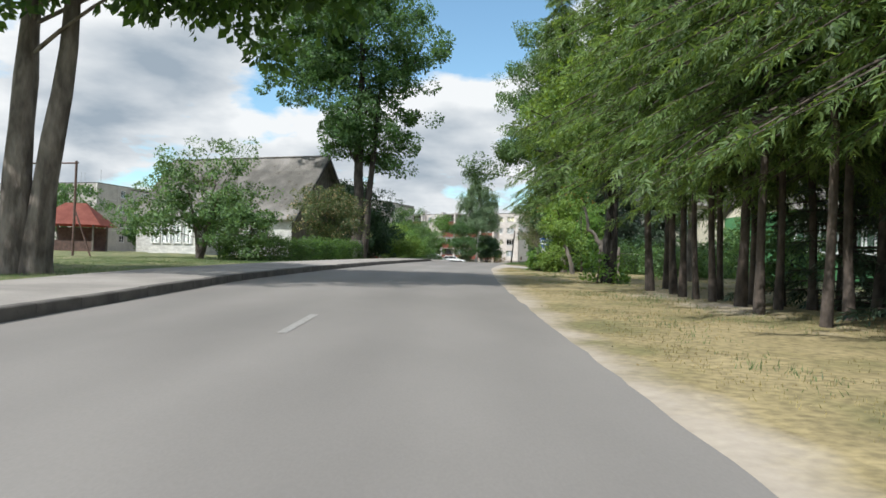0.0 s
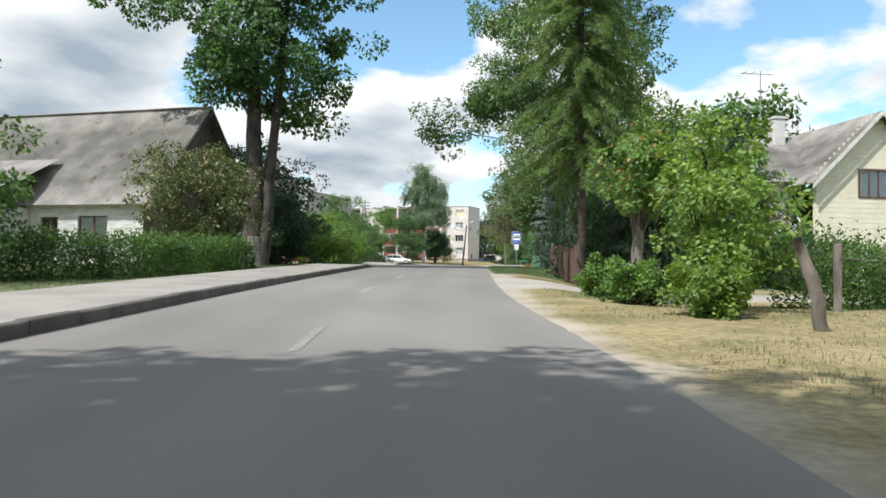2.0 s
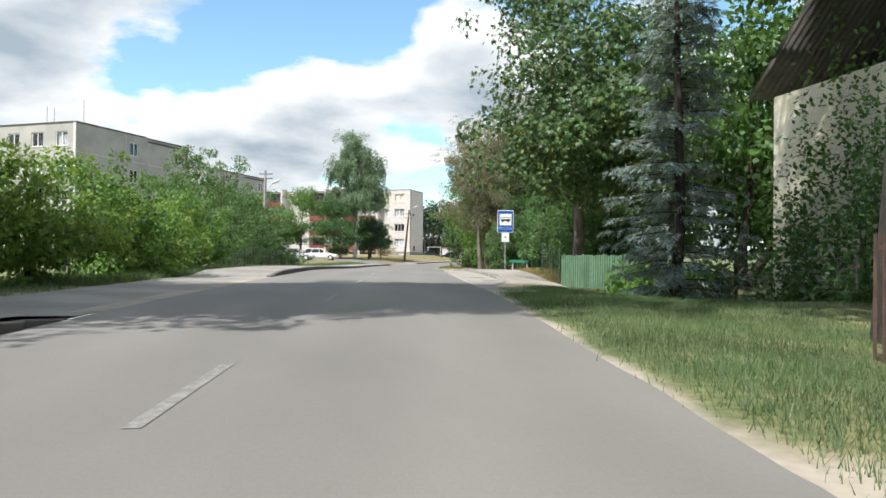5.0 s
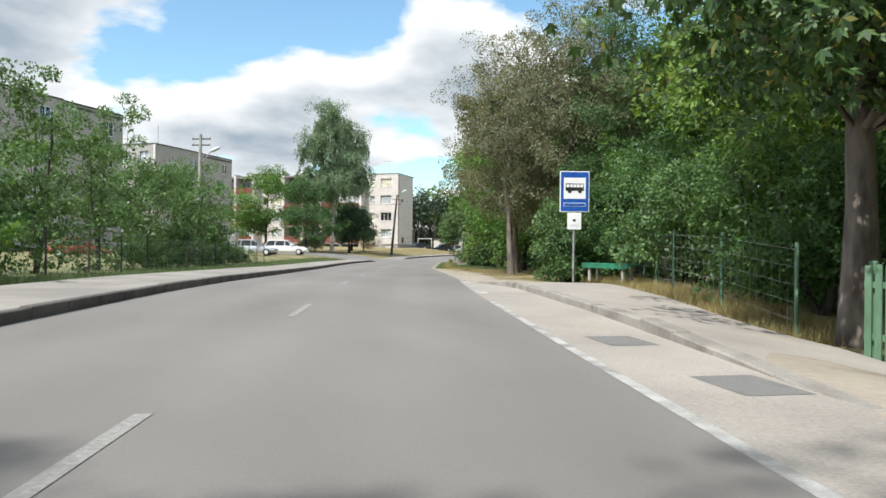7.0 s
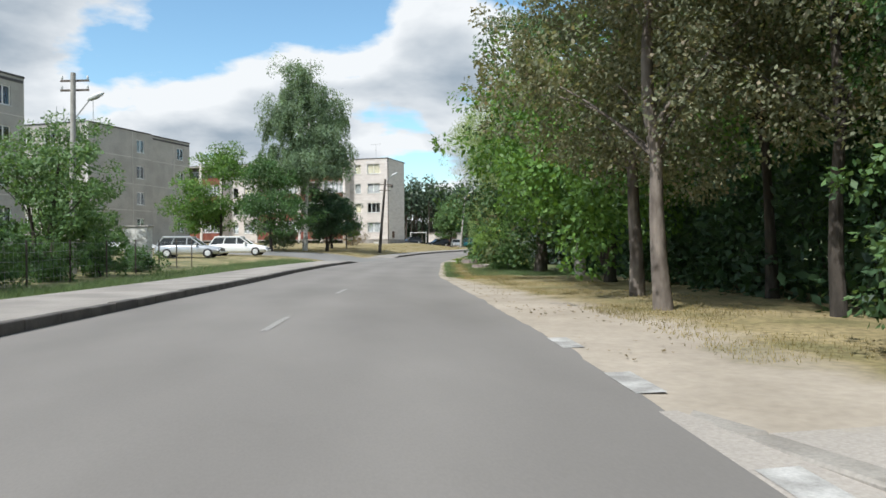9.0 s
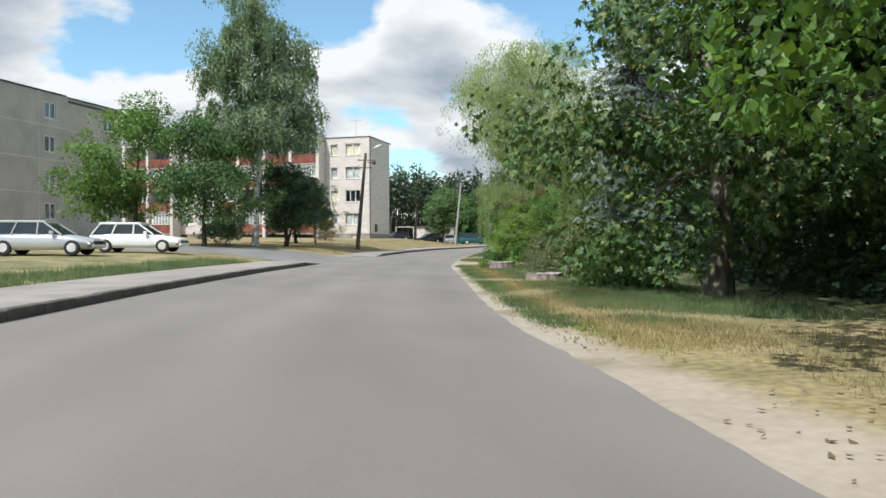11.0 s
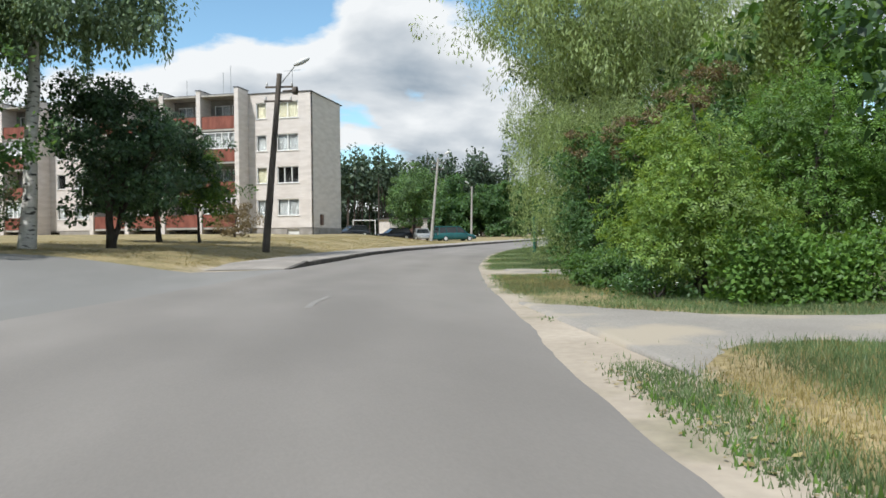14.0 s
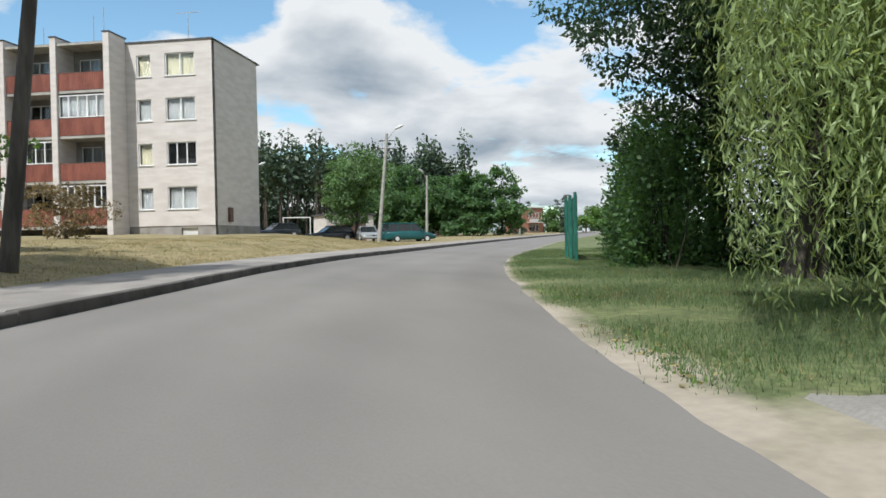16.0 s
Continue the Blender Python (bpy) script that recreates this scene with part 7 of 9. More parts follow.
def flats_white():
    """The white brick block with rust-red balconies."""
    root = thing("apartment_building", "white silicate-brick four-storey block with rust-red balconies", "apartment building")
    root.matrix_world = frame_of(19.8, 189.3, 2.72, (-0.878, 0.478))
    H, D = 13.3, 7.4
    flat_w, bay, nb = 6.5, 3.9, 4
    sections, x = [], 0.0
    for kind in ("flat", "bays", "flat", "bays", "flat"):
        w = flat_w if kind == "flat" else bay * nb
        sections.append((kind, x, x + w))
        x += w
    L = x
    holes, wins = [], []
    for kind, a, b in sections:
        for k in range(4):
            z = 1.88 + STOREY * k
            if kind == "flat":
                wins.append((a + 1.25, a + 3.42, z, z + 1.55, 2))
                wins.append((a + 4.45, a + 5.5, z, z + 1.5, 1))
            else:
                for i in range(nb):
                    c = a + bay * i
                    wins.append((c + 0.6, c + 1.5, z - 0.75, z + 1.45, 1))
                    wins.append((c + 1.7, c + 3.3, z, z + 1.45, 2))
    for i in range(6):
        holes.append((1.3 + i * 8.7, 2.5 + i * 8.7, 0.12, 0.6))
    walls = [w[:4] for w in wins]
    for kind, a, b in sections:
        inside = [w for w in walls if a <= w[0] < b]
        holed_wall("wall", b - a, H - 0.75, inside, 0.38, M_BRICK_W if kind == "flat" else M_RECESS_SHADE, root, 0.75, a, label="white brick front wall" if kind == "flat" else "wall behind the balconies, recess shade in its colour")
    holed_wall("plinth", L, 0.75, holes, 0.3, M_PLINTH, root, 0.0, y=-0.05, label="grey plastered plinth")
    for i, h in enumerate(holes):
        part("vent", boxes([(h[0], h[1], -0.25, -0.2, h[2], h[3])]), M_INNER_SHADE if i % 2 else M_OLDWHITE, root)
    # other walls, roof, parapet
    part("wall", boxes([(0, 0.38, -D, -0.38, 0.75, H)]), M_BRICK_W, root, "plain brick end wall")
    part("plinth", boxes([(-0.03, 0.35, -D, -0.35, 0, 0.75)]), M_PLINTH, root)
    part("wall", boxes([(0.38, L, -D - 0.38, -D, 0, H), (L - 0.38, L, -D, -0.38, 0, H)]), M_BRICK_W, root)
    # solid block in place of rooms, its colour gives their shade
    part("core", boxes([(0.7, L - 0.7, -D + 0.4, -0.75, 0.2, H - 0.7)]), M_INNER_SHADE, root, "added solid block, the rooms' shade in its colour")
    part("roof", boxes([(0.1, L - 0.1, -D, -0.1, H - 0.55, H - 0.35)]), M_ROOFEDGE, root)
    part("parapet", boxes([(-0.07, L + 0.07, -0.2, 0.07, H, H + 0.1), (-0.07, 0.25, -D - 0.45, -0.2, H, H + 0.1)]), M_ROOFEDGE, root, "dark sheet roof edge")
    for a, b, za, zb, n in wins:
        cur = rngb.choice([M_CURTAIN, M_CURTAIN, M_CURTAIN_Y, M_CURTAIN, None, M_CURTAIN])
        window(root, a, b, za, zb, 0.0, n if b - a < 1.8 else rngb.choice([2, 2, 3]), cur, transom=0.0)
    # fins and balconies
    for kind, a, b in sections:
        if kind != "bays":
            continue
        for i in range(nb + 1):
            c = a + bay * i
            wfin = 0.22
            part("fin", boxes([(c - wfin, c + wfin, 0.003, 1.9, 0.05, H + (0.35 if i in (0, nb) else 0.2))], bevel=0.02), M_BRICK_W, root, "white brick fin wall between balconies")
            part("fin_cap", boxes([(c - wfin - 0.04, c + wfin + 0.04, -0.1, 1.95, H + (0.352 if i in (0, nb) else 0.202), H + (0.42 if i in (0, nb) else 0.27))]), M_ROOFEDGE, root)
        for i in range(nb):
            xa, xb = a + bay * i + 0.23, a + bay * (i + 1) - 0.23
            part("balcony_roof", boxes([(xa, xb, 0.004, 1.75, H - 0.35, H - 0.2)]), M_CONCRETE, root)
            part("balcony_roof_edge", boxes([(xa - 0.0, xb + 0.0, -0.4, 1.2, H - 0.19, H - 0.02)]), M_ROOFEDGE, root)
            for k in range(4):
                z = 0.78 + STOREY * k
                bal = part("balcony", boxes([(xa, xb, 0.004, 1.7, z - 0.12, z + 0.06)]), M_CONCRETE, root, "concrete balcony slab")
                n, rib = 26, []
                for q in range(n):
                    u0, u1 = xa + (xb - xa) * q / n, xa + (xb - xa) * (q + 1) / n
                    rib += [(u0 + 0.004, 1.70), (u0 + 0.02, 1.73), (u1 - 0.02, 1.73), (u1 - 0.004, 1.70)]
                rib += [(xb, 1.66), (xa, 1.66)]
                k2 = len(rib)
                rv = [(a, b, c) for a, b in rib for c in (z + 0.08, z + 1.22)]
                rf = [(2 * q, 2 * ((q + 1) % k2), 2 * ((q + 1) % k2) + 1, 2 * q + 1) for q in range(k2)]
                put("balustrade", np_mesh("balustrade", rv, rf), M_RED, bal, "rust-red ribbed balcony front")
                part("rail", boxes([(xa, xb, 1.63, 1.74, z + 1.225, z + 1.27)]), M_FENCE_BROWN, bal)
                if (i + k) % 2 == 0 and k < 3:
                    window(bal, xa, xb, z + 1.275, z + 2.78, 1.76, 7 if k == 0 else 5, rngb.choice([M_CURTAIN, None]), sill=False, bar=0.07)
    # electric box, aerials
    part("meter_box", boxes([(-0.2, 0.0, -2.4, -1.9, 1.0, 2.0)], bevel=0.02), M_FENCE_BROWN, root)
    for x, h in ((2.7, 2.6), (9.2, 3.4), (10.0, 2.8), (14, 2.2), (20, 2.4), (30, 2.6)):
        bm = boxes([(x - 0.02, x + 0.02, -2.02, -1.98, H - 0.4, H + h), (x - 0.9, x + 0.9, -2.015, -1.985, H + h - 0.1, H + h - 0.06)] if x in (2.7, 30) else [(x - 0.02, x + 0.02, -2.02, -1.98, H - 0.4, H + h)])
        part("aerial", bm, M_STEEL, root)


flats_white()


def flats_grey(x, y, z, way, D, L, label):
    """A grey panel block: lit front with windows, blank-ish end in two leaves with panel seams."""
    root = thing("apartment_building", label, "apartment building", group="grey panel blocks")
    root.matrix_world = frame_of(x, y, z, way)
    H, cols = 13.3, int(L / 3.2)
    wins = [(1.0 + 3.2 * i, 2.6 + 3.2 * i, 1.9 + STOREY * k, 3.4 + STOREY * k) for i in range(cols) for k in range(4)]
    holed_wall("wall", L, H, wins, 0.3, M_PANEL, root, label="grey panel front wall")
    for i, w in enumerate(wins):
        window(root, *w, 0.0, 2, rngb.choice([M_CURTAIN, None, M_CURTAIN]), bar=0.09)
    # end wall: built in its own axes, outward along -x
    m = Matrix.Rotation(radians(90), 4, "Z")
    half = D * 0.56
    for a, b, set_back in ((0.0, half, 0.0), (half, D, 0.35)):
        ew = [(b - 2.5, b - 1.2, 1.9 + STOREY * k, 3.4 + STOREY * k) for k in range(4)]
        # a wall facing -x: local x of the wall runs along -y of the block
        mm = Matrix.Translation((set_back, 0, 0)) @ Matrix(((0, -1, 0, 0), (-1, 0, 0, 0), (0, 0, 1, 0), (0, 0, 0, 1)))
        holed_wall("wall", b - a, H, ew, 0.25, M_PANEL, root, x0=a, m=mm, label="grey panel end wall")
        for w in ew:
            window(root, *w, 0.0, 2, rngb.choice([M_CURTAIN, None, None, None]), m=mm, bar=0.09)
        part("roof_edge", boxes([(set_back - 0.08, set_back + 0.3, -b, -a, H, H + 0.14)]), M_ROOFEDGE, root)
        seams = [(set_back - 0.03, set_back - 0.004, -b, -a, 1.2 + STOREY * k, 1.27 + STOREY * k) for k in range(1, 4)] + [(set_back - 0.03, set_back - 0.004, -(b - 3.2), -(b - 3.13), 0, H)]
        part("seam", boxes(seams), M_PANEL_SEAM, root, "pale joint between panels")
    part("corner_strip", boxes([(-0.03, 0.3, -0.02, 0.03, 0, H)]), M_PANEL_SEAM, root)
    part("wall", boxes([(0.5, L, -D, -D + 0.3, 0, H), (L - 0.3, L, -D + 0.3, -0.3, 0, H)]), M_PANEL, root)
    part("wall", boxes([(0.0, 0.35, -half - 0.3, -half - 0.002, 0, H)]), M_PANEL, root)
    part("roof", boxes([(0.3, L - 0.2, -D + 0.1, -0.2, H - 0.4, H - 0.2)]), M_ROOFEDGE, root)
    part("parapet", boxes([(0.31, L, -0.28, 0.06, H, H + 0.14)]), M_ROOFEDGE, root)
    part("core", boxes([(0.95, L - 0.5, -D + 0.4, -0.7, 0.2, H - 0.5)]), M_INNER_SHADE, root, "added solid block, the rooms' shade in its colour")
    for x, h in ((2, 3.0), (6, 2.4), (7, 2.6)):
        part("aerial", boxes([(x - 0.025, x + 0.025, -3.02, -2.97, H - 0.3, H + h)]), M_STEEL, root)


flats_grey(-22.4, 123.2, 2.3, (-0.885, 0.466), 18.0, 34, "grey concrete-panel four-storey block behind the gardens")
flats_grey(-15.4, 160.2, 2.5, (-0.885, 0.466), 17.7, 30, "grey concrete-panel four-storey block beyond the parking place")
flats_grey(-68, 140, 2.3, (-0.95, 0.31), 16, 40, "distant grey concrete-panel four-storey block")


def corrugated(L, W, pitch_len, wave=0.18, amp=0.03, rows=3):
    """A corrugated roof slope in lapped rows, one skin: x along the ridge, y down the slope."""
    n = int(L / wave * 4)
    u = np.linspace(0, L, n)
    z = amp * np.sin(u / wave * 2 * np.pi)
    lines = []
    for r in range(rows):
        lines.append(np.stack([u, np.full(n, W * r / rows), z], -1))
        lines.append(np.stack([u, np.full(n, W * (r + 1) / rows - 0.004), z + 0.035], -1))
    v = np.concatenate(lines)
    i, j = np.meshgrid(np.arange(2 * rows - 1), np.arange(n - 1), indexing="ij")
    a = (i * n + j).ravel()
    return v, np.stack([a, a + 1, a + n + 1, a + n], -1)


def slope(name, parent, origin, along, down, L, W, material, label="", rows=3):
    """Lays a corrugated slope with its upper edge at origin, along a way, falling along down."""
    x, y = Vector(along).normalized(), Vector(down).normalized()
    z = x.cross(y)
    if z.z < 0:
        z = -z
    m = Matrix(((x.x, y.x, z.x, origin[0]), (x.y, y.y, z.y, origin[1]), (x.z, y.z, z.z, origin[2]), (0, 0, 0, 1)))
    me = np_mesh(name, *corrugated(L, W, W, rows=rows))
    me.transform(m)
    return put(name, smooth_mesh(me), material, parent, label)


def gable_wall(name, parent, y_half, eave, ridge, x, material, thick=0.2, label="", holes=()):
    bm = bmesh.new()
    pts = [(-y_half, 0), (y_half, 0), (y_half, eave), (0, ridge), (-y_half, eave)]
    f = [bm.verts.new((x, p, q)) for p, q in pts]
    b = [bm.verts.new((x + thick, p, q)) for p, q in pts]
    bm.faces.new(f)
    bm.faces.new(b[::-1])
    for i in range(5):
        j = (i + 1) % 5
        bm.faces.new([f[i], b[i], b[j], f[j]])
    bmesh.ops.recalc_face_normals(bm, faces=bm.faces)
    return part(name, bm, material, parent, label)


def old_house():
    """The small white wooden house under a steep grey slate roof."""
    root = thing("old_house", "small white board house under a steep grey slate roof", "house")
    root.matrix_world = frame_of(-9.4, 55.6, 1.25, (-0.94, 0.34))
    half, eave, ridge, L = 4.4, 3.2, 8.0, 14.0
    # local +y is the side that faces the street garden
    run = math.hypot(half + 0.45, (ridge - eave) * (half + 0.45) / half)
    fall = (ridge - eave) / half
    slope("roof", root, (-0.45, 0, ridge + 0.08), (1, 0, 0), (0, 1, -fall), L + 0.9, run, M_SLATE, "weathered grey corrugated slate", 4)
    slope("roof", root, (-0.45, 0, ridge + 0.08), (1, 0, 0), (0, -1, -fall), L + 0.9, run, M_SLATE, "weathered grey corrugated slate", 4)
    part("ridge_cap", boxes([(-0.47, L + 0.47, -0.14, 0.14, ridge + 0.1, ridge + 0.17)], bevel=0.03), M_SLATE, root)
    wins = [(1.9, 3.5, 0.85, 2.35), (4.6, 5.6, 0.9, 2.3)]
    holed_wall("wall", L, eave, wins, 0.2, M_OLDWHITE, root, y=half, label="white weathered board wall")
    for w in wins:
        window(root, *w, half, 2, None, frame_mat=M_FENCE_BROWN)
    bm = bmesh.new()
    for k in range(20):
        for a, b in ((0.02, wins[0][0]), (wins[0][1], wins[1][0]), (wins[1][1], L - 0.02)) if 0.8 < k * 0.155 < 2.35 else ((0.02, L - 0.02),):
            box_into(bm, a, b, half + 0.003, half + 0.022, 0.08 + k * 0.155, 0.08 + k * 0.155 + 0.13)
    part("cladding", bm, M_OLDWHITE, root)
    gable_wall("gable", root, half, eave, ridge, 0.0, M_DEADWOOD, label="bare grey board gable")
    gable_wall("gable", root, half, eave, ridge, L - 0.2, M_DEADWOOD)
    part("wall", boxes([(0.2, L - 0.2, -half, -half + 0.2, 0, eave)]), M_OLDWHITE, root)
    for sy in (1, -1):
        for i in range(2):
            bm = bmesh.new()
            x = -0.5 + i * (L + 0.95)
            v = [bm.verts.new(p) for p in ((x, 0, ridge + 0.05), (x, sy * (half + 0.45), ridge + 0.05 - fall * (half + 0.45)), (x, sy * (half + 0.45), ridge - 0.17 - fall * (half + 0.45)), (x, 0, ridge - 0.17))]
            w = [bm.verts.new((q.co.x + 0.05, q.co.y, q.co.z)) for q in v]
            bm.faces.new(v), bm.faces.new(w[::-1])
            for a in range(4):
                bm.faces.new([v[a], w[a], w[(a + 1) % 4], v[(a + 1) % 4]])
            part("bargeboard", bm, M_ROOFEDGE, root, "dark bargeboard")
    # porch wing with its own lower roof
    porch = part("porch", boxes([(6.2, 10.4, half + 0.03, half + 2.6, 0, 2.7)]), M_OLDWHITE, root, "white porch wing")
    slope("porch_roof", root, (5.9, half - 1.4, 5.2), (1, 0, 0), (0, 1, -0.56), 4.8, 4.9, M_SLATE, "", 2)
    for k in range(4):
        window(porch, 6.5 + k * 0.95, 7.3 + k * 0.95, 0.9, 2.3, half + 2.78, 2, None, sill=False)


old_house()


def cream_house():
    """The two-storey cream house with a cross gable."""
    root = thing("cream_house", "two-storey cream-sided house under grey slate roofs", "house")
    root.matrix_world = frame_of(23.0, 54.6, 1.0, (1.0, 0.05))
    # local y here points away from the street side, so mirror with a half turn: build outward along -y
    m = Matrix.Rotation(math.pi, 4, "Z")
    W, eave, ridge = 3.0, 5.6, 9.0
    wins = [(-2.42 + 0.9, -0.62 + 0.9, 4.6, 6.0)]
    bm = bmesh.new()
    # clapboards over the gable front
    n = 34
    for k in range(n):
        z = k * (ridge / n)
        half = 3.4 if z < eave else 3.4 * (ridge - z) / (ridge - eave)
        if half < 0.15:
            continue
        spans = [(-half, half)]
        if 4.45 < z < 6.05:
            spans = [(-half, -1.0), (0.85, half)]
        for a, b in spans:
            if b > a:
                box_into(bm, 2.7 + a, 2.7 + b, -0.06, -0.03 + 0.012 * (k % 2), z, z + ridge / n - 0.012)
    part("cladding", bm, M_CREAM, root, "cream clapboards")
    gw = bmesh.new()
    pts = [(-3.4, 0), (3.4, 0), (3.4, eave), (0, ridge), (-3.4, eave)]
    f = [gw.verts.new((2.7 + p, -0.025, q)) for p, q in pts]
    b = [gw.verts.new((2.7 + p, 0.2, q)) for p, q in pts]
    gw.faces.new(f), gw.faces.new(b[::-1])
    for i in range(5):
        gw.faces.new([f[i], b[i], b[(i + 1) % 5], f[(i + 1) % 5]])
    bmesh.ops.recalc_face_normals(gw, faces=gw.faces)
    part("gable", gw, M_CREAM, root)
    fr = boxes([(1.72, 3.52, -0.1, -0.03, 4.5, 4.6), (1.72, 3.52, -0.1, -0.03, 5.95, 6.05), (1.72, 1.82, -0.1, -0.03, 4.6, 5.95), (3.42, 3.52, -0.1, -0.03, 4.6, 5.95), (2.32, 2.38, -0.09, -0.03, 4.6, 5.95), (2.86, 2.92, -0.09, -0.03, 4.6, 5.95)])
    wn_ = part("window", fr, M_FENCE_BROWN, root)
    part("pane", boxes([(1.82, 3.42, -0.045, -0.038, 4.6, 5.95)]), M_GLASS, wn_)
    part("curtain", boxes([(1.9, 3.35, -0.034, -0.028, 4.62, 5.93)]), M_CURTAIN, wn_)
    k = (ridge - eave) / 3.4
    for s in (1, -1):
        slope("roof", root, (2.7, -0.6, ridge + 0.08), (0, 1, 0), (s, 0, -k), 8, math.hypot(3.95, 3.95 * k), M_SLATE, "grey corrugated slate", 3)
        bb = bmesh.new()
        v = [bb.verts.new(p) for p in ((2.7, -0.66, ridge + 0.08), (2.7 + s * 3.95, -0.66, ridge + 0.08 - 3.95 * k), (2.7 + s * 3.95, -0.66, ridge - 0.16 - 3.95 * k), (2.7, -0.66, ridge - 0.16))]
        w = [bb.verts.new((q.co.x, q.co.y + 0.05, q.co.z)) for q in v]
        bb.faces.new(v), bb.faces.new(w[::-1])
        for a in range(4):
            bb.faces.new([v[a], w[a], w[(a + 1) % 4], v[(a + 1) % 4]])
        part("bargeboard", bb, M_OLDWHITE, root)
    # main range running off beside it
    bm = bmesh.new()
    for kx in range(24):
        box_into(bm, -9.2, -0.72, 2.0, 2.03 + 0.012 * (kx % 2), kx * 0.23, kx * 0.23 + 0.215)
    part("cladding", bm, M_CREAM, root)
    part("wall", boxes([(-9.2, -0.7, 2.035, 8.0, 0, 5.4)]), M_CREAM, root)
    for a in (-8.6, -6.4, -4.2):
        fr = boxes([(a, a + 1.2, 1.93, 1.99, 3.3, 3.4), (a, a + 1.2, 1.93, 1.99, 4.75, 4.85), (a, a + 0.1, 1.93, 1.99, 3.4, 4.75), (a + 1.1, a + 1.2, 1.93, 1.99, 3.4, 4.75), (a + 0.57, a + 0.63, 1.93, 1.99, 3.4, 4.75)])
        q = part("window", fr, M_FENCE_BROWN, root)
        part("pane", boxes([(a + 0.1, a + 1.1, 1.98, 1.988, 3.4, 4.75)]), M_GLASS, q)
        part("curtain", boxes([(a + 0.12, a + 1.08, 1.99, 1.995, 3.4, 4.75)]), M_CURTAIN, q)
    slope("roof", root, (-9.6, 5.0, 8.4), (1, 0, 0), (0, -1, -0.85), 12.4, 4.6, M_SLATE, "grey corrugated slate", 3)
    slope("roof", root, (-9.6, 5.0, 8.4), (1, 0, 0), (0, 1, -0.85), 12.4, 4.6, M_SLATE, "", 3)
    slope("porch_roof", root, (-10.0, 2.0, 3.0), (1, 0, 0), (0, -1, -0.5), 3.0, 1.6, M_SLATE, "", 1)
    part("chimney", boxes([(-0.1, 0.6, 4.6, 5.3, 7.6, 9.6), (-0.16, 0.66, 4.54, 5.36, 9.6, 9.75)], bevel=0.02), M_PANEL_SEAM, root, "pale plastered chimney")
    part("aerial", boxes([(-1.4, -1.36, 3.98, 4.02, 7.5, 12.2), (-2.6, -0.6, 3.985, 4.015, 12.0, 12.04), (-2.4, -2.37, 3.7, 4.3, 12.045, 12.07), (-1.9, -1.87, 3.7, 4.3, 12.045, 12.07)]), M_STEEL, root, "tall television aerial")


cream_house()


def green_house():
    """The green-sided cottage behind the spruces."""
    root = thing("green_house", "green-sided cottage with a glazed white veranda", "house", (15.2, 31.2, 0.75), 6)
    W, H = 8.0, 3.2
    bm = bmesh.new()
    for k in range(8):
        box_into(bm, 0, W, -0.03, 0.0 + 0.014 * (k % 2), k * 0.16, k * 0.16 + 0.145)
    part("cladding", bm, M_GREENSIDE, root, "green weatherboards")
    part("wall", boxes([(0, W, 0.03, 6, 0, 1.28), (0, W, 0.4, 6, 1.29, H)]), M_GREENSIDE, root)
    for i in range(7):
        a = 0.1 + i * 1.1
        fr = boxes([(a, a + 1.0, -0.02, 0.05, 1.3, 1.4), (a, a + 1.0, -0.02, 0.05, 2.9, 3.0), (a, a + 0.08, -0.02, 0.05, 1.4, 2.9), (a + 0.92, a + 1.0, -0.02, 0.05, 1.4, 2.9), (a + 0.46, a + 0.54, -0.02, 0.05, 1.4, 2.9), (a + 0.08, a + 0.46, -0.015, 0.04, 2.4, 2.46), (a + 0.54, a + 0.92, -0.015, 0.04, 2.4, 2.46)])
        w = part("window", fr, M_WHITE, root)
        part("pane", boxes([(a + 0.05, a + 0.95, 0.012, 0.02, 1.35, 2.95)]), M_GLASS, w)
    slope("roof", root, (-0.4, 3.0, 5.2), (1, 0, 0), (0, -1, -0.58), W + 0.8, 4.1, M_SLATE, "grey slate roof", 3)
    slope("roof", root, (-0.4, 3.0, 5.2), (1, 0, 0), (0, 1, -0.58), W + 0.8, 4.1, M_SLATE, "", 3)
    for x in (0.0, W - 0.15):
        bm = bmesh.new()
        f = [bm.verts.new((x, p, q)) for p, q in ((0.05, 3.2), (5.95, 3.2), (3.0, 5.1))]
        b = [bm.verts.new((x + 0.15, v.co.y, v.co.z)) for v in f]
        bm.faces.new(f), bm.faces.new(b[::-1])
        for i in range(3):
            bm.faces.new([f[i], b[i], b[(i + 1) % 3], f[(i + 1) % 3]])
        part("gable", bm, M_CREAM, root)


green_house()


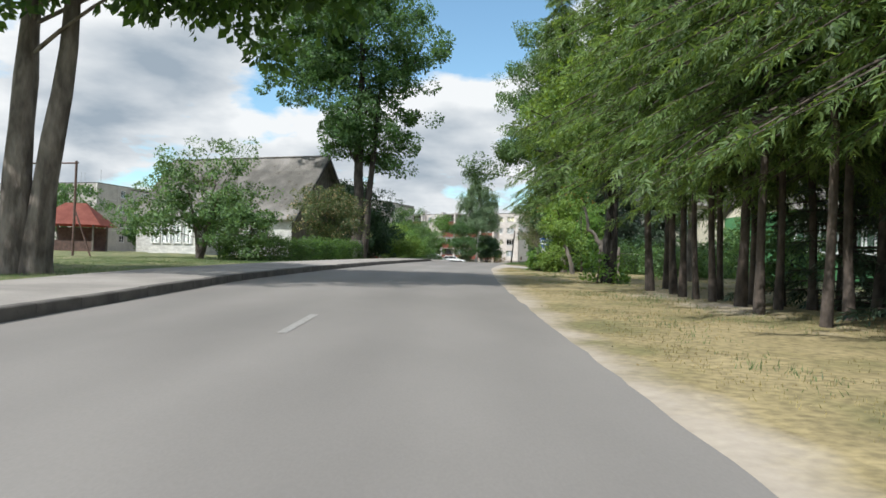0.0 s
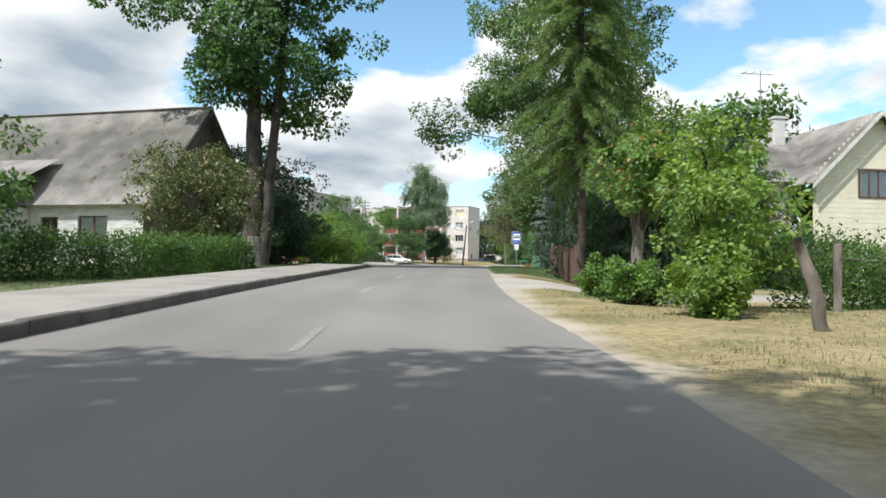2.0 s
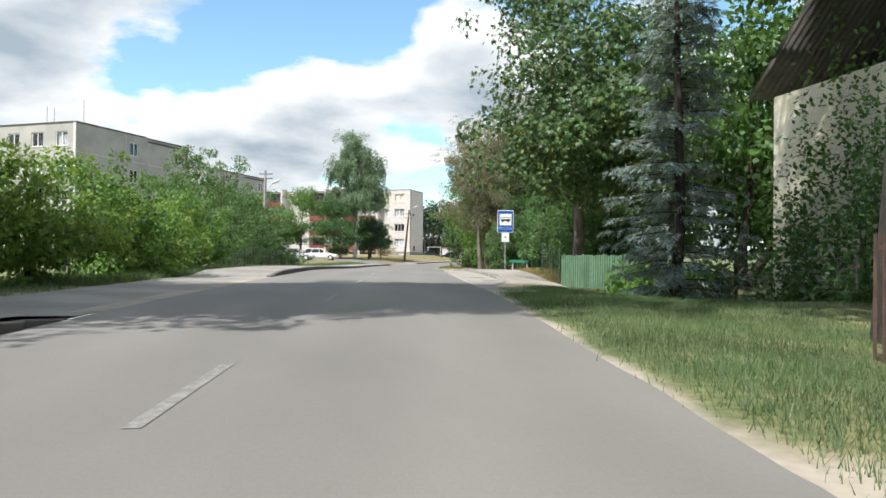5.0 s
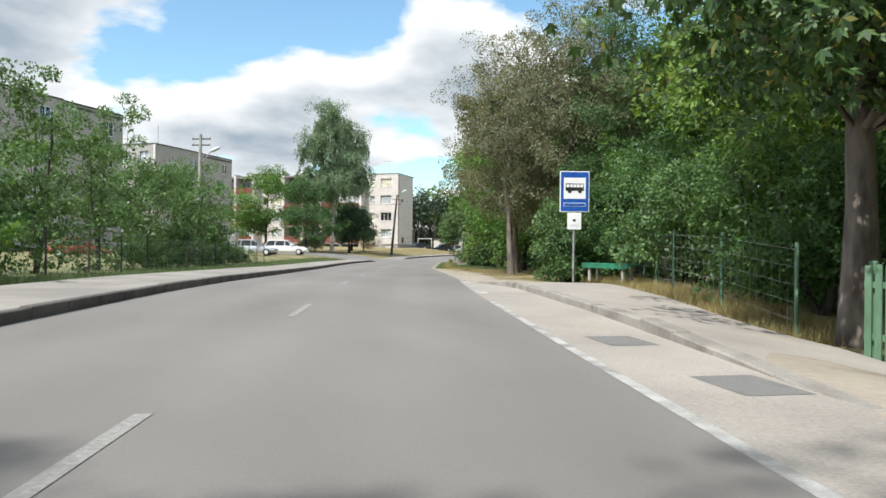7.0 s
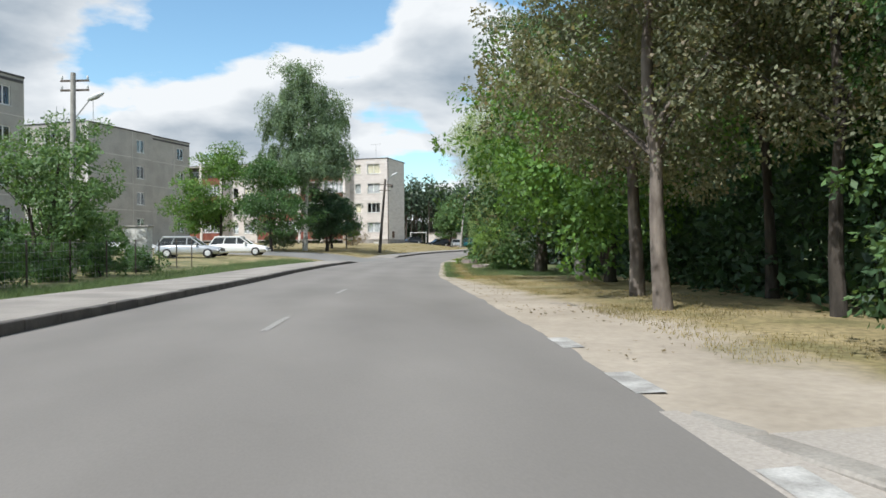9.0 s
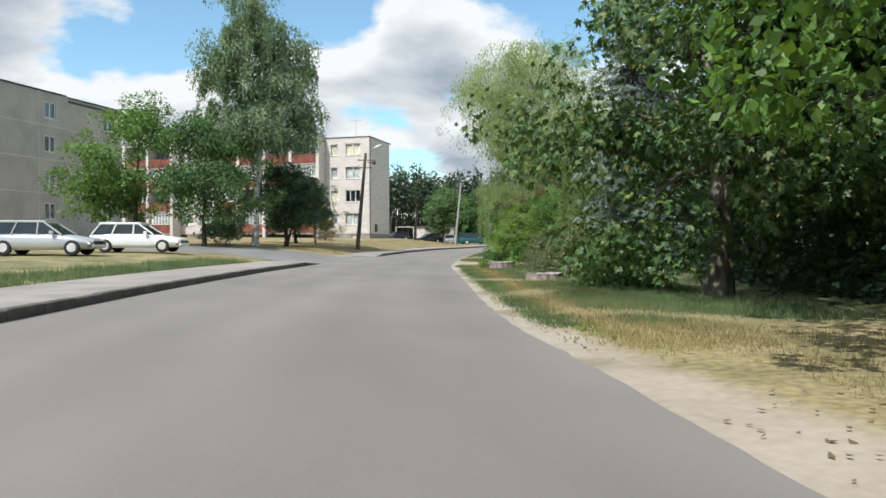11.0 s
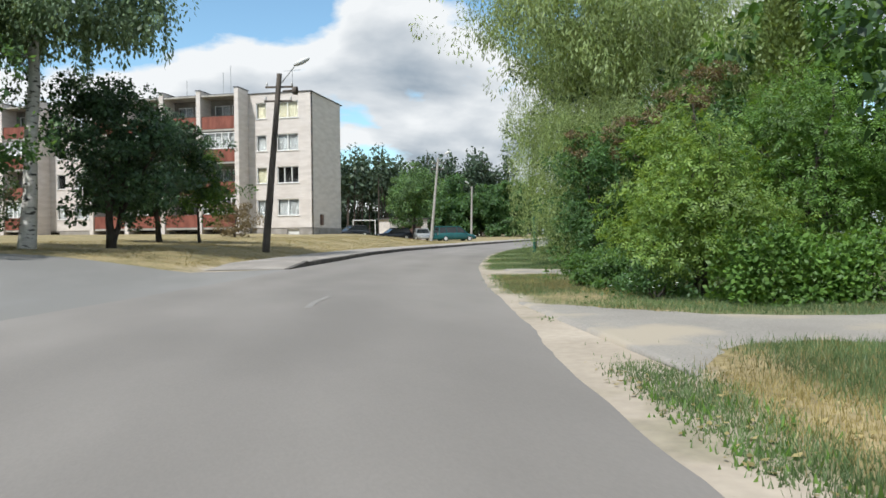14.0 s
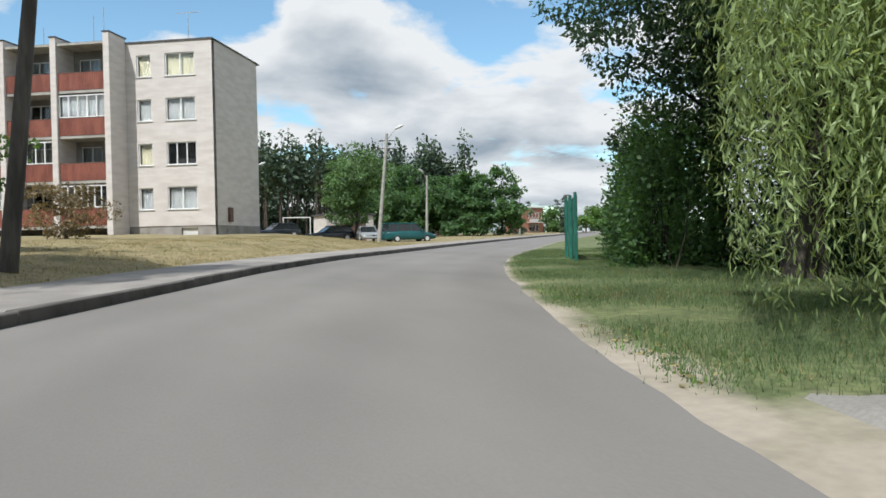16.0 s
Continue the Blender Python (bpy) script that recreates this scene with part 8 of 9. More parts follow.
def summer_hut():
    root = thing("summer_hut", "open garden hut with a red hipped roof", "hut", (-26.2, 51.0, 1.2), 8)
    for x in (-1.7, 1.7):
        for y in (-1.5, 1.5):
            part("post", boxes([(x - 0.06, x + 0.06, y - 0.06, y + 0.06, 0, 2.1)], bevel=0.01), M_DEADWOOD, root)
    part("side", boxes([(-1.64, 1.64, 1.45, 1.5, 0, 1.9)]), M_FENCE_BROWN, root, "brown board side")
    part("side", boxes([(-1.66, 1.66, -1.52, -1.48, 0, 0.9)]), M_FENCE_BROWN, root, "brown board side")
    bm = bmesh.new()
    lo = [bm.verts.new(p) for p in ((-2.3, -2.0, 2.0), (2.3, -2.0, 2.0), (2.3, 2.0, 2.0), (-2.3, 2.0, 2.0))]
    hi = [bm.verts.new(p) for p in ((-0.7, 0, 3.6), (0.7, 0, 3.6))]
    for f in ((lo[0], lo[1], hi[1], hi[0]), (lo[1], lo[2], hi[1]), (lo[2], lo[3], hi[0], hi[1]), (lo[3], lo[0], hi[0])):
        bm.faces.new(f)
    bmesh.ops.solidify(bm, geom=bm.faces, thickness=0.06)
    part("roof", bm, M_REDTILE, root, "faded red sheet roof")


summer_hut()


def brick_house_far():
    root = thing("brick_house", "distant red-brick house with a flat roof", "house", (102.9, 300, 3.2))
    root.matrix_world = frame_of(102.9, 300, 3.0, (-0.98, -0.2))
    wins = [(0.5 + 0.98 * i, 1.2 + 0.98 * i, 3.9, 5.3) for i in range(5)] + [(1.4, 4.6, 0.6, 2.3)]
    holed_wall("wall", 5.8, 6.4, wins, 0.3, M_REDBRICK, root, label="red brick wall")
    for w in wins:
        window(root, *w, 0.0, 1 if w[2] > 3 else 3, None)
    part("wall", boxes([(0, 0.3, -8, -0.3, 0, 6.4), (5.5, 5.8, -8, -0.3, 0, 6.4), (0.3, 5.5, -8, -7.7, 0, 6.4)]), M_REDBRICK, root)
    part("balcony", boxes([(0.6, 5.2, 0.01, 1.1, 2.7, 2.85), (0.6, 5.2, 1.04, 1.1, 2.85, 3.6)]), M_OLDWHITE, root, "pale balcony parapet")
    part("roof", boxes([(-0.3, 6.1, -8.3, 0.3, 6.4, 6.75)]), M_OLDWHITE, root)


brick_house_far()


def low_shed_far():
    root = thing("garage", "small pale garage behind the parked cars", "garage", (31.2, 209.5, 2.2), 10)
    holed_wall("wall", 5.0, 2.6, [(0.8, 3.6, 0.0, 2.1)], 0.2, M_BRICK_W, root, y=0, m=Matrix.Rotation(math.pi, 4, "Z") @ Matrix.Translation((-5, 0, 0)))
    part("door", boxes([(1.4, 4.2, 0.1, 0.15, 0.0, 2.1)]), M_FENCE_BROWN, root)
    part("wall", boxes([(0, 0.2, 0.2, 4, 0, 2.6), (4.8, 5, 0.2, 4, 0, 2.6), (0.2, 4.8, 3.8, 4, 0, 2.6)]), M_BRICK_W, root)
    part("roof", boxes([(-0.2, 5.2, -0.2, 4.2, 2.6, 2.75)]), M_ROOFEDGE, root)


low_shed_far()

# ---- fences, poles, signs ----
def iron_gate():
    """Brown tubular double gate between posts."""
    ends = [(6.5, 43.5), (7.0, 47.0)]
    a, b = Vector((*ends[0], 0)), Vector((*ends[1], 0))
    d = b - a
    z = float(gz(6.6, 44.5)) - 0.02
    root = thing("iron_gate", "brown iron bar gate on thick posts", "gate", (a.x, a.y, z), math.degrees(math.atan2(d.y, d.x)))
    L = d.length
    for x in (0.0, L):
        part("post", boxes([(x - 0.05, x + 0.05, -0.05, 0.05, -0.1, 1.42)], bevel=0.01), M_FENCE_BROWN, root)
    for x0, x1 in ((0.09, L / 2 - 0.03), (L / 2 + 0.03, L - 0.09)):
        leaf = part("gate_leaf", boxes([(x0, x1, -0.02, 0.02, 0.12, 0.16), (x0, x1, -0.02, 0.02, 1.3, 1.34), (x0, x0 + 0.03, -0.02, 0.02, 0.16, 1.3), (x1 - 0.03, x1, -0.02, 0.02, 0.16, 1.3)]), M_FENCE_BROWN, root)
        n = 10
        for i in range(n):
            x = x0 + 0.06 + (x1 - x0 - 0.12) * i / (n - 1)
            part("bar", boxes([(x - 0.009, x + 0.009, -0.009, 0.009, 0.16, 1.3)]), M_FENCE_BROWN, leaf)


iron_gate()


def brown_fence():
    pts = [Vector((7.0, 47.3, 0)), Vector((7.6, 52.0, 0))]
    d = pts[1] - pts[0]
    root = thing("bar_fence", "brown iron bar fence", "fence", (pts[0].x, pts[0].y, float(gz(7.2, 49)) - 0.03), math.degrees(math.atan2(d.y, d.x)))
    L = d.length
    part("rail", boxes([(0, L, -0.02, 0.02, 0.2, 0.24)]), M_FENCE_BROWN, root)
    part("rail", boxes([(0, L, -0.02, 0.02, 1.3, 1.34)]), M_FENCE_BROWN, root)
    for i in range(34):
        x = 0.05 + i * (L - 0.1) / 33
        part("bar", boxes([(x - 0.012, x + 0.012, 0.021, 0.045, 0.1, 1.45)]), M_FENCE_BROWN, root)


brown_fence()


def picket_fence():
    a, b = Vector((10.32, 69.3, 0)), Vector((11.25, 66.3, 0))
    d = b - a
    root = thing("picket_fence", "weathered green wooden picket fence", "fence", (a.x, a.y, float(gz(10.7, 68.0))), math.degrees(math.atan2(d.y, d.x)))
    L = d.length
    rng = random.Random(3)
    for z in (0.28, 0.86):
        part("rail", boxes([(0, L, 0.003, 0.043, z, z + 0.07)]), M_FENCE_GREEN, root)
    for x in (0.02, L / 3, 2 * L / 3, L - 0.06):
        part("post", boxes([(x, x + 0.08, 0.046, 0.126, -0.2, 1.16)], bevel=0.008), M_FENCE_GREEN, root)
    n = int(L / 0.115)
    for i in range(n):
        x = i * 0.115 + 0.02
        h = 1.12 + rng.uniform(-0.02, 0.02)
        part("picket", boxes([(x, x + 0.075, -0.02, 0.0, 0.04, h)]), M_FENCE_GREEN, root)


picket_fence()


def mesh_fence(name, label, pts, height, post_gap, post_mat, wire_gap=0.22, post=0.03, group=""):
    """Posts with level and upright wires, along a polyline on the ground."""
    root = thing(name, label, "fence", group=group)
    items = []
    for (ax, ay), (bx, by) in zip(pts, pts[1:]):
        L = math.hypot(bx - ax, by - ay)
        n = max(1, round(L / post_gap))
        for i in range(n + 1):
            t = i / n
            x, y = ax + (bx - ax) * t, ay + (by - ay) * t
            z = float(gz(x, y))
            v, f = tube_arrays([(x, y, z - 0.1), (x, y, z + height * 0.5), (x, y, z + height + 0.1)], [post, post, post], 6)
            put("post", np_mesh("post", v, f), post_mat, root)
        k = int(height / wire_gap)
        for q in range(1, k + 1):
            s = np.linspace(0, 1, n + 1)
            px, py = ax + (bx - ax) * s, ay + (by - ay) * s
            items.append(tube_arrays(np.stack([px, py, gz(px, py) + height * q / k], -1), np.full(n + 1, 0.0035), 4))
        m = int(L / 0.25)
        for i in range(m):
            t = i / m
            x, y = ax + (bx - ax) * t, ay + (by - ay) * t
            z = float(gz(x, y))
            items.append(tube_arrays([(x, y, z + 0.05), (x, y, z + height)], [0.0025, 0.0025], 3))
    put("wire_mesh", np_mesh("wire_mesh", *join_arrays(items)), M_STEEL, root, "sagging wire mesh")
    return root


mesh_fence("wire_fence", "old wire fence on dark green posts", [(10.9, 71.2), (11.9, 76.5), (13.2, 80.5), (14.0, 84.5)], 1.25, 2.2, M_FENCE_GREEN)
mesh_fence("wire_fence", "sagging wire fence on grey posts in the ferns", [(11.3, 66.1), (11.55, 64.9), (12.0, 61.5), (12.4, 58.0)], 1.1, 2.4, M_DEADWOOD, post=0.045)
mesh_fence("wire_fence", "garden wire fence on dark posts", [(-4.4, 66.0), (-2.9, 80.0), (-2.0, 92.0), (-0.9, 104.0), (0.2, 113.0), (0.9, 118.0)], 1.3, 2.8, M_POLE)


def low_white_fence():
    root = thing("white_fence", "low garden fence of grey posts and white battens", "fence", (0, 0, 0))
    pts = np.linspace([7.4, 30.2], [20.0, 36.0], 9)
    for i, (x, y) in enumerate(pts):
        z = float(gz(x, y))
        part("post", boxes([(x - 0.05, x + 0.05, y - 0.05, y + 0.05, z - 0.1, z + 1.15)], bevel=0.01), M_OLDWHITE if i % 2 else M_DEADWOOD, root)
    for (ax, ay), (bx, by) in zip(pts, pts[1:]):
        za, zb = float(gz(ax, ay)), float(gz(bx, by))
        v, f = tube_arrays([(ax, ay - 0.06, za + 0.9), (bx, by - 0.06, zb + 0.9)], [0.008, 0.008], 4)
        put("rail", np_mesh("rail", v, f), M_DEADWOOD, root)


low_white_fence()


def utility_pole(x, y, h, lean, turn, label, mat_=None, arms=2, lamp=True, r=0.14, z=None, lamp2=False, low=0.0):
    """A pole with cross-arms, insulators and a street lamp on a bent arm."""
    root = thing("utility_pole", label, "utility pole", (x, y, (float(gz(x, y)) if z is None else z) - 0.1))
    rng = np.random.default_rng(int(x * 10 + y))
    pts = np.linspace([0, 0, 0], [lean[0], lean[1], h], 8)
    put("pole", smooth_mesh(np_mesh("pole", *tube_arrays(pts, np.linspace(r * 1.15, r * 0.75, 8), 10, 0.04, rng))), mat_ or M_POLE, root)
    c, s = math.cos(radians(turn)), math.sin(radians(turn))
    for k in range(arms):
        zz = h - (0.55 if not low else 0.3) - k * (0.62 if not low else 0.4)
        o = np.array([lean[0] * zz / h, lean[1] * zz / h, zz])
        w = 0.62
        bm = boxes([(-w, w, r * 0.7, r * 0.7 + 0.06, -0.04, 0.04)])
        bmesh.ops.transform(bm, matrix=pose(*o, 0, 0, turn), verts=bm.verts)
        arm = part("crossarm", bm, M_POLE, root)
        for q in (-w + 0.06, w - 0.06):
            p = o + np.array([c * q - s * (r * 0.7 + 0.03), s * q + c * (r * 0.7 + 0.03), 0.04])
            put("insulator", np_mesh("insulator", *tube_arrays([p, p + [0, 0, 0.06], p + [0, 0, 0.1], p + [0, 0, 0.17]], [0.02, 0.045, 0.05, 0.025], 7)), M_LAMP, arm)
    if lamp:
        o = np.array([lean[0] * (h - low) / h, lean[1] * (h - low) / h, h - low])
        d = np.array([c, s, 0])
        arc = [o + d * u * 0.75 + np.array([0, 0, -0.5 + 0.9 * u]) for u in np.linspace(0.1, 1.0, 6)]
        la = put("lamp_arm", np_mesh("lamp_arm", *tube_arrays(arc, np.full(6, 0.025), 6)), M_STEEL, root)
        e = arc[-1]
        hv = [e + d * u + np.array([0, 0, 0.42 * u]) for u in (-0.12, 0.0, 0.25, 0.5, 0.6)]
        put("lamp_head", smooth_mesh(np_mesh("lamp_head", *tube_arrays(hv, [0.03, 0.1, 0.13, 0.09, 0.02], 8))), M_LAMP, la, "pale street lamp head")
    if lamp2:
        zz = h - 0.75
        o = np.array([lean[0] * zz / h, lean[1] * zz / h, zz])
        d = np.array([c, s, 0])
        put("spotlight", np_mesh("spotlight", *tube_arrays([o + d * 0.2, o + d * 0.62, o + d * 0.66, o + d * 0.85], [0.03, 0.05, 0.17, 0.19], 8)), M_POLE, root)
    return root


utility_pole(14.65, 154.05, 7.85, (0.69, 0.2), -20, "leaning dark tarred wooden pole with a street lamp", lamp2=True, r=0.15)
utility_pole(-2.9, 111.2, 8.5, (0.1, 0), -15, "grey concrete pole with two cross-arms and a lamp", M_POLE_C, r=0.13, low=1.5)
utility_pole(32.2, 193.4, 8.8, (0.9, 0.2), -25, "leaning grey pole with cross-arms", M_POLE_C, z=1.95)
utility_pole(43.6, 215.5, 7.2, (0.15, 0), -150, "pale street lamp pole", M_POLE_C, arms=0, z=2.3)
utility_pole(72.0, 250.0, 7.4, (0.1, 0), -150, "distant grey street lamp pole", M_POLE_C, arms=1, z=2.7)
utility_pole(24.5, 214.0, 7.2, (0.0, 0), 10, "grey street lamp pole beside the football ground", M_POLE_C, arms=0, z=2.7)


def pole_frame():
    root = thing("pole_frame", "rusty steel pole frame with a brace on the lawn", "frame", (-17.9, 34.7, float(gz(-17.9, 34.7))))
    for n, pts, r in (("post", [(0, 0, -0.1), (0, 0, 4.6)], 0.06), ("brace", [(0.9, 0, -0.1), (0.03, 0, 2.2)], 0.04), ("post", [(-2.6, 0.3, -0.1), (-2.6, 0.3, 4.5)], 0.06), ("beam", [(-2.7, 0.3, 4.45), (0.1, 0, 4.5)], 0.04)):
        put(n, np_mesh(n, *tube_arrays(pts, [r, r], 7)), M_FENCE_BROWN, root)


pole_frame()


def bus_sign():
    root = thing("bus_stop_sign", "blue and white bus stop sign on a steel post", "road sign", (11.36, 80.96, float(road_z(81)) + 0.09), -11)
    put("post", smooth_mesh(np_mesh("post", *tube_arrays([(0, 0.05, -0.15), (0, 0.05, 2.96)], [0.032, 0.032], 9))), M_STEEL, root)
    plate = part("plate", boxes([(-0.405, 0.405, -0.012, 0.012, 1.86, 2.98)], bevel=0.006), M_SIGN_WHITE, root, "white-edged sign plate")
    part("blue_field", boxes([(-0.38, 0.38, -0.018, -0.0125, 1.885, 2.955)]), M_SIGN_BLUE, plate, "blue field")
    part("white_field", boxes([(-0.30, 0.30, -0.024, -0.0185, 2.22, 2.80)], bevel=0.002), M_SIGN_WHITE, plate, "white field")
    part("bus_symbol", boxes([(-0.25, 0.25, -0.03, -0.0245, 2.44, 2.64)], bevel=0.0025), M_SIGN_BLACK, plate, "black bus shape")
    for k in range(5):
        part("window_symbol", boxes([(-0.228 + k * 0.095, -0.150 + k * 0.095, -0.0335, -0.0302, 2.535, 2.618)], bevel=0.0012), M_SIGN_WHITE, plate)
    for x in (-0.14, 0.14):
        bm = bmesh.new()
        bmesh.ops.create_cone(bm, cap_ends=True, segments=16, radius1=0.05, radius2=0.05, depth=0.007)
        bmesh.ops.transform(bm, matrix=pose(x, -0.0285, 2.425, 90), verts=bm.verts)
        part("wheel_symbol", bm, M_SIGN_BLACK, plate)
    part("caption_bar", boxes([(-0.30, 0.30, -0.024, -0.0185, 2.01, 2.11)], bevel=0.002), M_SIGN_WHITE, plate)
    part("caption_bar", boxes([(-0.285, 0.285, -0.03, -0.0245, 2.025, 2.095)]), M_SIGN_BLUE, plate)
    part("lower_plate", boxes([(-0.19, 0.19, -0.01, 0.01, 1.38, 1.84)], bevel=0.004), M_SIGN_WHITE, root, "small white timetable plate")
    part("symbol", boxes([(-0.04, 0.04, -0.014, -0.0105, 1.60, 1.66)]), M_SIGN_BLACK, root)
    bm = boxes([(-0.13, 0.13, -0.014, -0.0105, 1.46 + 0.03 * i, 1.468 + 0.03 * i) for i in range(3)])
    part("print", bm, M_LAMP, root, "rows of faint print")


bus_sign()


def bench():
    d = Vector((12.15 - 11.75, 79.2 - 80.75, 0))
    root = thing("bench", "green-painted plank bench on pale legs", "bench", (11.75, 80.75, float(road_z(80)) + 0.10), math.degrees(math.atan2(d.y, d.x)))
    L = 1.7
    for i in range(3):
        part("plank", boxes([(-0.1, L + 0.1, -0.2 + i * 0.135, -0.08 + i * 0.135, 0.42, 0.46)], bevel=0.006), M_BENCH, root)
    part("apron", boxes([(-0.08, L + 0.08, -0.205, -0.18, 0.33, 0.42)]), M_BENCH, root)
    for x in (0.12, L - 0.2):
        for y in (-0.16, 0.1):
            part("leg", boxes([(x, x + 0.07, y, y + 0.06, -0.03, 0.42)], bevel=0.006), M_CONCRETE, root)


bench()


def cabinet():
    root = thing("utility_cabinet", "pale grey utility cabinet beside the footway", "cabinet", (-1.6, 117.4, float(gz(-1.6, 117.4)) - 0.02), -8)
    part("body", boxes([(-0.6, 0.6, -0.35, 0.35, 0, 2.0)], bevel=0.02), M_OLDWHITE, root)
    part("lid", boxes([(-0.66, 0.66, -0.41, 0.41, 2.0, 2.08)], bevel=0.01), M_CONCRETE, root)
    for x in (-0.58, 0.02):
        part("door", boxes([(x, x + 0.56, -0.372, -0.352, 0.12, 1.9)]), M_OLDWHITE, root)


cabinet()


def green_gate():
    d = Vector((1.2, 2.6, 0))
    root = thing("sheet_gate", "tall green sheet-metal gate at the garden edge", "gate", (27.6, 155.2, float(gz(27.8, 156))), math.degrees(math.atan2(d.y, d.x)))
    for x in (0.0, 1.5, 3.0):
        part("post", boxes([(x - 0.04, x + 0.04, -0.04, 0.04, -0.1, 1.85)]), M_GREENSHEET, root)
    for x in (0.05, 1.55):
        n = 9
        for i in range(n):
            part("sheet", boxes([(x + i * 0.155, x + i * 0.155 + 0.15, -0.06 - 0.012 * (i % 2), -0.045, 0.1, 1.75)]), M_GREENSHEET, root)


green_gate()


def stump(x, y, r, h, seed, label):
    """A sawn stump: bark split into upright ridges, and an uneven grey cut face."""
    rng = np.random.default_rng(seed)
    root = thing("tree_stump", label, "tree stump", (x, y, float(gz(x, y)) - 0.04), 0, "tree stumps on the bank")
    n, rows = 96, 7
    a = np.linspace(0, 2 * np.pi, n, endpoint=False)
    lobes = 1 + 0.05 * np.sin(a * 2 + seed) + 0.025 * np.sin(a * 5 + 2 * seed)
    ridge = np.repeat(rng.uniform(-0.01, 0.035, n // 4), 4)
    ridge[::4] -= 0.05
    rings = []
    for k in range(rows):
        u = k / (rows - 1)
        flare = 1.0 + 0.2 * (1 - u) ** 3
        slip = np.roll(ridge, int(2 * math.sin(k * 1.3))) + rng.normal(0, 0.008, n)
        lip = 0.015 * np.sin(a * 2 + seed) + 0.006 * np.sin(a * 9) if k == rows - 1 else 0
        rings.append(np.stack([np.cos(a) * r * (lobes * flare + slip), np.sin(a) * r * (lobes * flare + slip), h * u + lip + 0 * a], -1))
    v = np.concatenate(rings)
    i, j = np.meshgrid(np.arange(rows - 1), np.arange(n), indexing="ij")
    f = np.stack([i * n + j, i * n + (j + 1) % n, (i + 1) * n + (j + 1) % n, (i + 1) * n + j], -1).reshape(-1, 4)
    put("bark", np_mesh("bark", v, f), M_BARK_STUMP, root)
    bm = bmesh.new()
    top = [bm.verts.new(p) for p in rings[-1] * np.array([0.97, 0.97, 1])]
    inner = [bm.verts.new((p[0] * 0.5, p[1] * 0.5, h - 0.01 + rng.uniform(-0.012, 0.012))) for p in rings[-1]]
    mid = bm.verts.new((0, 0, h - 0.02))
    for k in range(n):
        bm.faces.new([top[k], top[(k + 1) % n], inner[(k + 1) % n], inner[k]])
        bm.faces.new([inner[k], inner[(k + 1) % n], mid])
    part("cut_face", bm, M_STUMPTOP, root, "grey weathered sawn face")


stump(15.55, 114.3, 0.46, 0.19, 1, "broad low sawn tree stump in the grass")
stump(16.7, 121.75, 0.42, 0.31, 2, "sawn tree stump with grey split bark")


def dead_trunk(name, label, x, y, paths, seed):
    rng = np.random.default_rng(seed)
    root = thing(name, label, "dead tree", (x, y, float(gz(x, y)) - 0.05))
    items = []
    for pts, r0, r1 in paths:
        p = np.array(pts, float)
        s = np.linspace(0, 1, 9)
        u = np.linspace(0, 1, len(p))
        q = np.stack([np.interp(s, u, p[:, i]) for i in range(3)], -1) + rng.normal(0, 0.02, (9, 3))
        items.append(tube_arrays(q, np.linspace(r0, r1, 9), 8, 0.14, rng))
    put("trunk", smooth_mesh(np_mesh("trunk", *join_arrays(items))), M_DEADWOOD, root)


dead_trunk("dead_trunk", "leaning dead grey trunk on the verge", 4.75, 26.6, [([(0.1, 0, 0), (0, 0, 0.5), (-0.2, 0, 1.1)], 0.085, 0.065)], 1)
dead_trunk("pollard_trunk", "forked dead apple trunk with sawn limbs", 5.15, 23.2, [([(0, 0, 0), (0.0, 0, 0.7), (-0.05, 0, 1.2)], 0.10, 0.085), ([(-0.05, 0, 1.15), (-0.45, 0, 1.6), (-0.6, 0, 2.3)], 0.07, 0.035), ([(-0.02, 0, 1.15), (0.25, 0, 1.7), (0.2, 0, 2.0)], 0.06, 0.035)], 2)
dead_trunk("garden_post", "grey weathered stump post at the drive", 6.5, 36.0, [([(0, 0, 0), (0, 0, 0.5), (0.02, 0, 1.0)], 0.1, 0.09)], 3)


def goal():
    root = thing("goal_frame", "white football goal frame", "goal", (30.6, 226.0, 3.0), -8)
    for n, pts in (("post", [(-1.6, 0, 0), (-1.6, 0, 2.1)]), ("post", [(1.6, 0, 0), (1.6, 0, 2.1)]), ("crossbar", [(-1.66, 0, 2.1), (1.66, 0, 2.1)])):
        put(n, np_mesh(n, *tube_arrays(pts, [0.06, 0.06], 7)), M_WHITE, root)


goal()


# ---- cars ----
def loft(sections, mat_, name, parent, label=""):
    """A closed skin through cross-sections (x, list of (y, z))."""
    bm = bmesh.new()
    rings = [[bm.verts.new((x, y, z)) for y, z in sec] for x, sec in sections]
    for r0, r1 in zip(rings, rings[1:]):
        n = len(r0)
        for i in range(n):
            bm.faces.new([r0[i], r0[(i + 1) % n], r1[(i + 1) % n], r1[i]])
    bm.faces.new(rings[0][::-1])
    bm.faces.new(rings[-1])
    bmesh.ops.recalc_face_normals(bm, faces=bm.faces)
    bmesh.ops.bevel(bm, geom=[e for e in bm.edges], offset=0.025, segments=2, affect="EDGES", clamp_overlap=True)
    return part(name, bm, mat_, parent, label, smooth=True)


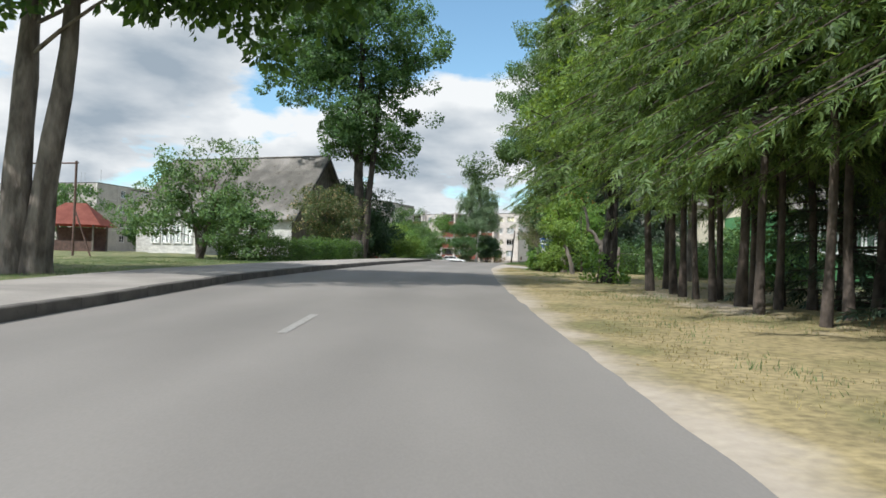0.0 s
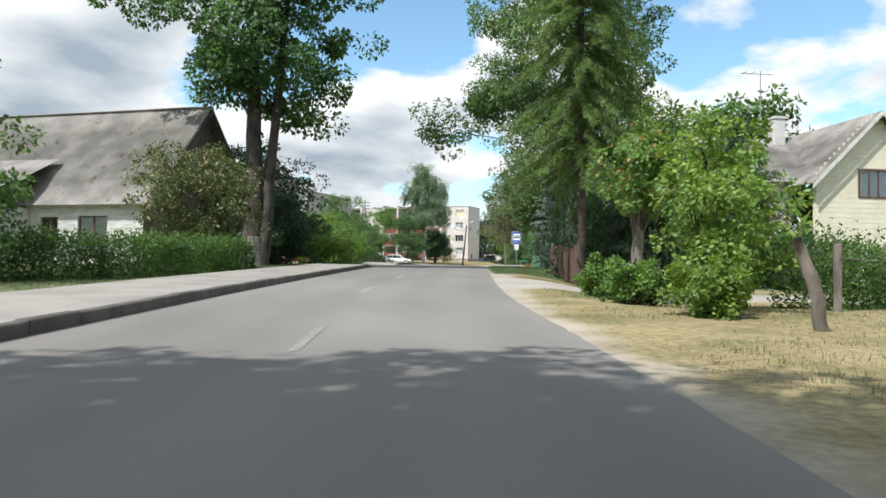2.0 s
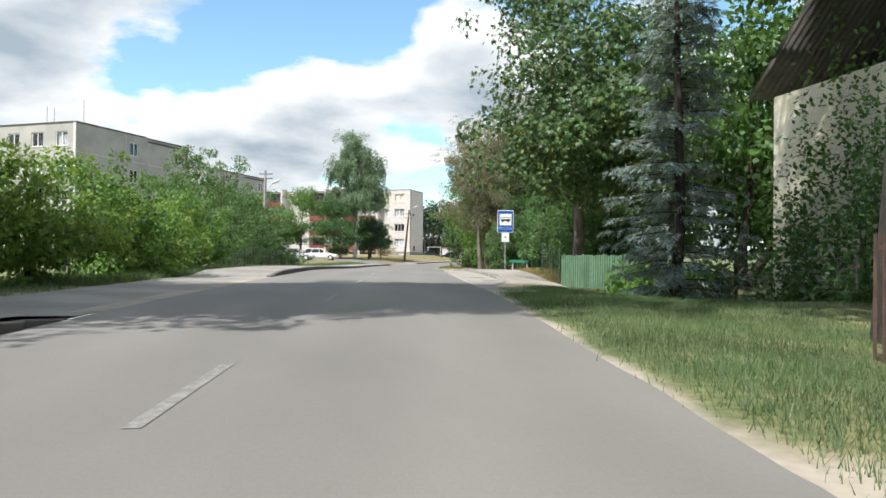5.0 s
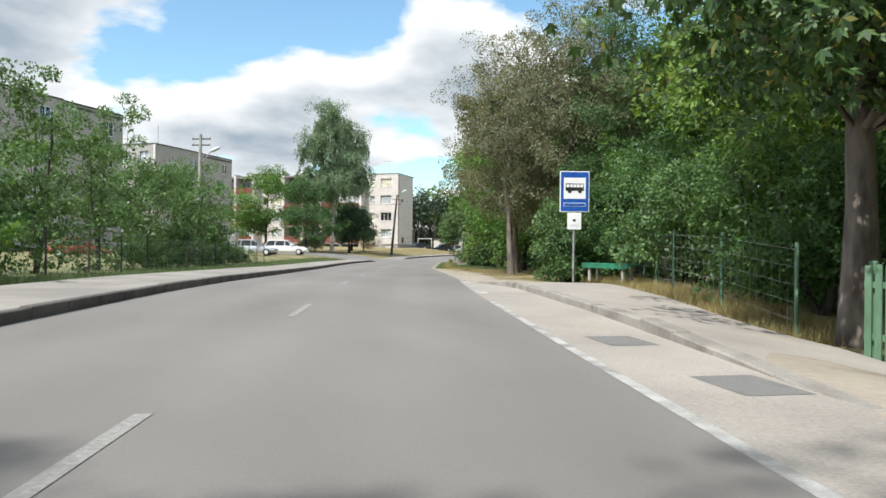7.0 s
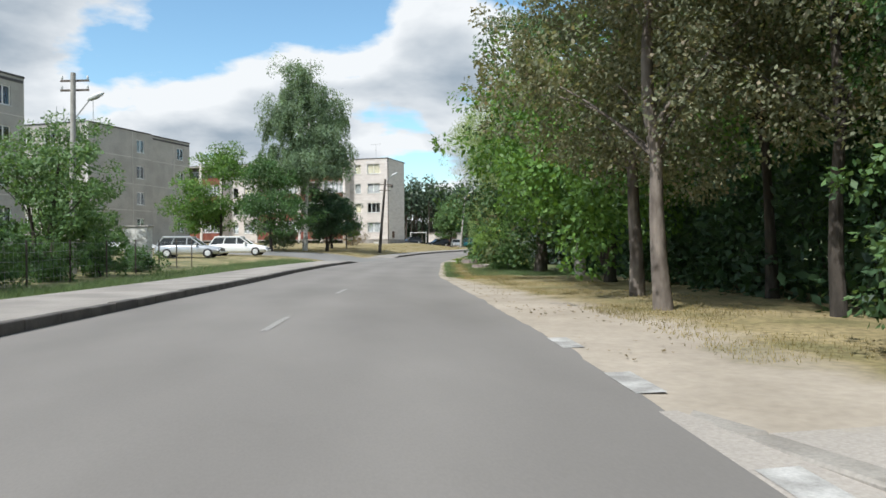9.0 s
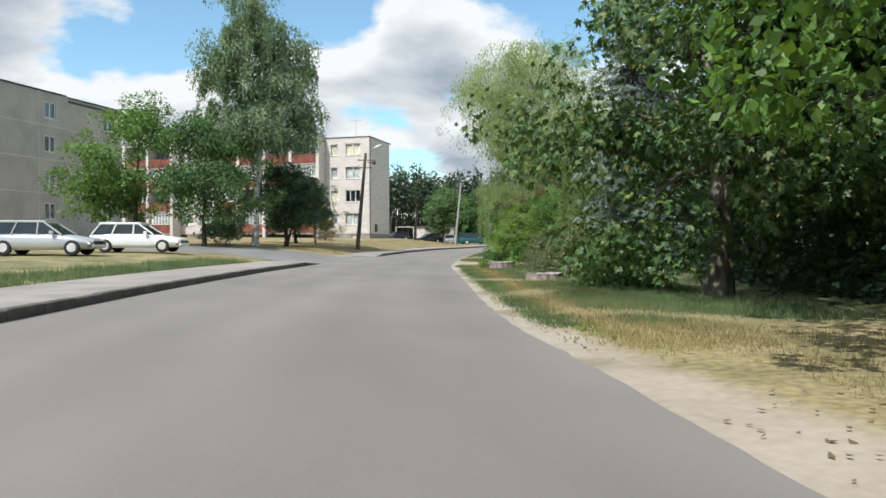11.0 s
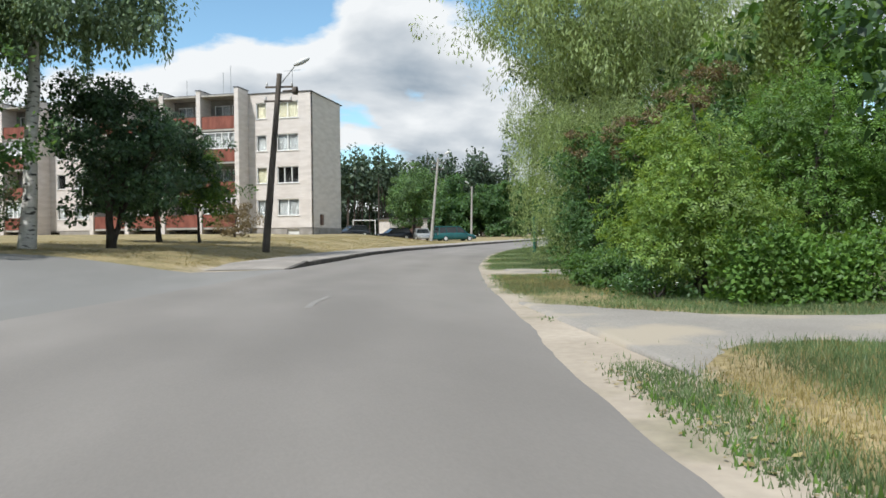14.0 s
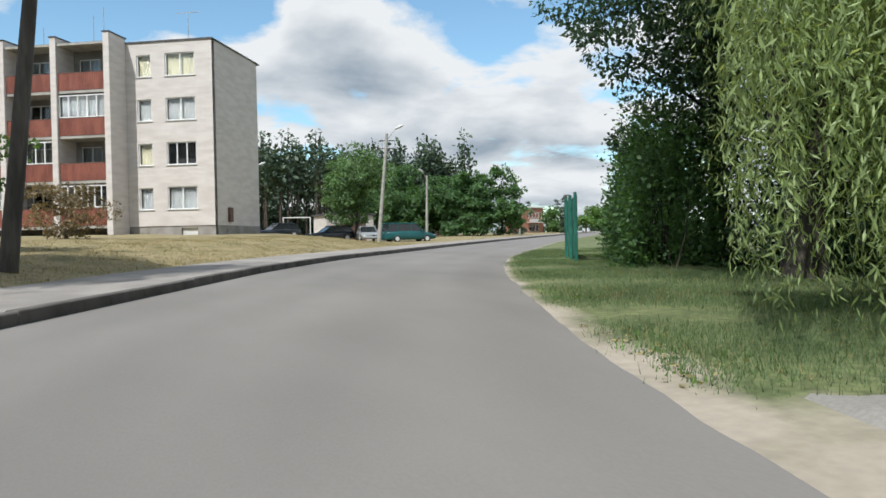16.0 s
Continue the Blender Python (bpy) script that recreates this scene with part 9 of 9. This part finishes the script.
def car(label, x, y, turn, paint, kind="hatch", z=None, group="parked cars"):
    """A parked car: lower body, glasshouse, roof, wheels, lights. Local x runs from tail to nose."""
    van = kind == "van"
    L, W, H = (4.7, 1.8, 1.72) if van else (4.2, 1.7, 1.42)
    root = thing("van" if van else "car", label, "van" if van else "car", (x, y, (float(gz(x, y)) if z is None else z)), turn, group)
    belt = 0.98 if van else 0.86

    def sec(w, z0, z1, crown=0.05):
        return [(-w * 0.94, z0), (w * 0.94, z0), (w, z0 + 0.18), (w, z1 - 0.16), (w * 0.9, z1), (0, z1 + crown * 0.4), (-w * 0.9, z1), (-w, z1 - 0.16), (-w, z0 + 0.18)]
    w = W / 2
    nose = 0.72 if van else 0.68
    body = loft([(-L / 2, sec(w * 0.86, 0.34, belt - 0.12)), (-L / 2 + 0.12, sec(w * 0.96, 0.24, belt)), (-L * 0.2, sec(w, 0.22, belt + 0.01)), (L * 0.14, sec(w, 0.22, belt)), (L * 0.27, sec(w * 0.98, 0.22, belt - 0.06)), (L / 2 - 0.2, sec(w * 0.92, 0.26, nose)), (L / 2, sec(w * 0.8, 0.34, nose - 0.12))], paint, "body", root)

    def cab(w0, w1, z0, z1):
        return [(-w0, z0), (w0, z0), (w1, z1), (-w1, z1)]
    back, front = (-L / 2 + 0.1, L * 0.27) if van else (-L / 2 + 0.12, L * 0.22)
    glass = bmesh.new()
    zb, zt = belt - 0.03, H - 0.08
    lo = [(back, -w * 0.9), (front, -w * 0.9), (front, w * 0.9), (back, w * 0.9)]
    tb, tf = back + (0.14 if van else 0.38), front - (0.85 if van else 0.75)
    hi = [(tb, -w * 0.74), (tf, -w * 0.74), (tf, w * 0.74), (tb, w * 0.74)]
    a = [glass.verts.new((p, q, zb)) for p, q in lo]
    b = [glass.verts.new((p, q, zt)) for p, q in hi]
    for i in range(4):
        glass.faces.new([a[i], a[(i + 1) % 4], b[(i + 1) % 4], b[i]])
    glass.faces.new(b)
    bmesh.ops.recalc_face_normals(glass, faces=glass.faces)
    bmesh.ops.bevel(glass, geom=list(glass.edges), offset=0.05, segments=2, affect="EDGES")
    part("glasshouse", glass, M_CARGLASS, root, "dark car glass")
    part("roof", boxes([(tb - 0.04, tf + 0.06, -w * 0.77, w * 0.77, zt - 0.03, H)], bevel=0.028), paint, root)
    for q in (-1, 1):
        for (p0, p1) in (((back + 0.03, zb), (tb, zt)), ((front - 0.03, zb), (tf, zt)), ((-0.05, zb), (-0.05, zt)), ((back + 0.95, zb), (tb + 0.75, zt))):
            v, f = tube_arrays([(p0[0], q * w * 0.905, p0[1]), (p1[0], q * w * 0.755, p1[1])], [0.04, 0.04], 6)
            put("pillar", np_mesh("pillar", v, f), paint, root)
        for p in (-L * 0.31, L * 0.31):
            bm = bmesh.new()
            bmesh.ops.create_cone(bm, cap_ends=True, segments=20, radius1=0.31, radius2=0.31, depth=0.2)
            bmesh.ops.bevel(bm, geom=[e for e in bm.edges], offset=0.03, segments=1, affect="EDGES")
            bmesh.ops.transform(bm, matrix=pose(p, q * (w - 0.07), 0.31, 90), verts=bm.verts)
            wh = part("wheel", bm, M_RUBBER, root)
            bm = bmesh.new()
            bmesh.ops.create_cone(bm, cap_ends=True, segments=14, radius1=0.19, radius2=0.17, depth=0.03)
            bmesh.ops.transform(bm, matrix=pose(p, q * (w + 0.042), 0.31, -90 * q), verts=bm.verts)
            part("rim", bm, M_LAMP, wh)
        part("headlight", boxes([(L / 2 - 0.2, L / 2 - 0.03, q * w * 0.62 - 0.14, q * w * 0.62 + 0.14, nose - 0.2, nose - 0.06)], bevel=0.02), M_LAMP, body)
        part("tail_light", boxes([(-L / 2 + 0.0, -L / 2 + 0.1, q * w * 0.72 - 0.1, q * w * 0.72 + 0.1, belt - 0.34, belt - 0.1)], bevel=0.02), M_CARRED, body)
        part("mirror", boxes([(front - 0.45, front - 0.3, q * (w + 0.06) - 0.07, q * (w + 0.06) + 0.07, belt, belt + 0.14)], bevel=0.02), paint, root)
    part("bumper", boxes([(L / 2 - 0.08, L / 2 + 0.04, -w * 0.84, w * 0.84, 0.3, 0.46)], bevel=0.03), paint, body)
    part("bumper", boxes([(-L / 2 - 0.05, -L / 2 + 0.07, -w * 0.88, w * 0.88, 0.32, 0.5)], bevel=0.03), paint, body)
    return root


car("silver hatchback parked on the grass edge", -0.7, 128.8, -6, M_SILVER)
car("white estate car parked beside the silver one", 2.1, 133.2, -8, M_CARWHITE)
car("dark car parked behind the gardens", -9.0, 128.0, 10, M_CARDARK)
car("red car parked behind the gardens", -12.0, 118.0, 10, M_CARRED)
car("white car parked behind the gardens", -6.0, 134.5, 5, M_CARWHITE)
car("teal van parked on the grass", 36.6, 199.8, 8, M_CARGREEN, "van", z=1.98)
car("silver estate car parked nose-on", 33.3, 201.6, 265, M_SILVER, z=2.1)
car("dark hatchback parked beside the round tree", 30.3, 203.4, 190, M_CARDARK, z=2.2)
car("dark car parked at the end of the flats", 26.0, 207.0, 200, M_CARDARK, z=2.55)


def small_post(x, y, h, r, label, material, name="marker_post", z=None):
    root = thing(name, label, "post", (x, y, float(gz(x, y)) if z is None else z))
    put("post", np_mesh("post", *tube_arrays([(0, 0, -0.1), (0, 0, h)], [r, r], 8)), material, root)
    part("cap", boxes([(-r * 1.2, r * 1.2, -r * 1.2, r * 1.2, h, h + 0.05)]), material, root)


small_post(16.3, 103.0, 1.3, 0.22, "pale concrete post under the trees", M_CONCRETE, "concrete_post")
small_post(64.8, 242.9, 1.2, 0.3, "pale box post on the far grass", M_CREAM, "box_post", z=2.7)
